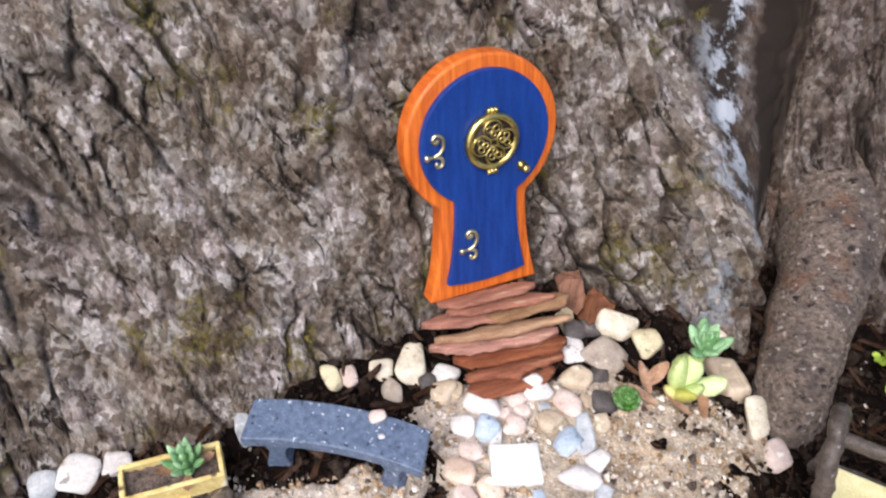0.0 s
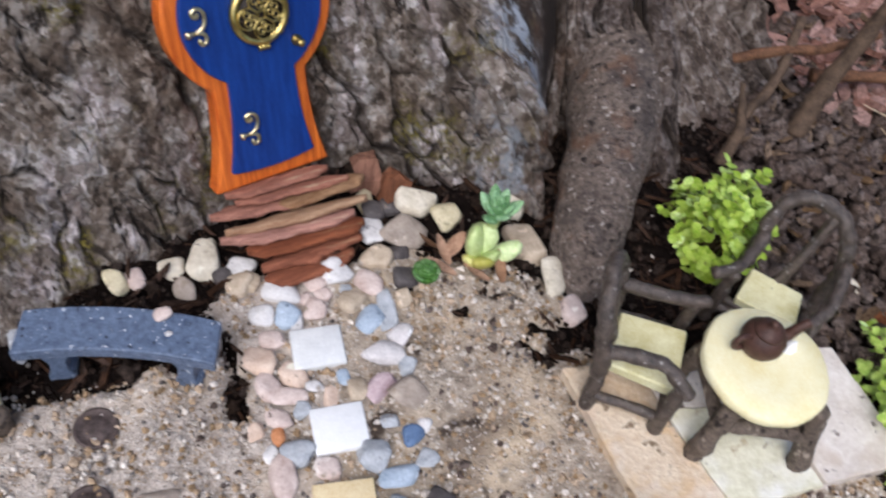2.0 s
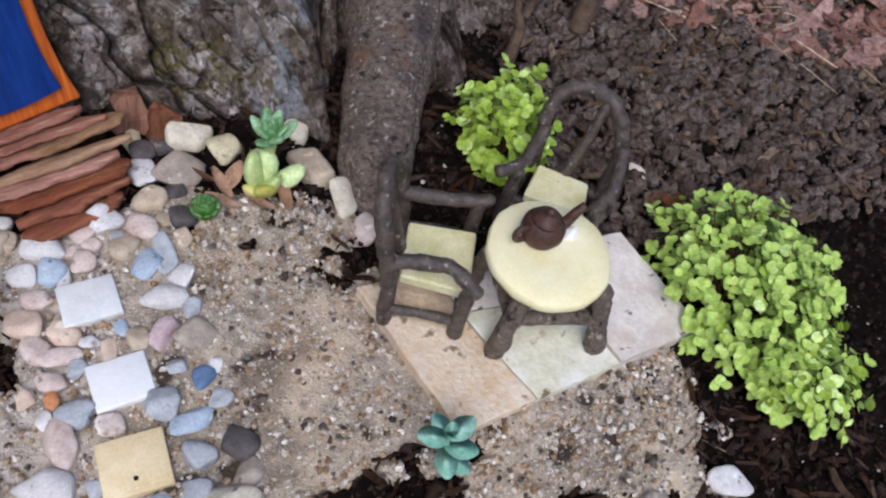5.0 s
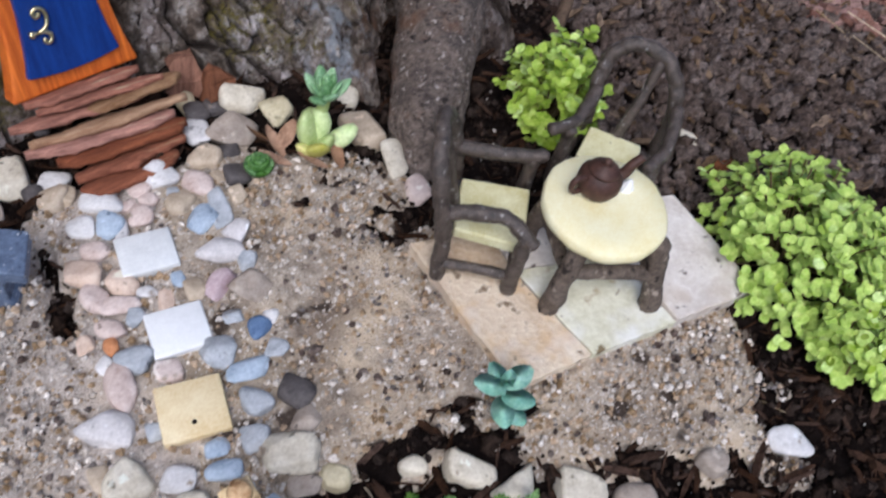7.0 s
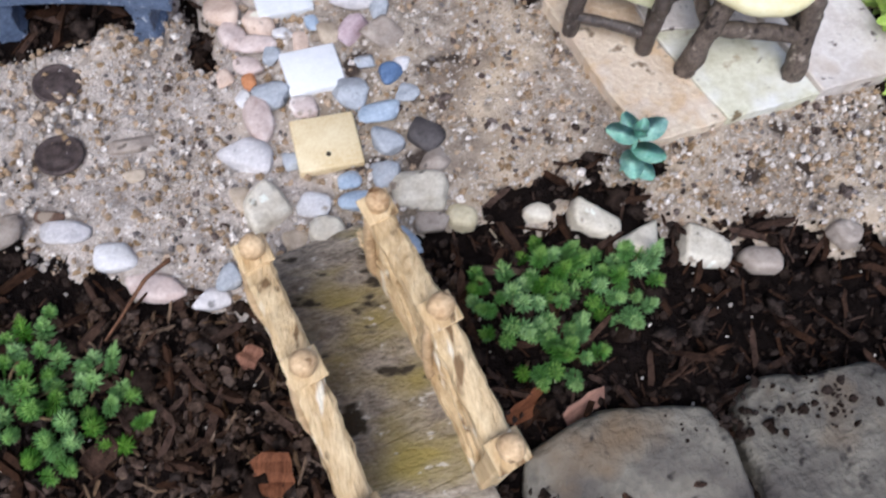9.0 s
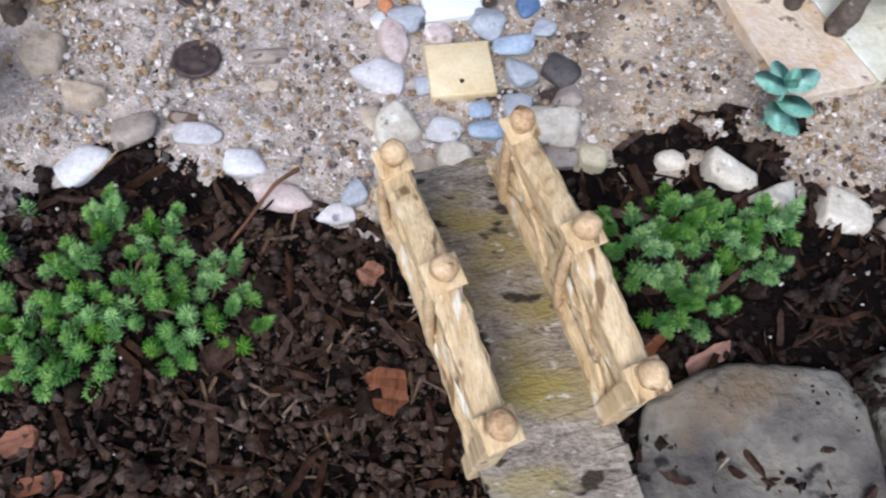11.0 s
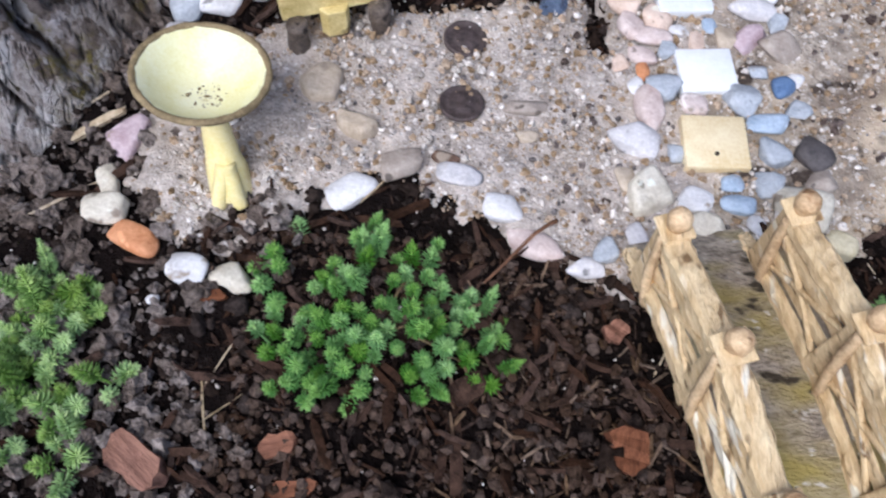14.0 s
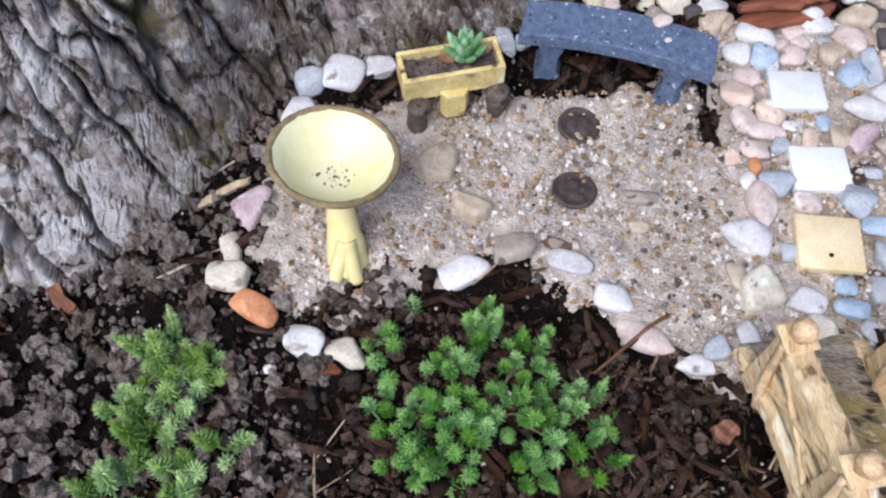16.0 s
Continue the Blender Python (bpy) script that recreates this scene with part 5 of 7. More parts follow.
part("trough", roughen(trough, 0.0003, 260, 3), M["planter"], planter, "yellow trough with worn edges", smooth=False)
ps = bmesh.new()
bmesh.ops.create_grid(ps, x_segments=26, y_segments=12, size=0.5)
for v in ps.verts:
    v.co = Vector((v.co.x * (pw - 2 * pt), v.co.y * (pd - 2 * pt), pz1 - 0.004 + 0.0016 * noise.noise(v.co * 14) + 0.001 * noise.noise(v.co * 40)))
part("planter_soil", ps, M["dry_clod"], planter, "dark potting soil")
part("bracket", roughen(plate([(-0.004, -0.0125), (0.004, -0.0125), (0.0065, -0.0085), (-0.0065, -0.0085)], 0.004, pz0 + 0.003, 0.0006), 0.0003, 200), M["planter"], planter, smooth=False)
for x, y in ((-0.0175, -0.0125), (0.0190, -0.0115), (-0.0165, 0.006), (0.0165, 0.006)):
    lb = bmesh.new()
    line, radii = knotty([(x, y, -0.003), (x * 0.98, y, 0.006), (x * 0.96, y, 0.017)], 0.0046, 4, int(x * 1e4))
    part("leg", tube(lb, line, radii, 9), M["grey_twig"], planter, "rough brown log leg")

# ---- the bird bath ----
bath = thing("bird_bath", pose(-0.1800, -0.0850, 0.0), "yellow miniature bird bath with bark rim standing in the sand", "bird bath")
TILT = Matrix.Translation((-0.002, 0.0195, 0.0430)) @ pose(0, 0, 0, -7, 6, 0) @ Matrix.Scale(0.96, 4)
bowl_bm = turned([(0.0001, -0.0115), (0.008, -0.0112), (0.0150, -0.0085), (0.0205, -0.0035), (0.0242, 0.0025), (0.0250, 0.0035), (0.0232, 0.0035), (0.0190, -0.0015), (0.0135, -0.0058), (0.0070, -0.0080), (0.0001, -0.0085)], 48)
bowl_ob = part("bowl", bowl_bm, M["bowl"], bath, "glossy yellow bowl with a dirty bottom", m=TILT)
for n in range(46):
    a, r = n * 2.4, 0.0085 * random.random() ** 0.9
    speck = bmesh.new()
    bmesh.ops.create_icosphere(speck, subdivisions=1, radius=0.00025 + 0.0006 * random.random() ** 3)
    for v in speck.verts:
        v.co.z *= 0.35
    part("dirt_speck", roughen(speck, 0.0003, 900, n), M["rim"], bowl_ob, "dark wet dirt", m=pose(0.001 + r * math.cos(a), -0.002 + r * math.sin(a), -0.0079 + 0.0006 * (r / 0.0085) ** 2))
rb = bmesh.new()
ringpts = [Vector((0.0243 * math.cos(a), 0.0243 * math.sin(a), 0.0030 + 0.0005 * noise.noise(Vector((math.cos(a) * 3, math.sin(a) * 3, 0))))) for a in np.linspace(0, 2 * math.pi, 72)]
tube(rb, ringpts, [0.0014 * (1 + 0.25 * noise.noise(Vector((i * 0.5, 0, 0)))) for i in range(72)], 9, caps=False)
part("rim", rb, M["rim"], bowl_ob, "brown bark rim")
stem_bm = bmesh.new()
line, radii = [(0.004, 0.000, -0.002), (0.003, 0.004, 0.006), (0.001, 0.010, 0.016), (-0.001, 0.015, 0.024), (-0.002, 0.0180, 0.0315)], [0.0090, 0.0078, 0.0060, 0.0051, 0.0062]
tube(stem_bm, curve(line, 6), np.interp(np.linspace(0, 4, 25), range(5), radii).tolist(), 14)
for ang in (250, 300):
    d = Vector((math.cos(radians(ang)), math.sin(radians(ang)), 0))
    base = Vector((0.004, 0.002, 0))
    tube(stem_bm, curve([base + Vector((0, 0, 0.014)), base + d * 0.005 + Vector((0, 0, 0.007)), base + d * 0.0105 + Vector((0, 0, -0.001))], 5), np.linspace(0.0040, 0.0030, 11).tolist(), 8)
part("stem", roughen(stem_bm, 0.0006, 180, 2), M["birdbath"], bath, "yellow root-shaped stem")

# ---- two dark coins ----
for x, y, tx in ((-0.0905, -0.0025, 3), (-0.0895, -0.0370, -4)):
    cb = turned([(0.0001, 0), (0.0090, 0), (0.0095, 0.0004), (0.0095, 0.0014), (0.0090, 0.0019), (0.0083, 0.0020), (0.0078, 0.0017), (0.0052, 0.0018), (0.0046, 0.0021), (0.0030, 0.0023), (0.0001, 0.0022)], 40)
    solid("metal_disc", roughen(cb, 0.0002, 350, x * 100), M["penny"], "dark tarnished round metal disc lying on the sand", "disc", "discs on the sand", m=pose(x, y, at_ground(x, y) + 0.0002, tx, 2, 30))


# ---- twig table, chairs and teapot ----
def twig(parent, name, pts, r, seed, taper=1.0, label="", n=6, mat="twig"):
    """A knotty twig with rounded, cut ends."""
    line, radii = knotty(pts, r, n, seed, taper)
    a, b = line[0] - line[1], line[-1] - line[-2]
    line = [line[0] + a.normalized() * radii[0] * 0.35] + line + [line[-1] + b.normalized() * radii[-1] * 0.35]
    radii = [radii[0] * 0.72] + radii + [radii[-1] * 0.72]
    return part(name, roughen(tube(bmesh.new(), line, radii, 10), r * 0.14, 260, seed), M[mat], parent, label)


TZ = 0.0085
table = thing("twig_table", pose(0.1965, -0.0112, TZ), "round yellow-topped miniature table on thick twig legs", "table")
top_bm = turned([(0.0001, 0.0395), (0.0262, 0.0395), (0.0281, 0.0405), (0.0286, 0.0425), (0.0284, 0.0452), (0.0274, 0.0464), (0.0180, 0.0467), (0.0090, 0.0466), (0.0001, 0.0466)], 64)
for v in top_bm.verts:
    a = math.atan2(v.co.y, v.co.x)
    v.co.xy *= 1 + 0.035 * noise.noise(Vector((math.cos(a) * 1.6, math.sin(a) * 1.6, 2))) + 0.02 * noise.noise(Vector((math.cos(a) * 5, math.sin(a) * 5, 7)))
    v.co.z += 0.0007 * noise.noise(Vector((v.co.x * 90, v.co.y * 90, 4)))
part("tabletop", top_bm, M["tabletop"], table, "pale yellow sawn wood disc")
FEET = [(-0.0232, -0.0215), (0.0262, -0.0298), (0.0195, 0.0200), (-0.0200, 0.0200)]
for n, (x, y) in enumerate(FEET):
    twig(table, "leg", [(x, y, 0.0), (x * 0.93, y * 0.93, 0.013), (x * 0.80, y * 0.80, 0.028), (x * 0.72, y * 0.72, 0.0405)], 0.0052, n + 20, 0.86, mat="grey_twig")
for n, (i, j) in enumerate(((0, 1), (1, 2), (2, 3), (3, 0))):
    p, q = Vector((*FEET[i], 0)) * 0.82, Vector((*FEET[j], 0)) * 0.82
    twig(table, "stretcher", [p + Vector((0, 0, 0.025)), (p + q) / 2 + Vector((0, 0, 0.0235)), q + Vector((0, 0, 0.0225))], 0.0035, n + 30, mat="grey_twig")


def twig_chair(m, label, seed, arms, hoop, seat, legs):
    """Bent-twig armchair that faces -y: a hooped back over the rear legs, two loose arm twigs on the front legs, stretchers and a yellow seat."""
    ch = thing("twig_chair", m, label, "chair", "chairs on the patio")
    x0, x1, y0, y1, zs = seat
    sb = plate([(x0 - 0.001, y0), (x1 + 0.001, y0), (x1 - 0.0008, y1), (x0 + 0.0008, y1)], zs - 0.0065, zs, 0.0013, 3)
    part("seat", roughen(sb, 0.0006, 160, seed), M["seat"], ch, "pale yellow wooden seat", smooth=False)
    twig(ch, "back_hoop", hoop, 0.0038, seed, 1.0, "thick bent twig forming the hooped back", 8)
    top, foot = hoop[len(hoop) // 2], ((x0 + x1) / 2, y1 + 0.001, zs - 0.002)
    twig(ch, "back_spindle", [foot, ((foot[0] + top[0]) / 2 + 0.001, (foot[1] + top[1]) / 2, (foot[2] + top[2]) / 2), (top[0], top[1] - 0.001, top[2] - 0.002)], 0.0029, seed + 1)
    for n, line in enumerate(arms):
        twig(ch, "arm", line, 0.0036, seed + 11 + n, 0.88, "loose bent twig as an armrest")
    for n, (x, y, tx, ty, tz) in enumerate(legs):
        twig(ch, "leg", [(x, y, 0), (x * 0.6 + tx * 0.4, y * 0.6 + ty * 0.4, tz * 0.4), (x * 0.2 + tx * 0.8, y * 0.2 + ty * 0.8, tz * 0.75), (tx, ty, tz)], 0.0036, seed + n + 2, 0.92)
    for n, (i, j, z) in enumerate(((0, 1, 0.0120), (0, 2, 0.0090), (1, 3, 0.0090), (2, 3, 0.0125))):
        p, q = Vector(legs[i][:2] + (z,)) * 0.96, Vector(legs[j][:2] + (z,)) * 0.96
        p.z = q.z = z
        twig(ch, "stretcher", [p, (p + q) / 2 + Vector((0, 0, 0.0008)), q], 0.0025, seed + n + 15)
    twig(ch, "stretcher", [(x0 - 0.006, y0 + 0.002, zs - 0.008), ((x0 + x1) / 2, y0 + 0.001, zs - 0.0072), (x1 + 0.006, y0 + 0.002, zs - 0.008)], 0.0024, seed + 19)
    return ch


twig_chair(pose(0.1525, 0.0125, TZ, 0, 0, 65), "bent-twig miniature armchair with yellow seat beside the table", 40,
           [[(-0.0205, 0.0175, 0.0385), (-0.0195, 0.0060, 0.0412), (-0.0195, -0.0070, 0.0418), (-0.0240, -0.0170, 0.0385), (-0.0262, -0.0215, 0.0362)],
            [(0.0185, 0.0165, 0.0385), (0.0190, 0.0030, 0.0392), (0.0215, -0.0120, 0.0388), (0.0245, -0.0230, 0.0390)]],
           [(-0.0225, 0.0165, 0.022), (-0.0215, 0.0190, 0.038), (-0.0185, 0.0230, 0.053), (-0.0115, 0.0262, 0.0640), (0.0005, 0.0275, 0.0682), (0.0120, 0.0262, 0.0635), (0.0180, 0.0230, 0.052), (0.0200, 0.0190, 0.038), (0.0205, 0.0165, 0.022)],
           (-0.0165, 0.0160, -0.0200, 0.0125, 0.0225),
           [(-0.0262, -0.0183, -0.0245, -0.0180, 0.0375), (0.0255, -0.0180, 0.0225, -0.0175, 0.0380), (-0.0264, 0.0150, -0.0215, 0.0170, 0.034), (0.0240, 0.0150, 0.0200, 0.0170, 0.034)])
twig_chair(pose(0.2350, 0.0450, 0.0015, 0, 0, -37), "tall bent-twig miniature armchair with yellow seat behind the table", 70,
           [[(-0.0175, 0.0130, 0.0440), (-0.0185, 0.0020, 0.0420), (-0.0225, -0.0120, 0.0400), (-0.0312, -0.0234, 0.0405)],
            [(0.0230, 0.0150, 0.0470), (0.0250, 0.0010, 0.0435), (0.0235, -0.0130, 0.0410), (0.0185, -0.0250, 0.0400)]],
           [(-0.0170, 0.0130, 0.022), (-0.0180, 0.0140, 0.040), (-0.0190, 0.0180, 0.053), (-0.0150, 0.0225, 0.0640), (-0.0050, 0.0248, 0.0695), (0.0070, 0.0240, 0.0675), (0.0165, 0.0215, 0.0585), (0.0215, 0.0180, 0.0480), (0.0235, 0.0150, 0.034), (0.0225, 0.0140, 0.022)],
           (-0.0140, 0.0160, -0.0150, 0.0085, 0.0230),
           [(-0.0230, -0.0170, -0.0225, -0.0150, 0.0385), (0.0230, -0.0170, 0.0215, -0.0160, 0.0390), (-0.0190, 0.0125, -0.0172, 0.0130, 0.034), (0.0235, 0.0125, 0.0228, 0.0140, 0.034)])

pot = thing("teapot", pose(0.1935, -0.0035, TZ + 0.0466, 0, 0, 8) @ Matrix.Scale(1.42, 4), "tiny dark brown metal teapot on the table", "teapot")
part("body", turned([(0.0001, 0), (0.0042, 0), (0.0058, 0.0014), (0.0070, 0.0042), (0.0068, 0.0070), (0.0052, 0.0092), (0.0046, 0.0097), (0.0001, 0.0098)], 28), M["iron"], pot)
part("lid", turned([(0.0001, 0.0096), (0.0049, 0.0096), (0.0047, 0.0104), (0.0028, 0.0118), (0.0010, 0.0124), (0.0014, 0.0133), (0.0011, 0.0142), (0.0001, 0.0146)], 24), M["iron"], pot)
part("spout", tube(bmesh.new(), curve([(0.0055, 0, 0.0030), (0.0090, 0, 0.0050), (0.0110, 0, 0.0085), (0.0138, 0, 0.0112)], 5), np.linspace(0.0022, 0.0014, 16).tolist(), 10), M["iron"], pot)
part("handle", tube(bmesh.new(), curve([(-0.0060, 0, 0.0080), (-0.0092, 0, 0.0086), (-0.0104, 0, 0.0058), (-0.0090, 0, 0.0030), (-0.0064, 0, 0.0026)], 5), 0.0010, 8), M["iron"], pot)
chip = bmesh.new()
bmesh.ops.create_cone(chip, cap_ends=True, segments=7, radius1=0.0042, radius2=0.0006, depth=0.0065)
solid("quartz_chip", roughen(chip, 0.0006, 300, 5), M["white_tile"], "pale translucent quartz chip on the table", "stone chip", m=pose(0.2095, -0.0045, TZ + 0.0466 + 0.0030, 8, 4, 20), smooth=False)

# ---- the bridge ----
BR = pose(0.0030, -0.1032, 0.0, 0, 0, 14.5)     # local -y runs out along the bridge
bridge = thing("garden_bridge", BR, "small arched wooden footbridge with twig railings", "bridge")


def deck_z(s):
    """Height of the walkway s metres out from the path: a low arch."""
    return 0.006 + 0.0155 * math.sin(math.pi * min(max((s + 0.012) / 0.165, 0), 1))


s = -0.012
k = 0
while s < 0.150:            # narrow worn boards laid tight across the walkway
    w = random.uniform(0.0046, 0.0080)
    pl = box(0.0460 + random.uniform(-0.0012, 0.0012), w + 0.0006, 0.0034, 0.0003, 1)
    roughen(pl, 0.0004, 200, k)
    slope = math.degrees(math.atan2(deck_z(s + w) - deck_z(s), w))
    part("plank", pl, M["deck"], bridge, m=pose(random.uniform(-0.0006, 0.0006), -(s + w / 2), deck_z(s + w / 2) - 0.0030 + random.uniform(-0.0003, 0.0003), -slope, 0, random.uniform(-1.0, 1.0)), smooth=False)
    s += w
    k += 1


def carved_bar(p, q, wide, high, seed, arch=0.0):
    """A rough-hewn bar from p to q, wide across the bridge and high upright, with worn edges."""
    p, q = Vector(p), Vector(q)
    bm, rings, n = bmesh.new(), [], 16
    for i in range(n + 1):
        t = i / n
        c = p.lerp(q, t) + Vector((0, 0, arch * 4 * t * (1 - t)))
        g = 1 + 0.14 * noise.noise(Vector((t * 7, seed, 1)))
        c.x += 0.0005 * noise.noise(Vector((t * 6, seed, 4)))
        ring = []
        for a, b in ((-1, -0.6), (-0.72, -1), (0.72, -1), (1, -0.6), (1, 0.6), (0.72, 1), (0, 1.08), (-0.72, 1), (-1, 0.6)):
            j = 1 + 0.16 * noise.noise(Vector((t * 15, a * 2.3 + seed, b * 2.3)))
            ring.append(bm.verts.new(c + Vector((a * wide / 2 * g * j, 0, b * high / 2 * j))))
        rings.append(ring)
    for a, b in zip(rings, rings[1:]):
        for k in range(9):
            bm.faces.new((a[k], a[(k + 1) % 9], b[(k + 1) % 9], b[k]))
    bm.faces.new(rings[0][::-1])
    bm.faces.new(rings[-1])
    return bm


TOPS = (0.0480, 0.0605, 0.0600)
for sx in (-1, 1):
    X = sx * 0.0218
    for n in range(3):
        y = -0.0028 - n * 0.0458
        zb, zt = deck_z(-y) - (0.006 if n < 2 else 0.019), TOPS[n]
        post = part("post", roughen(box(0.0074 if n < 2 else 0.0086, 0.0074, zt - zb, 0.0009), 0.0006, 160, n + sx), M["bridge"], bridge, "squared post of a railing", m=pose(X, y, zb), smooth=False)
        part("cap", roughen(box(0.0112, 0.0104, 0.0015, 0.0004, 1), 0.0004, 200, n), M["bridge"], post, m=pose(0, 0, zt - zb, 2, -3, 4), smooth=False)
        ball = turned([(0.0001, 0), (0.0034, 0.0002), (0.0030, 0.0012), (0.0040, 0.0026), (0.0047, 0.0046), (0.0046, 0.0064), (0.0037, 0.0082), (0.0020, 0.0093), (0.0001, 0.0096)], 18)
        part("ball", roughen(ball, 0.0006, 230, n + 5 + sx), M["ball"], post, "worn carved wooden ball", m=pose(0, 0, zt - zb + 0.0010) @ Matrix.Scale(0.9, 4))
        if n < 2:           # a split upright on one face of the post
            line, radii = knotty([(X - 0.0018, y - 0.0090, zb + 0.003), (X - 0.0046, y - 0.0060, zb + 0.45 * (zt - zb)), (X - 0.0040, y - 0.0015, zt - 0.0015)], 0.0021, 6, n * 3 + sx, 0.85)
            part("brace", roughen(tube(bmesh.new(), line, radii, 8), 0.0005, 220, n), M["brace"], bridge, "darker slanting twig brace")
        if n < 2:
            y2, zt2 = y - 0.0458, TOPS[n + 1]
            zb2 = deck_z(-y2) - 0.006
            at = lambda f, g, off=0.0: ((X + off, y, zb + (zt - zb) * f), (X + off, y2, zb2 + (zt2 - zb2) * g))
            part("rail", carved_bar(*at(0.90, 0.90), 0.0092, 0.0062, n + sx * 3), M["bridge"], bridge, "broad top rail with a worn flat top", smooth=False)
            part("beam", carved_bar(*at(0.16, 0.16), 0.0078, 0.0085, n + 7 + sx * 3, 0.0012), M["bridge"], bridge, "side beam beside the walkway", smooth=False)
            for m_, (f0, f1, r) in enumerate(((0.68, 0.66, 0.0060), (0.43, 0.43, 0.0062))):
                part("slat", carved_bar(*at(f0, f1), 0.0046, r, m_ + n * 4 + sx + 20), M["bridge"], bridge, "split slat of the railing", smooth=False)
            for m_, (f0, f1) in enumerate(((0.80, 0.24), (0.26, 0.78))):
                p, q = at(f0, f1, -0.0022)
                line, radii = knotty([p, ((p[0] + q[0]) / 2, (p[1] + q[1]) / 2, (p[2] + q[2]) / 2 + 0.001), q], 0.0013, 8, n * 9 + m_ + sx, 0.9)
                part("lattice", tube(bmesh.new(), line, radii, 7), M["bridge"], bridge, "crossed twig of the railing")
            web = plate([(0, zb + 0.12 * (zt - zb)), (-(y2 - y), zb2 + 0.12 * (zt2 - zb2)), (-(y2 - y), zb2 + 0.86 * (zt2 - zb2)), (0, zb + 0.86 * (zt - zb))], -0.0009, 0.0009, 0.0002, 1)
            part("web", web, M["deck"], bridge, "weathered grey wooden infill of the railing", m=Matrix.Translation((X, y, 0)) @ Matrix(((0, 0, 1, 0), (-1, 0, 0, 0), (0, 1, 0, 0), (0, 0, 0, 1))), smooth=False)
    out = carved_bar((X, 0.011, deck_z(-0.011) - 0.003), (X, -0.004, deck_z(0.004) + 0.001), 0.0066, 0.0060, sx + 40)
    part("beam", out, M["bridge"], bridge, "beam end at the path", smooth=False)


# ---- edging slabs beyond the bridge ----
def flagstone(outline, z0, z1, label):
    bm = plate(outline, z0, z1, 0.004, 3)
    bmesh.ops.triangulate(bm, faces=bm.faces)
    bmesh.ops.subdivide_edges(bm, edges=[e for e in bm.edges if e.calc_length() > 0.012], cuts=5, use_grid_fill=True)
    for v in bm.verts:      # the front breaks off along a slanting ridge
        ridge = -0.181 - 0.30 * (v.co.x - 0.076) - 0.006 * noise.noise(v.co * 60)
        v.co.z -= 0.0095 * float(smooth_step((ridge - v.co.y) / 0.016)) * float(smooth_step((0.160 - v.co.x) / 0.03))
    roughen(bm, 0.0022, 45, 3)
    roughen(bm, 0.0012, 95, 7)
    roughen(bm, 0.0006, 180, 4)
    return solid("flagstone", bm, M["flagstone"], label, "stone", "flagstones of the border")


flagstone([(0.066, -0.183), (0.080, -0.177), (0.097, -0.1735), (0.112, -0.173), (0.134, -0.178), (0.141, -0.190), (0.145, -0.225), (0.14, -0.30), (0.075, -0.30), (0.056, -0.215)], -0.012, 0.010, "greenish grey flagstone with a broken front edge")
flagstone([(0.146, -0.179), (0.158, -0.170), (0.180, -0.1725), (0.208, -0.170), (0.214, -0.184), (0.206, -0.225), (0.19, -0.30), (0.148, -0.30), (0.150, -0.225), (0.146, -0.195)], -0.012, 0.009, "pale greenish flagstone with soil in its hollows")
flagstone([(0.222, -0.170), (0.30, -0.165), (0.40, -0.175), (0.41, -0.30), (0.20, -0.31), (0.213, -0.225)], -0.012, 0.008, "flat grey-green flagstone of the border")



# ---- plants ----
def leaf_mesh(name, mat, length, width, cup=0.25, n=5, thick=0.0):
    """A small leaf along +y from the origin, cupped, with a pointed or round tip."""
    bm = bmesh.new()
    rows = []
    for i in range(n + 1):
        t = i / n
        w = width / 2 * (math.sin(math.pi * (0.08 + 0.87 * t)) ** 0.75)
        z = cup * length * t * t * 0.5
        rows.append([bm.verts.new((-w, t * length, z + cup * w * 0.6)), bm.verts.new((0, t * length, z - thick)), bm.verts.new((w, t * length, z + cup * w * 0.6))])
    for a, b in zip(rows, rows[1:]):
        bm.faces.new((a[0], a[1], b[1], b[0]))
        bm.faces.new((a[1], a[2], b[2], b[1]))
    if thick:
        for a, b in zip(rows, rows[1:]):
            bm.faces.new((a[0], b[0], b[2], a[2]))
    return to_mesh(name, bm, mat)


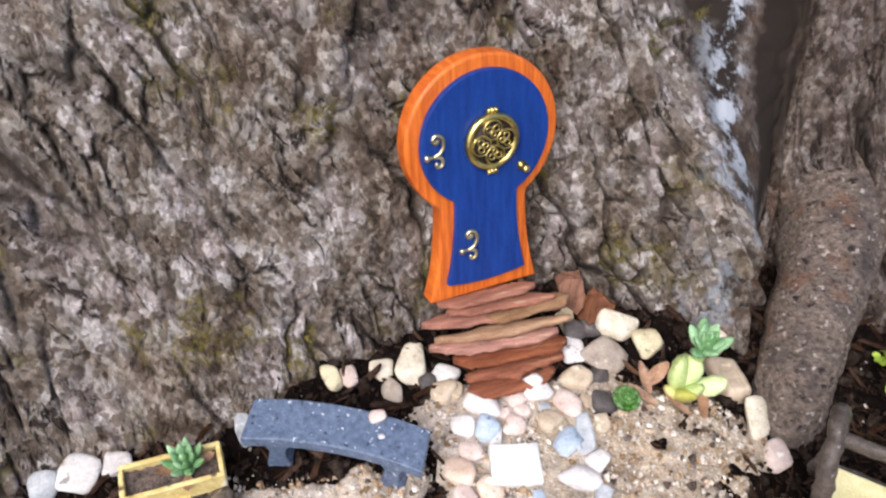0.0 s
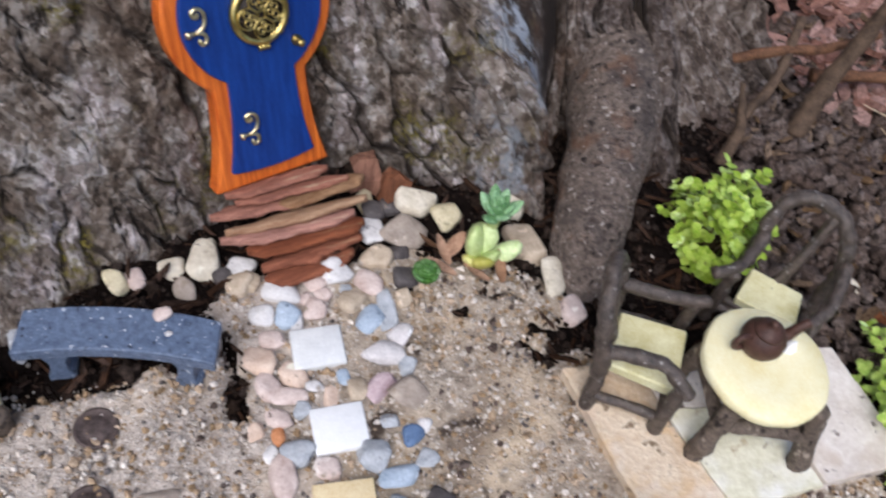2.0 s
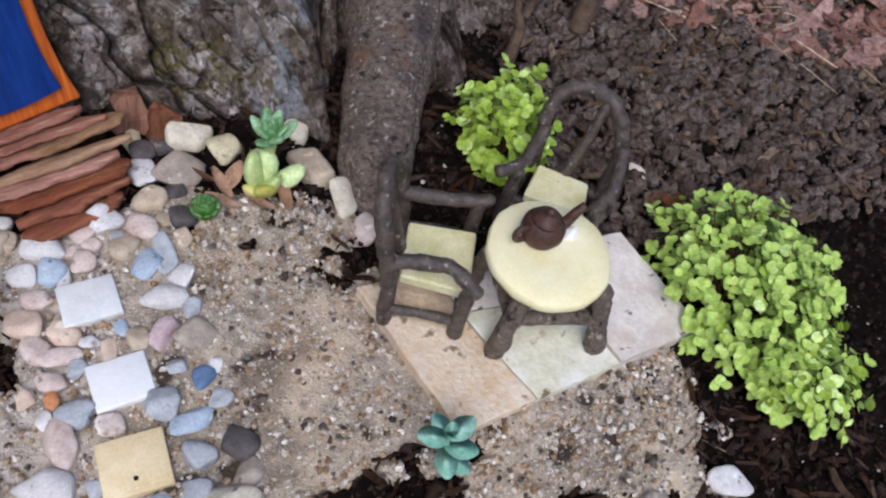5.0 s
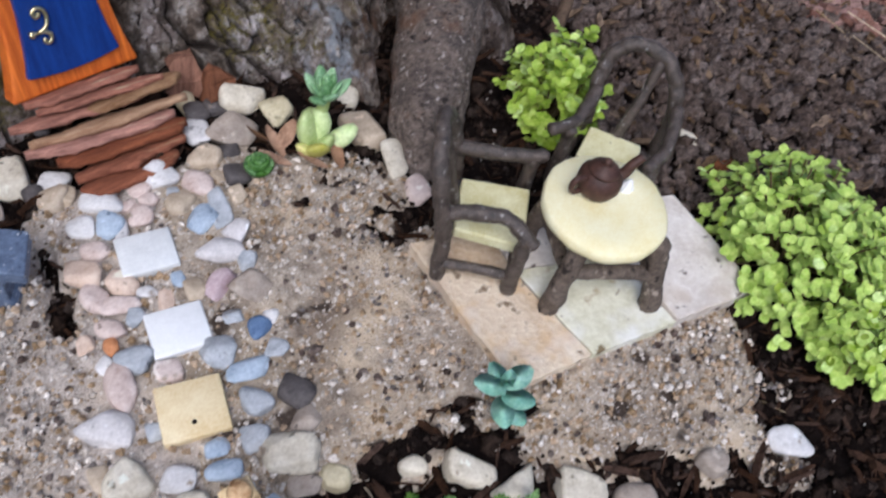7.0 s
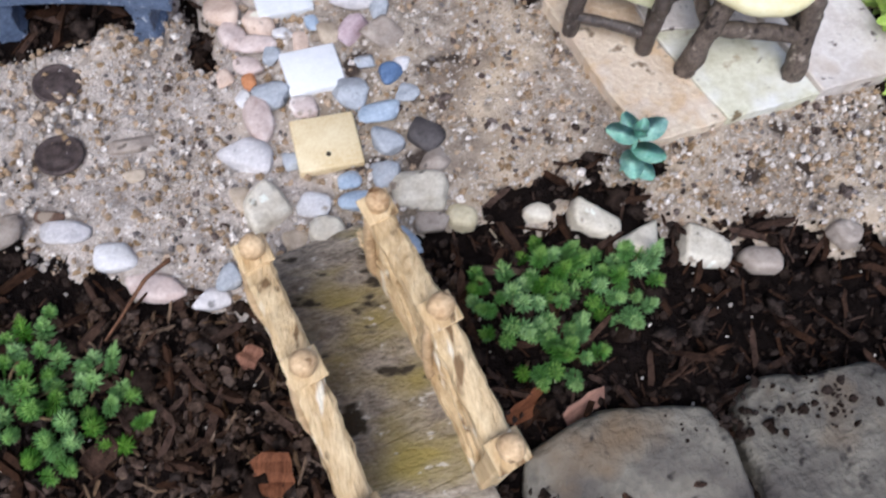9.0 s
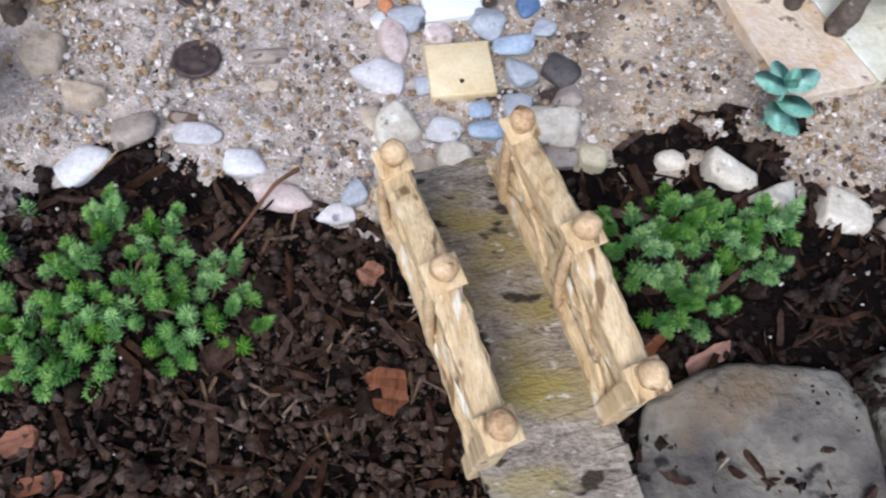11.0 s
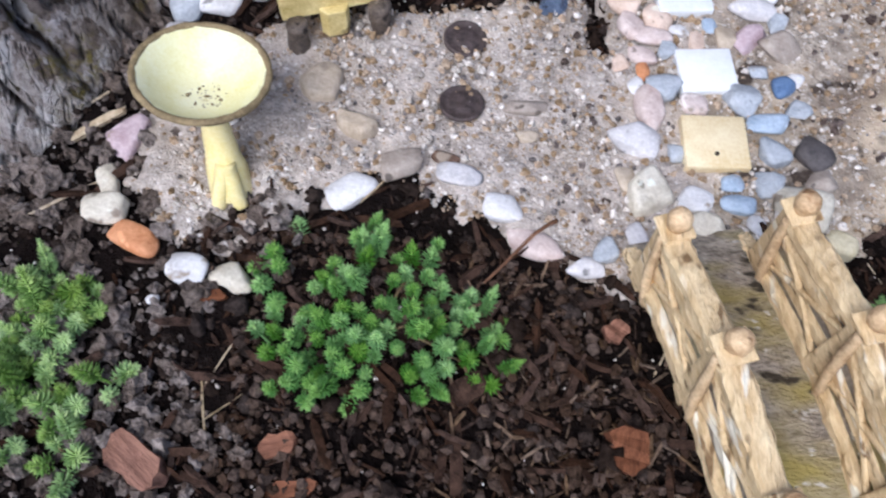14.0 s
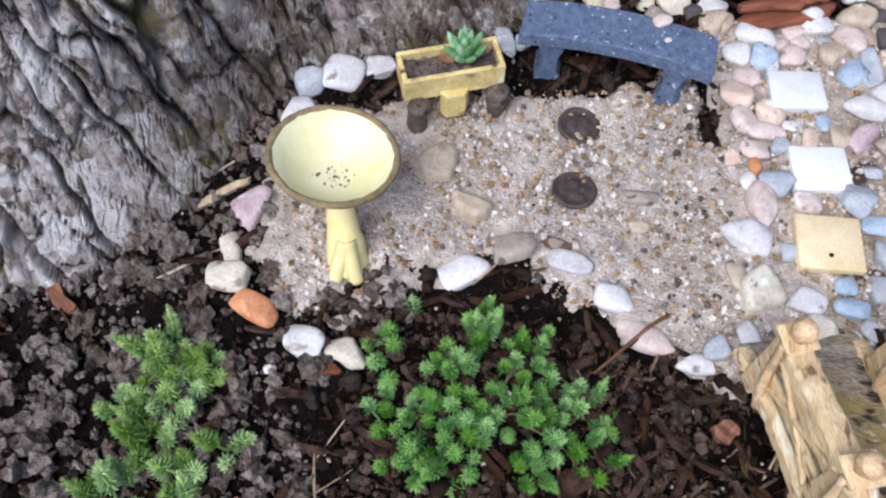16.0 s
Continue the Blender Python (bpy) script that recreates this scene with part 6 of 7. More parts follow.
def sprig_mesh(name, mat, tip, height, whorls, leaf, seed):
    """A stonecrop shoot: a stem crowded with narrow needle leaves that spread like stars and close to a tuft at the tip."""
    rnd = random.Random(seed)
    bm = bmesh.new()
    bend = Vector((rnd.uniform(-0.25, 0.25), rnd.uniform(-0.25, 0.25), 0)) * height
    tube(bm, [(0, 0, -0.006), tuple(bend * 0.25 + Vector((0, 0, height * 0.5))), tuple(bend + Vector((0, 0, height * 0.97)))], 0.0006, 5)
    for k in range(whorls):
        t = k / (whorls - 1)
        count = 10 if t < 0.8 else 7
        ln = leaf * (0.80 + 0.35 * math.sin(math.pi * min(t + 0.2, 1)) - 0.40 * t ** 3) * rnd.uniform(0.9, 1.1)
        lift = 0.02 + 1.05 * t ** 2
        for q in range(count):
            a = 2 * math.pi * (q / count + k * 0.38) + rnd.uniform(-0.2, 0.2)
            tilt = lift + rnd.uniform(-0.15, 0.2)
            d = Vector((math.cos(a) * math.cos(tilt), math.sin(a) * math.cos(tilt), math.sin(tilt)))
            side = Vector((-math.sin(a), math.cos(a), 0))
            nrm = d.cross(side)
            base = bend * t * t + Vector((0, 0, height * (0.05 + 0.95 * t)))
            w = ln * 0.155
            p0 = bm.verts.new(base + d * 0.0003)
            mid = base + d * ln * 0.55 - nrm * w * 0.2
            p1, p2, p3 = bm.verts.new(mid + side * w), bm.verts.new(mid - side * w), bm.verts.new(mid + nrm * w * 0.9)
            p4 = bm.verts.new(base + d * ln + Vector((0, 0, ln * 0.12)))
            for f in ((p0, p1, p3), (p0, p3, p2), (p1, p4, p3), (p3, p4, p2), (p0, p2, p4), (p0, p4, p1)):
                bm.faces.new(f)
    mesh = to_mesh(name, bm, mat, smooth=False)
    mesh.materials.append(tip)      # young leaves at the tip are paler
    mesh.polygons.foreach_set("material_index", [1 if f.center.z > height * 0.70 else 0 for f in mesh.polygons])
    return mesh


def stonecrop(name, label, spots, mat, seed, leaf=0.0034, height=0.0070, gap=0.0054, bare=-0.25):
    """A low mat of shoots; spots = (x, y, radius, how many)."""
    rnd = random.Random(seed)
    cx, cy = spots[0][0], spots[0][1]
    plant = thing(name, pose(cx, cy, at_ground(cx, cy)), label, "plant")
    kinds = [sprig_mesh("sprig", M[mat], M[mat + "_tip"], height * f, w, leaf, seed + i) for i, (f, w) in enumerate(((0.6, 6), (0.85, 8), (1.7, 13), (1.1, 9), (0.7, 7)))]
    stems = bmesh.new()
    taken = []
    for x, y, r, count in spots:
        for _ in range(count * 5):
            a, q = rnd.uniform(0, 2 * math.pi), r * math.sqrt(rnd.random())
            px, py = x + q * math.cos(a), y + q * math.sin(a)
            if len(taken) > 290 or any((px - u) ** 2 + (py - v) ** 2 < gap ** 2 for u, v in taken):
                continue
            taken.append((px, py))
            if noise.noise(Vector((px * 60, py * 60, seed))) < bare:
                continue
            z = at_ground(px, py) + 0.001 + 0.006 * (1 - (q / r) ** 2) * rnd.uniform(0.0, 1.2)
            out = Vector((px - cx, py - cy, 0))
            lean = 4 + 42 * (q / r) * rnd.uniform(0.3, 1.3)
            turn = math.degrees(math.atan2(py - y, px - x)) + rnd.uniform(-35, 35)
            m = Matrix.Translation((px - cx, py - cy, z - at_ground(cx, cy))) @ pose(0, 0, 0, 0, 0, turn) @ pose(0, 0, 0, 0, lean, 0) @ pose(0, 0, 0, 0, 0, rnd.uniform(0, 360)) @ Matrix.Scale(rnd.uniform(0.85, 1.25), 4)
            part("sprig", rnd.choice(kinds), None, plant, m=m)
            if rnd.random() < 0.15:
                foot = Vector((x - cx + (px - x) * 0.35, y - cy + (py - y) * 0.35, -0.002))
                tip = m.translation
                tube(stems, curve([foot, (foot + tip) / 2 + Vector((0, 0, 0.004)), tip], 3), 0.0006, 5)
    tagged(part("stalkwork", stems, M["stem"], plant, "thin brown stalks under the shoots"), kind="stuff")
    base = np.array([tuple(v.co) for v in kinds[0].vertices])     # short shoots crowded below the tall ones
    faces = [list(f.vertices) for f in kinds[0].polygons]
    vs, fs = [], []
    for x, y, r, count in spots:
        for _ in range(int(count * 0.08)):
            a, q = rnd.uniform(0, 2 * math.pi), r * 0.96 * math.sqrt(rnd.random())
            px, py = x + q * math.cos(a), y + q * math.sin(a)
            if noise.noise(Vector((px * 60, py * 60, seed))) < bare:
                continue
            turned_ = np.array(Euler((rnd.uniform(-0.5, 0.5), rnd.uniform(-0.5, 0.5), rnd.uniform(0, 6.3))).to_matrix()) * rnd.uniform(0.8, 1.15)
            fs.extend([[i + len(vs) * len(base) for i in f] for f in faces])
            vs.append(base @ turned_.T + (px - cx, py - cy, at_ground(px, py) - at_ground(cx, cy) + 0.001 + 0.003 * rnd.random()))
    tagged(part("undergrowth", raw_mesh("undergrowth", np.concatenate(vs), fs, M[mat], False), None, plant, "short crowded shoots"), kind="stuff")
    return plant


stonecrop("stonecrop", "low spreading green stonecrop growing in dark soil", [(-0.112, -0.136, 0.030, 135), (-0.086, -0.141, 0.020, 58), (-0.147, -0.117, 0.015, 30), (-0.135, -0.146, 0.020, 52), (-0.118, -0.104, 0.007, 5), (-0.096, -0.110, 0.010, 8)], "sedum", 5)
stonecrop("stonecrop", "sprawling pale green stonecrop beside the trunk", [(-0.229, -0.150, 0.010, 30), (-0.233, -0.136, 0.008, 18), (-0.219, -0.138, 0.006, 8), (-0.247, -0.158, 0.005, 7), (-0.229, -0.170, 0.007, 16), (-0.236, -0.188, 0.007, 16), (-0.214, -0.176, 0.006, 10), (-0.211, -0.192, 0.006, 12), (-0.203, -0.166, 0.004, 5)], "sedum_pale", 15, leaf=0.0038, height=0.0090, gap=0.0046, bare=-0.8)
stonecrop("stonecrop", "bushy dark green stonecrop beside the bridge", [(0.076, -0.126, 0.014, 44), (0.093, -0.113, 0.011, 26), (0.093, -0.130, 0.009, 18), (0.080, -0.144, 0.010, 20), (0.093, -0.147, 0.009, 16), (0.112, -0.121, 0.010, 22), (0.125, -0.119, 0.010, 20), (0.118, -0.131, 0.009, 14), (0.064, -0.117, 0.007, 9)], "sedum_dark", 25, gap=0.0048, bare=-0.5)


def round_leaf_bush(name, label, centre, radii, count, mat, seed, leaf=0.0062, loose=()):
    """A mound of thin stems that carry round leaves in pairs."""
    rnd = random.Random(seed)
    c = Vector((*centre, at_ground(*centre)))
    bush = thing(name, Matrix.Translation(c), label, "plant")
    kinds = []
    for i, f in enumerate((0.75, 1.0, 1.2)):
        kinds.append(leaf_mesh("leaf", M[mat], leaf * f, leaf * f * 0.95, 0.30, 5))
    stems, rest = bmesh.new(), bmesh.new()
    made = 0
    while made < count:
        a, u = rnd.uniform(0, 2 * math.pi), rnd.random()
        el = math.asin(u ** 0.8)
        wob = 1 + 0.28 * noise.noise(Vector((math.cos(a) * 1.5 + seed, math.sin(a) * 1.5, u * 2)))
        tip = Vector((radii[0] * math.cos(a) * math.cos(el), radii[1] * math.sin(a) * math.cos(el), radii[2] * math.sin(el) + 0.002)) * wob * (0.42 + 0.63 * rnd.random() ** 0.55)
        foot = Vector((tip.x * 0.25, tip.y * 0.25, -0.002))
        mid = (foot + tip) / 2 + Vector((tip.x * 0.1, tip.y * 0.1, 0.006))
        line = curve([foot, mid, tip], 4)
        if rnd.random() < 0.3:
            tube(stems, line, 0.0005, 4)
        way = ((tip - mid).normalized() + Vector((0, 0, 0.7))).normalized()
        for k in range(5):
            if made >= count:
                break
            p = tip - way * (0.0030 * (k // 2)) * rnd.uniform(0.8, 1.3)
            turn = rnd.uniform(0, 360) if k == 0 else turn + 180 + (90 if k % 2 else 0) + rnd.uniform(-25, 25)
            q = way.to_track_quat("Z", "Y").to_matrix().to_4x4()
            m = Matrix.Translation(p) @ q @ pose(0, 0, 0, 0, 0, turn) @ pose(0, 0, 0, rnd.uniform(-5, 35), 0, 0) @ Matrix.Scale(rnd.uniform(0.8, 1.15), 4)
            if made < 300:
                part("leaf", rnd.choice(kinds), None, bush, m=m)
            else:
                rest.from_mesh(kinds[1])
                bmesh.ops.transform(rest, matrix=m, verts=list(rest.verts)[-18:])
            made += 1
    tagged(part("stalkwork", stems, M["stem"], bush, "thin reddish stalks"), kind="stuff")
    if rest.verts:
        tagged(part("foliage", rest, M[mat], bush), kind="stuff")
    else:
        rest.free()
    return bush


round_leaf_bush("creeping_plant", "bright lime-green round-leaved plant growing beside the root", (0.224, 0.092), (0.029, 0.032, 0.052), 1000, "lime", 3, leaf=0.0050)
round_leaf_bush("creeping_plant", "large bright lime-green round-leaved plant beside the patio", (0.319, -0.024), (0.056, 0.056, 0.046), 2600, "lime", 9, leaf=0.0050)
round_leaf_bush("creeping_plant", "trailing lime-green round-leaved plant at the patio corner", (0.322, -0.080), (0.034, 0.030, 0.028), 700, "lime", 19, leaf=0.0052)

# blue-green seedling at the patio
sprout = thing("seedling", pose(0.134, -0.074, at_ground(0.134, -0.074)) @ Matrix.Scale(1.12, 4), "small blue-green seedling with rounded fleshy leaves", "plant")
big = leaf_mesh("leaf", M["sprout"], 0.0125, 0.0092, 0.35, 7, 0.0008)
part("stem", tube(bmesh.new(), curve([(0, 0, -0.002), (0.001, 0.001, 0.010), (0, 0.002, 0.022)], 4), 0.0009, 6), M["sprout"], sprout)
for n, (turn, tilt, z, sc) in enumerate(((20, 12, 0.020, 0.85), (75, 5, 0.021, 1.0), (-70, 8, 0.021, 0.95), (-115, -8, 0.014, 1.0), (165, -5, 0.013, 1.0), (215, -14, 0.009, 1.0), (-20, 55, 0.022, 0.6), (150, 60, 0.022, 0.55))):
    part("leaf", big, None, sprout, m=pose(0, 0.001, z) @ pose(0, 0, 0, 0, 0, turn) @ pose(0, 0, 0, tilt, 0, 0) @ Matrix.Scale(sc, 4))


def fat_leaf(name, mat, length, width, thick, point=0.0):
    """A plump succulent leaf along +y with a blunt or pointed tip."""
    bm = bmesh.new()
    bmesh.ops.create_uvsphere(bm, u_segments=12, v_segments=9, radius=0.5)
    for v in bm.verts:
        t = v.co.y + 0.5
        v.co = Vector((v.co.x * width * (0.55 + 0.6 * t) * (1 - point * t ** 3), t * length * (1 + 0.25 * point * t), v.co.z * thick + 0.22 * length * t * t))
    return to_mesh(name, bm, mat)


def rosette(name, label, m, rings, mat, length, width, thick, point=0.0):
    plant = thing(name, m, label, "succulent")
    lf = fat_leaf("leaf", M[mat], length, width, thick, point)
    for k, (count, tilt, sc, z) in enumerate(rings):
        for q in range(count):
            part("leaf", lf, None, plant, m=pose(0, 0, z) @ pose(0, 0, 0, 0, 0, 360 * q / count + k * 23) @ pose(0, 0, 0, tilt, 0, 0) @ Matrix.Scale(sc, 4))
    return plant


jade = thing("succulent", pose(0.0895, 0.0825, at_ground(0.0895, 0.0825)) @ Matrix.Scale(1.32, 4), "yellow-green succulent with a blue-green rosette top beside the stones", "succulent")
for mat, turn, tilt, sc, wide in (("succulent_pale", 62, 66, 1.0, 1.0), ("succulent_pale", -92, 20, 1.0, 0.75), ("succulent_yellow", 180, 38, 0.72, 1.15), ("succulent_pale", -35, 62, 0.95, 0.9), ("succulent_pale", 5, 55, 0.9, 0.9), ("succulent_yellow", 130, 30, 0.62, 1.0), ("succulent_pale", -140, 45, 0.75, 0.8)):
    part("leaf", fat_leaf("leaf", M[mat], 0.0190, 0.0128 * wide, 0.0075), None, jade, "plump pale leaf", m=pose(0, 0, 0.003, 0, 0, turn) @ pose(0, 0, 0, tilt, 0, 0) @ Matrix.Scale(sc, 4))
crown_leaf = fat_leaf("leaf", M["succulent"], 0.0112, 0.0080, 0.0030, 0.6)
for n in range(16):
    part("leaf", crown_leaf, None, jade, "blue-green pointed leaf", m=pose(0.0045, 0.0055, 0.0235 + 0.0002 * n, 0, 0, n * 137.5) @ pose(0, 0, 0, 22 + 3.6 * n, 0, 0) @ Matrix.Scale(1.0 - 0.026 * n, 4))
part("stem", tube(bmesh.new(), curve([(0, 0, -0.004), (0.002, 0.003, 0.012), (0.0045, 0.0055, 0.0245)], 4), 0.0024, 8), M["succulent_pale"], jade)
for n, (x, y, turn, tilt) in enumerate(((-0.012, -0.003, 40, 12), (-0.015, 0.005, 110, 25), (-0.010, -0.008, 70, -5), (0.003, -0.011, 80, 5), (0.008, -0.012, 20, 10), (-0.013, 0.001, -30, 35))):
    part("dry_leaf", leaf_mesh("dry_leaf", M["dry_leaf"], 0.012, 0.006, 0.9, 6), None, jade, "withered brown leaf", m=pose(x, y, 0.004, tilt, 18, turn))
bud = rosette("succulent", "small round dark green succulent bud among the pebbles", pose(0.0605, 0.0725, at_ground(0.060, 0.072)), ((8, 32, 1.0, 0.001), (8, 50, 1.0, 0.002), (6, 64, 0.95, 0.003), (5, 80, 0.85, 0.004)), "bud_green", 0.0098, 0.0078, 0.0040)
pot_plant = rosette("succulent", "small grey-green succulent rosette in the planter", pose(-0.1435, 0.0070, 0.0235, 0, 0, 10), ((7, 38, 1.0, 0.001), (6, 58, 0.95, 0.002), (4, 76, 0.8, 0.003)), "succulent", 0.0120, 0.0062, 0.0030, 0.7)
for n, turn in enumerate((100, 190, 290, 40)):
    part("dry_leaf", leaf_mesh("dry_leaf", M["dry_leaf"], 0.009, 0.005, 0.4, 5), None, pot_plant, "withered brown leaf", m=pose(0, 0, 0.001, 6, 0, turn) @ pose(0, 0.004, 0))



# ---- loose stuff on the ground ----
def scatter(name, kinds, places, mat, label, category, smooth=False):
    """Many small copies of base shapes in one mesh. places: rows of x, y, z, size x, y, z, and three turns."""
    vs, fs, base = [], [], 0
    for n, (x, y, z, sx, sy, sz, rx, ry, rz) in enumerate(places):
        v, f = kinds[n % len(kinds)]
        r = np.array(Euler((rx, ry, rz)).to_matrix())
        vs.append((v * (sx, sy, sz)) @ r.T + (x, y, z))
        fs.extend([[i + base for i in face] for face in f])
        base += len(v)
    return solid(name, raw_mesh(name, np.concatenate(vs), fs, mat, smooth), None, label, category, kind="stuff")


def shape(bm):
    bm.verts.index_update()
    v, f = np.array([tuple(q.co) for q in bm.verts]), [[q.index for q in face.verts] for face in bm.faces]
    bm.free()
    return v, f


def lump(seed, sub=1, rough=0.35):
    bm = bmesh.new()
    bmesh.ops.create_icosphere(bm, subdivisions=sub, radius=0.5)
    for v in bm.verts:
        v.co *= 1 + rough * noise.noise(v.co * 3 + Vector((seed * 3.3, seed, 0))) + rough * 0.6 * noise.noise(v.co * 8 + Vector((seed, 2, 0)))
    return shape(bm)


def splinter(seed):
    """A torn chip: long, flat, with slanting ends."""
    rnd = random.Random(seed)
    bm = bmesh.new()
    rings = []
    for x, w in ((-0.5, 0.15), (-0.42, 0.7), (-0.2, 1.0), (0.05, 0.85), (0.28, 0.95), (0.44, 0.6), (0.5, 0.12)):
        dy, dz = rnd.uniform(-0.16, 0.16), rnd.uniform(-0.2, 0.2)
        rings.append([bm.verts.new((x + rnd.uniform(-0.05, 0.05), dy + sy * w * 0.5, dz + sz * 0.5 * rnd.uniform(0.7, 1.1))) for sy, sz in ((-1, -1), (1, -1), (1, 1), (-1, 1))])
    for a, b in zip(rings, rings[1:]):
        for k in range(4):
            bm.faces.new((a[k], a[(k + 1) % 4], b[(k + 1) % 4], b[k]))
    bm.faces.new(rings[0][::-1])
    bm.faces.new(rings[-1])
    return shape(bm)


gen = np.random.RandomState(7)


def free_soil(x, y):
    """Whether bare soil shows at a place: no sand, no trunk, no patio."""
    return (sand_cover(x, y) < 0.0003)


TRUNK_LINE = [tuple(v) for v in cols[::6, :2]]


def random_places(count, x0, x1, y0, y1, accept):
    xs, ys = gen.uniform(x0, x1, count * 3), gen.uniform(y0, y1, count * 3)
    ok = accept(xs, ys) & (inside(xs, ys, TRUNK_LINE) < 0.004)
    for px, py, r in STONE_SPOTS:
        ok &= (xs - px) ** 2 + (ys - py) ** 2 > (r * 0.9) ** 2
    return xs[ok][:count], ys[ok][:count]


def rows_for(xs, ys, size, sink, flat=1.0, thin=1.0, tilt=3.1):
    z = ground_height(xs, ys)
    out = []
    for x, y, zz in zip(xs, ys, z):
        s = size()
        out.append((x, y, zz + s * sink * flat, s, s * thin * gen.uniform(0.75, 1.2), s * flat * gen.uniform(0.75, 1.2), gen.uniform(-tilt, tilt), gen.uniform(-tilt, tilt), gen.uniform(0, 6.28)))
    return out


LUMPS = [lump(k, 1, 0.8) for k in range(6)]
BIGLUMPS = [lump(k, 2, 1.0) for k in range(9)]
CHIPS = [splinter(k) for k in range(8)]
dry = lambda x, y: (x > 0.262 + 0.02 * value_noise(x, y, 30, 21)) & (y > 0.012)
grey = lambda x, y: x < -0.165 + 0.03 * value_noise(x, y, 25, 22)
xs, ys = random_places(13000, -0.42, 0.50, -0.36, 0.24, lambda x, y: free_soil(x, y) & ~dry(x, y))
scatter("soil_crumbs", LUMPS, rows_for(xs, ys, lambda: 0.0016 + 0.0035 * gen.rand() ** 3, 0.2), M["clod"], "fine dark crumbs of garden soil", "soil")
xs, ys = random_places(1500, -0.2, 0.40, -0.36, 0.24, lambda x, y: free_soil(x, y) & ~dry(x, y) & ~grey(x, y))
scatter("soil_clods", BIGLUMPS, rows_for(xs, ys, lambda: 0.0022 + 0.0068 * gen.rand() ** 4, 0.25), M["clod"], "dark wet clods of soil", "soil", True)
xs, ys = random_places(4200, -0.42, -0.10, -0.36, 0.0, lambda x, y: free_soil(x, y) & grey(x, y))
scatter("grey_soil_clods", BIGLUMPS, rows_for(xs, ys, lambda: 0.0018 + 0.0075 * gen.rand() ** 4.0, 0.2), M["grey_clod"], "greyish crumbly clods of drier soil", "soil")
xs, ys = random_places(8500, 0.22, 0.62, 0.0, 0.30, dry)
scatter("dry_soil_clods", BIGLUMPS, rows_for(xs, ys, lambda: 0.0020 + 0.0085 * gen.rand() ** 3.4, 0.3), M["dry_clod"], "heaped brown clods of drier soil", "soil", True)
xs, ys = random_places(3900, -0.42, 0.36, -0.36, 0.22, lambda x, y: free_soil(x, y) & ~dry(x, y) & ((x > -0.19) | (gen.rand(len(x)) < 0.2)))
scatter("bark_mulch", CHIPS, rows_for(xs, ys, lambda: 0.004 + 0.019 * gen.rand() ** 2.8, 0.9, 0.11, 0.15, 0.75), M["mulch"], "dark brown shredded bark mulch", "mulch")
xs, ys = random_places(1700, 0.33, 0.66, 0.03, 0.42, lambda x, y: y - 0.175 + 0.02 * value_noise(x, y, 25, 23) > (0.42 - x) * 0.62)
scatter("red_bark_mulch", CHIPS, rows_for(xs, ys, lambda: 0.010 + 0.030 * gen.rand() ** 1.8, 1.4, 0.10, 0.28, 0.5), M["red_mulch"], "reddish brown bark chips spread over the soil", "mulch")
xs, ys = random_places(900, 0.26, 0.62, 0.0, 0.30, dry)
scatter("bark_bits", CHIPS, [(x, y, z + 0.003, a, b, c, d, e, f) for x, y, z, a, b, c, d, e, f in rows_for(xs, ys, lambda: 0.004 + 0.013 * gen.rand() ** 2.5, 0.9, 0.14, 0.30, 0.7)], M["fibre"], "small brown bits of bark on the drier soil", "mulch")
xs, ys = random_places(40, -0.40, 0.30, -0.36, 0.0, free_soil)
scatter("straw_bits", CHIPS, rows_for(xs, ys, lambda: 0.012 + 0.02 * gen.rand(), 0.9, 0.03, 0.035, 0.35), M["straw"], "thin dry straw stalks on the soil", "straw")
xs, ys = random_places(70, 0.36, 0.62, 0.06, 0.32, lambda x, y: y - 0.16 > (0.40 - x) * 0.62)
scatter("dry_grass", CHIPS, [(x, y, z + 0.005, a, b, c, d, e, f) for x, y, z, a, b, c, d, e, f in rows_for(xs, ys, lambda: 0.025 + 0.05 * gen.rand(), 0.9, 0.013, 0.015, 0.25)], M["straw"], "thin dry grass stalks over the bark chips", "straw")
xs, ys = random_places(620, 0.045, 0.285, -0.125, 0.080, lambda x, y: (value_noise(x, y, 55, 31) > 0.05) & (sand_cover(x, y) > 0))
scatter("soil_on_sand", LUMPS, rows_for(xs, ys, lambda: 0.0010 + 0.0040 * gen.rand() ** 4, 0.2), M["dry_clod"], "dark crumbs of soil strewn over the sand", "soil")
xs, ys = random_places(110, -0.05, -0.026, -0.09, 0.06, lambda x, y: value_noise(x, y, 55, 32) > -0.2)
scatter("soil_by_path", LUMPS, rows_for(xs, ys, lambda: 0.0010 + 0.0035 * gen.rand() ** 4, 0.2), M["dry_clod"], "dark crumbs of soil along the path", "soil")
xs, ys = random_places(520, -0.085, 0.01, -0.25, -0.105, free_soil)
scatter("bark_fibres", CHIPS, rows_for(xs, ys, lambda: 0.003 + 0.011 * gen.rand() ** 3.0, 1.4, 0.08, 0.10, 0.9), M["fibre"], "tan shredded bark fibres by the bridge", "mulch")
xs, ys = random_places(5200, -0.19, 0.06, -0.27, -0.100, lambda x, y: free_soil(x, y) & (value_noise(x, y, 28, 41) > -0.35))
scatter("brown_crumbs", LUMPS, rows_for(xs, ys, lambda: 0.0012 + 0.0040 * gen.rand() ** 3.5, 0.45), M["crumb"], "brown crumbs of soil and rotted bark", "soil")
xs, ys = random_places(1500, -0.2, 0.36, -0.30, 0.10, lambda x, y: free_soil(x, y) & ~dry(x, y))
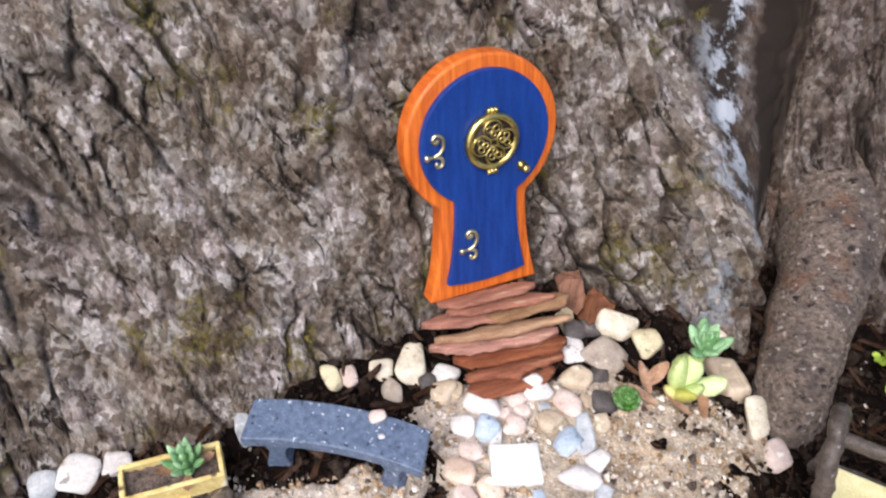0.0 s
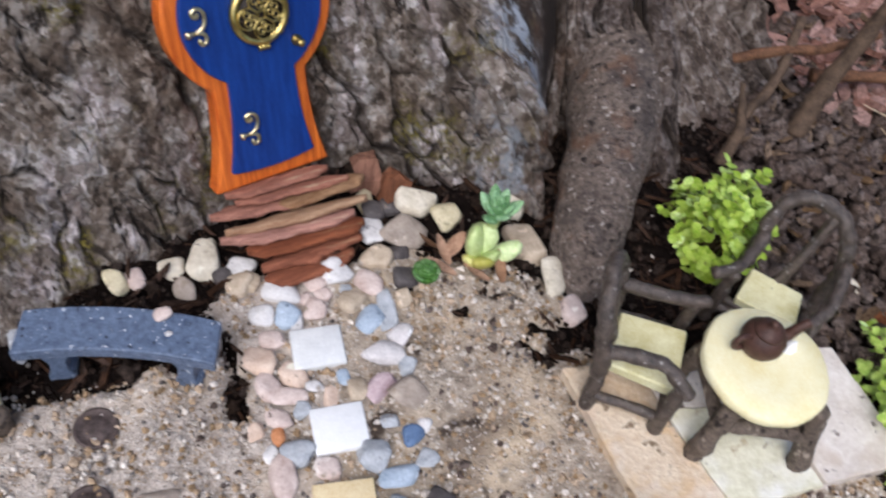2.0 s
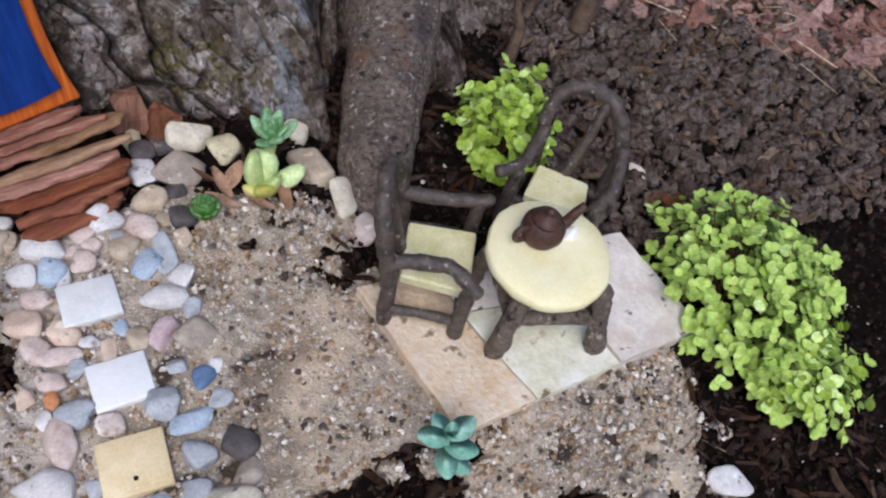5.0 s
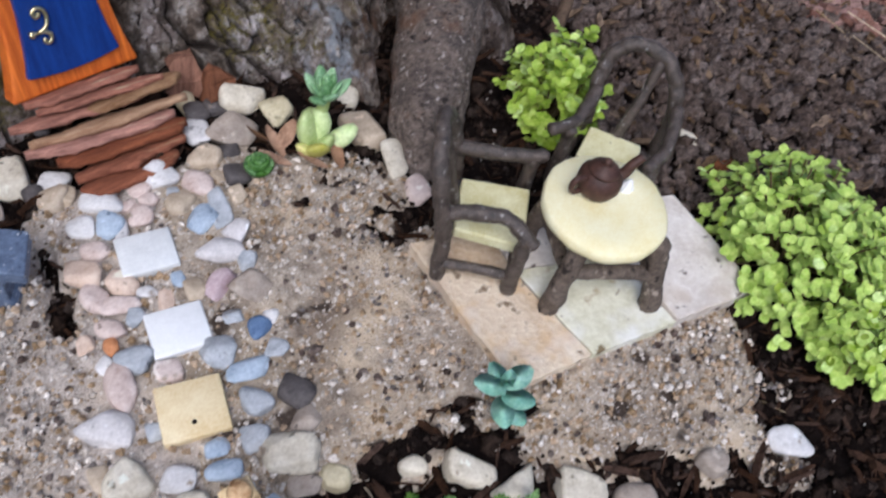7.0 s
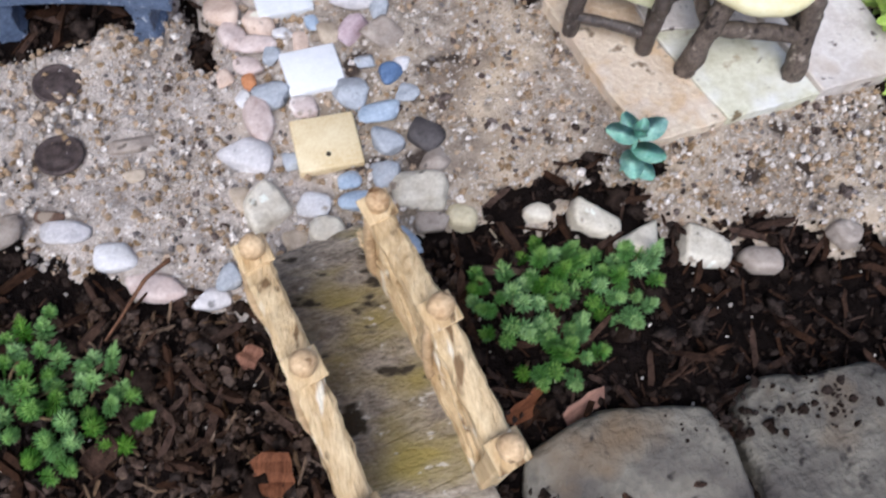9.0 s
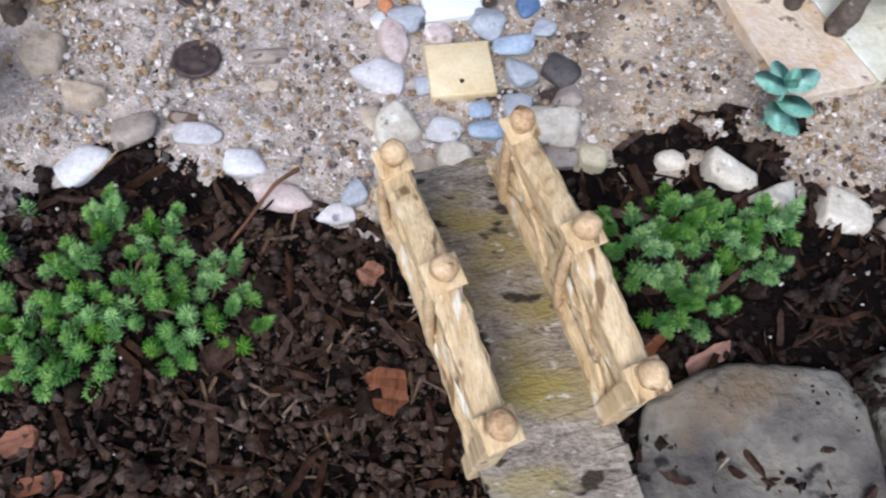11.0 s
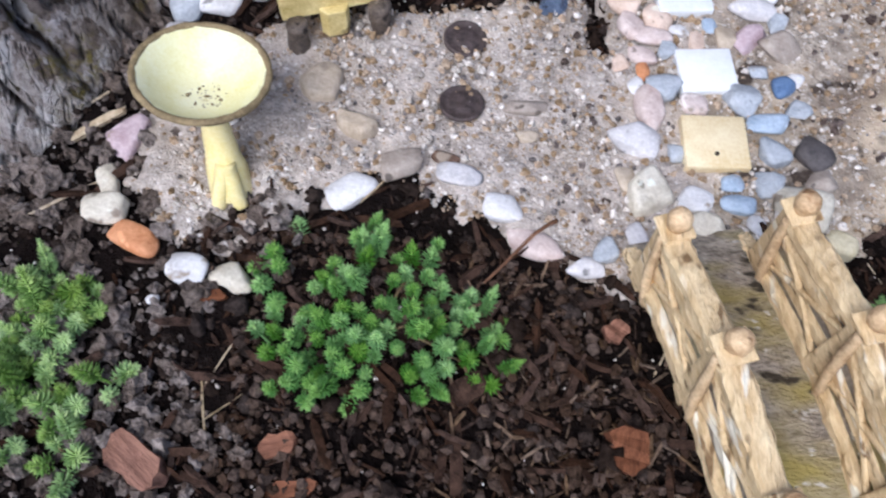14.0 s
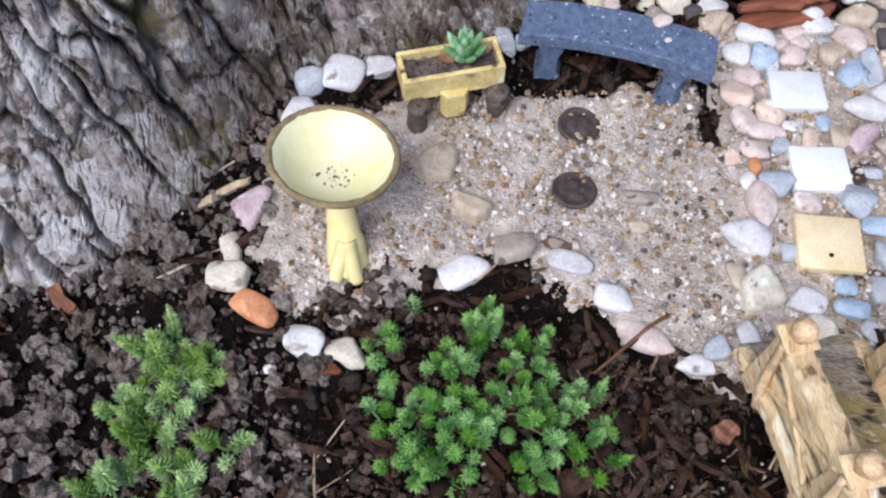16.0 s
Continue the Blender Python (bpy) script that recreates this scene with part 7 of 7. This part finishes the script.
scatter("fine_fibres", CHIPS, rows_for(xs, ys, lambda: 0.005 + 0.013 * gen.rand() ** 2.5, 1.2, 0.05, 0.06, 0.6), M["mulch"], "fine dark shreds of bark on the soil", "mulch")
on_sand = lambda x, y: sand_cover(x, y) > -0.0014
xs, ys = random_places(6500, -0.235, 0.30, -0.14, 0.105, on_sand)
scatter("sand_grains", LUMPS[:3], rows_for(xs, ys, lambda: 0.0008 + 0.0030 * gen.rand() ** 4, 0.3, 0.8), M["grit"], "coarse pale grains of sand and grit", "sand")
xs, ys = random_places(6000, -0.235, 0.30, -0.14, 0.105, on_sand)
scatter("tan_grains", LUMPS[:3], rows_for(xs, ys, lambda: 0.0009 + 0.0030 * gen.rand() ** 3.5, 0.3, 0.8), M["tan_grit"], "coarse tan grains of sand and grit", "sand")
xs, ys = random_places(1300, -0.235, 0.30, -0.14, 0.105, on_sand)
scatter("dark_grains", LUMPS[:3], rows_for(xs, ys, lambda: 0.0007 + 0.0026 * gen.rand() ** 4, 0.25, 0.8), M["dark_grit"], "coarse dark grains of grit", "sand")
spill = np.random.RandomState(31)
rows = []
for _ in range(120):        # soil lying in the hollows and along the joints of the flagstones
    x, y = 0.143 + spill.normal(0, 0.010) + spill.choice((0, 0.035)), -0.184 + spill.normal(0, 0.006)
    z = 0.0012 + 0.004 * spill.rand() ** 3
    rows.append((x, y, 0.0095, z, z, z * 0.7, *spill.uniform(-3, 3, 3)))
scatter("soil_on_stone", LUMPS, rows, M["clod"], "dark crumbs of soil lying on the flagstones", "soil")
xs, ys = random_places(900, -0.40, 0.40, -0.33, 0.12, free_soil)
scatter("pale_grit", LUMPS[:3], rows_for(xs, ys, lambda: 0.0009 + 0.0016 * gen.rand() ** 3, 0.3), M["grit"], "pale perlite specks in the soil", "grit")


def stick(pts, r, label, seed, mat="stump", taper=0.75):
    """A weathered stick or bare root end, knotty along its length."""
    line, radii = knotty(pts, r, 10, seed, taper)
    bm = roughen(tube(bmesh.new(), line, radii, 10), r * 0.22, 0.35 / r, seed)
    return solid("stick", bm, M[mat], label, "stick", "sticks behind the root")


stick([(0.312, 0.178, 0.004), (0.320, 0.188, 0.030), (0.334, 0.196, 0.075), (0.345, 0.205, 0.11)], 0.0065, "brown weathered stick leaning behind the root", 1, "stick_wood")
stick([(0.262, 0.205, 0.040), (0.29, 0.20, 0.052), (0.32, 0.205, 0.050), (0.36, 0.215, 0.055)], 0.0036, "dark bare root end crossing behind the trunk", 2)
stick([(0.268, 0.175, 0.02), (0.285, 0.188, 0.04), (0.30, 0.215, 0.065)], 0.0036, "dark bare root end crossing behind the trunk", 3, "stick_wood")
stick([(0.33, 0.215, 0.02), (0.38, 0.21, 0.025), (0.43, 0.22, 0.030)], 0.0045, "dark fallen stick on the soil", 4)
stick([(0.250, 0.150, 0.006), (0.256, 0.158, 0.026), (0.252, 0.172, 0.050)], 0.0046, "torn dark strip of bark by the root", 5, "stick_wood", 0.4)

twig_line, twig_radii = knotty([(-0.050, -0.091, 0.009), (-0.058, -0.099, 0.0125), (-0.068, -0.109, 0.006), (-0.075, -0.116, 0.002)], 0.0009, 8, 9, 0.6)
solid("stick", tube(bmesh.new(), twig_line, twig_radii, 8), M["stump"], "thin brown twig lying over an edging stone", "stick")


def chip(x, y, length, width, thick, turn, mat, label, seed, tilt=6):
    v, f = splinter(seed)
    ob = solid("bark_chip", raw_mesh("bark_chip", v * (length, width, thick), f, M[mat], False), None, label, "bark chip", "large bark chips", m=pose(x, y, at_ground(x, y) + thick * 0.4, tilt, -tilt, turn))
    return ob


chip(-0.021, -0.173, 0.0150, 0.0150, 0.0080, 80, "chunk", "thick orange-brown bark chunk on the soil", 3)
chip(-0.188, -0.191, 0.0260, 0.0130, 0.0080, -35, "chunk", "thick orange-brown bark chunk on the soil", 4)
chip(-0.081, -0.180, 0.0320, 0.0050, 0.0035, -84, "mulch", "long dark red bark sliver on the soil", 5)
chip(-0.141, -0.182, 0.0130, 0.0080, 0.0040, 20, "chunk", "reddish bark chip on the soil", 6)
chip(-0.135, -0.196, 0.0180, 0.0060, 0.0030, 15, "chunk", "reddish bark chip on the soil", 7)
chip(-0.078, -0.156, 0.0140, 0.0100, 0.0055, 30, "mulch", "brown wood chunk beside the stonecrop", 8)
chip(-0.026, -0.129, 0.0090, 0.0080, 0.0050, 60, "chunk", "small brown bark chunk by the bridge", 9)
chip(-0.052, -0.100, 0.0180, 0.0060, 0.0030, -60, "mulch", "brown bark chip among the edging stones", 10)
chip(-0.174, -0.131, 0.0110, 0.0040, 0.0025, 8, "chunk", "small reddish bark chip on the soil", 11)
chip(0.072, -0.164, 0.0190, 0.0075, 0.0035, 30, "chunk", "reddish bark chip beside the flagstone", 12)
chip(0.092, -0.169, 0.0210, 0.0070, 0.0035, 28, "chunk", "reddish bark chip beside the flagstone", 13)
chip(-0.235, -0.062, 0.0260, 0.0035, 0.0025, 40, "straw", "pale wood splinter at the foot of the trunk", 14)
chip(-0.222, -0.068, 0.0100, 0.0070, 0.0045, 10, "chunk", "reddish bark chunk at the foot of the trunk", 15)
chip(-0.222, -0.085, 0.0220, 0.0040, 0.0030, 50, "mulch", "dark bark sliver at the foot of the trunk", 16)
chip(-0.285, -0.118, 0.0200, 0.0060, 0.0035, -30, "chunk", "reddish bark chip at the foot of the trunk", 17)
chip(0.319, 0.043, 0.0160, 0.0120, 0.0030, 20, "chunk", "flat reddish leaf-shaped bark flake on the soil", 18)
chip(0.034, 0.1390, 0.0290, 0.0170, 0.0100, 60, "chunk", "upright brown bark chunk leaning on the trunk by the door", 21, 0).rotation_euler = (0.5, -1.15, 1.2)
chip(0.048, 0.1290, 0.0300, 0.0160, 0.0100, 60, "chunk", "upright orange-brown bark chunk leaning on the trunk", 22, 0).rotation_euler = (0.4, -1.25, 1.5)
chip(0.012, 0.1330, 0.0160, 0.0120, 0.0080, 20, "mulch", "black lump of bark beside the door", 23)
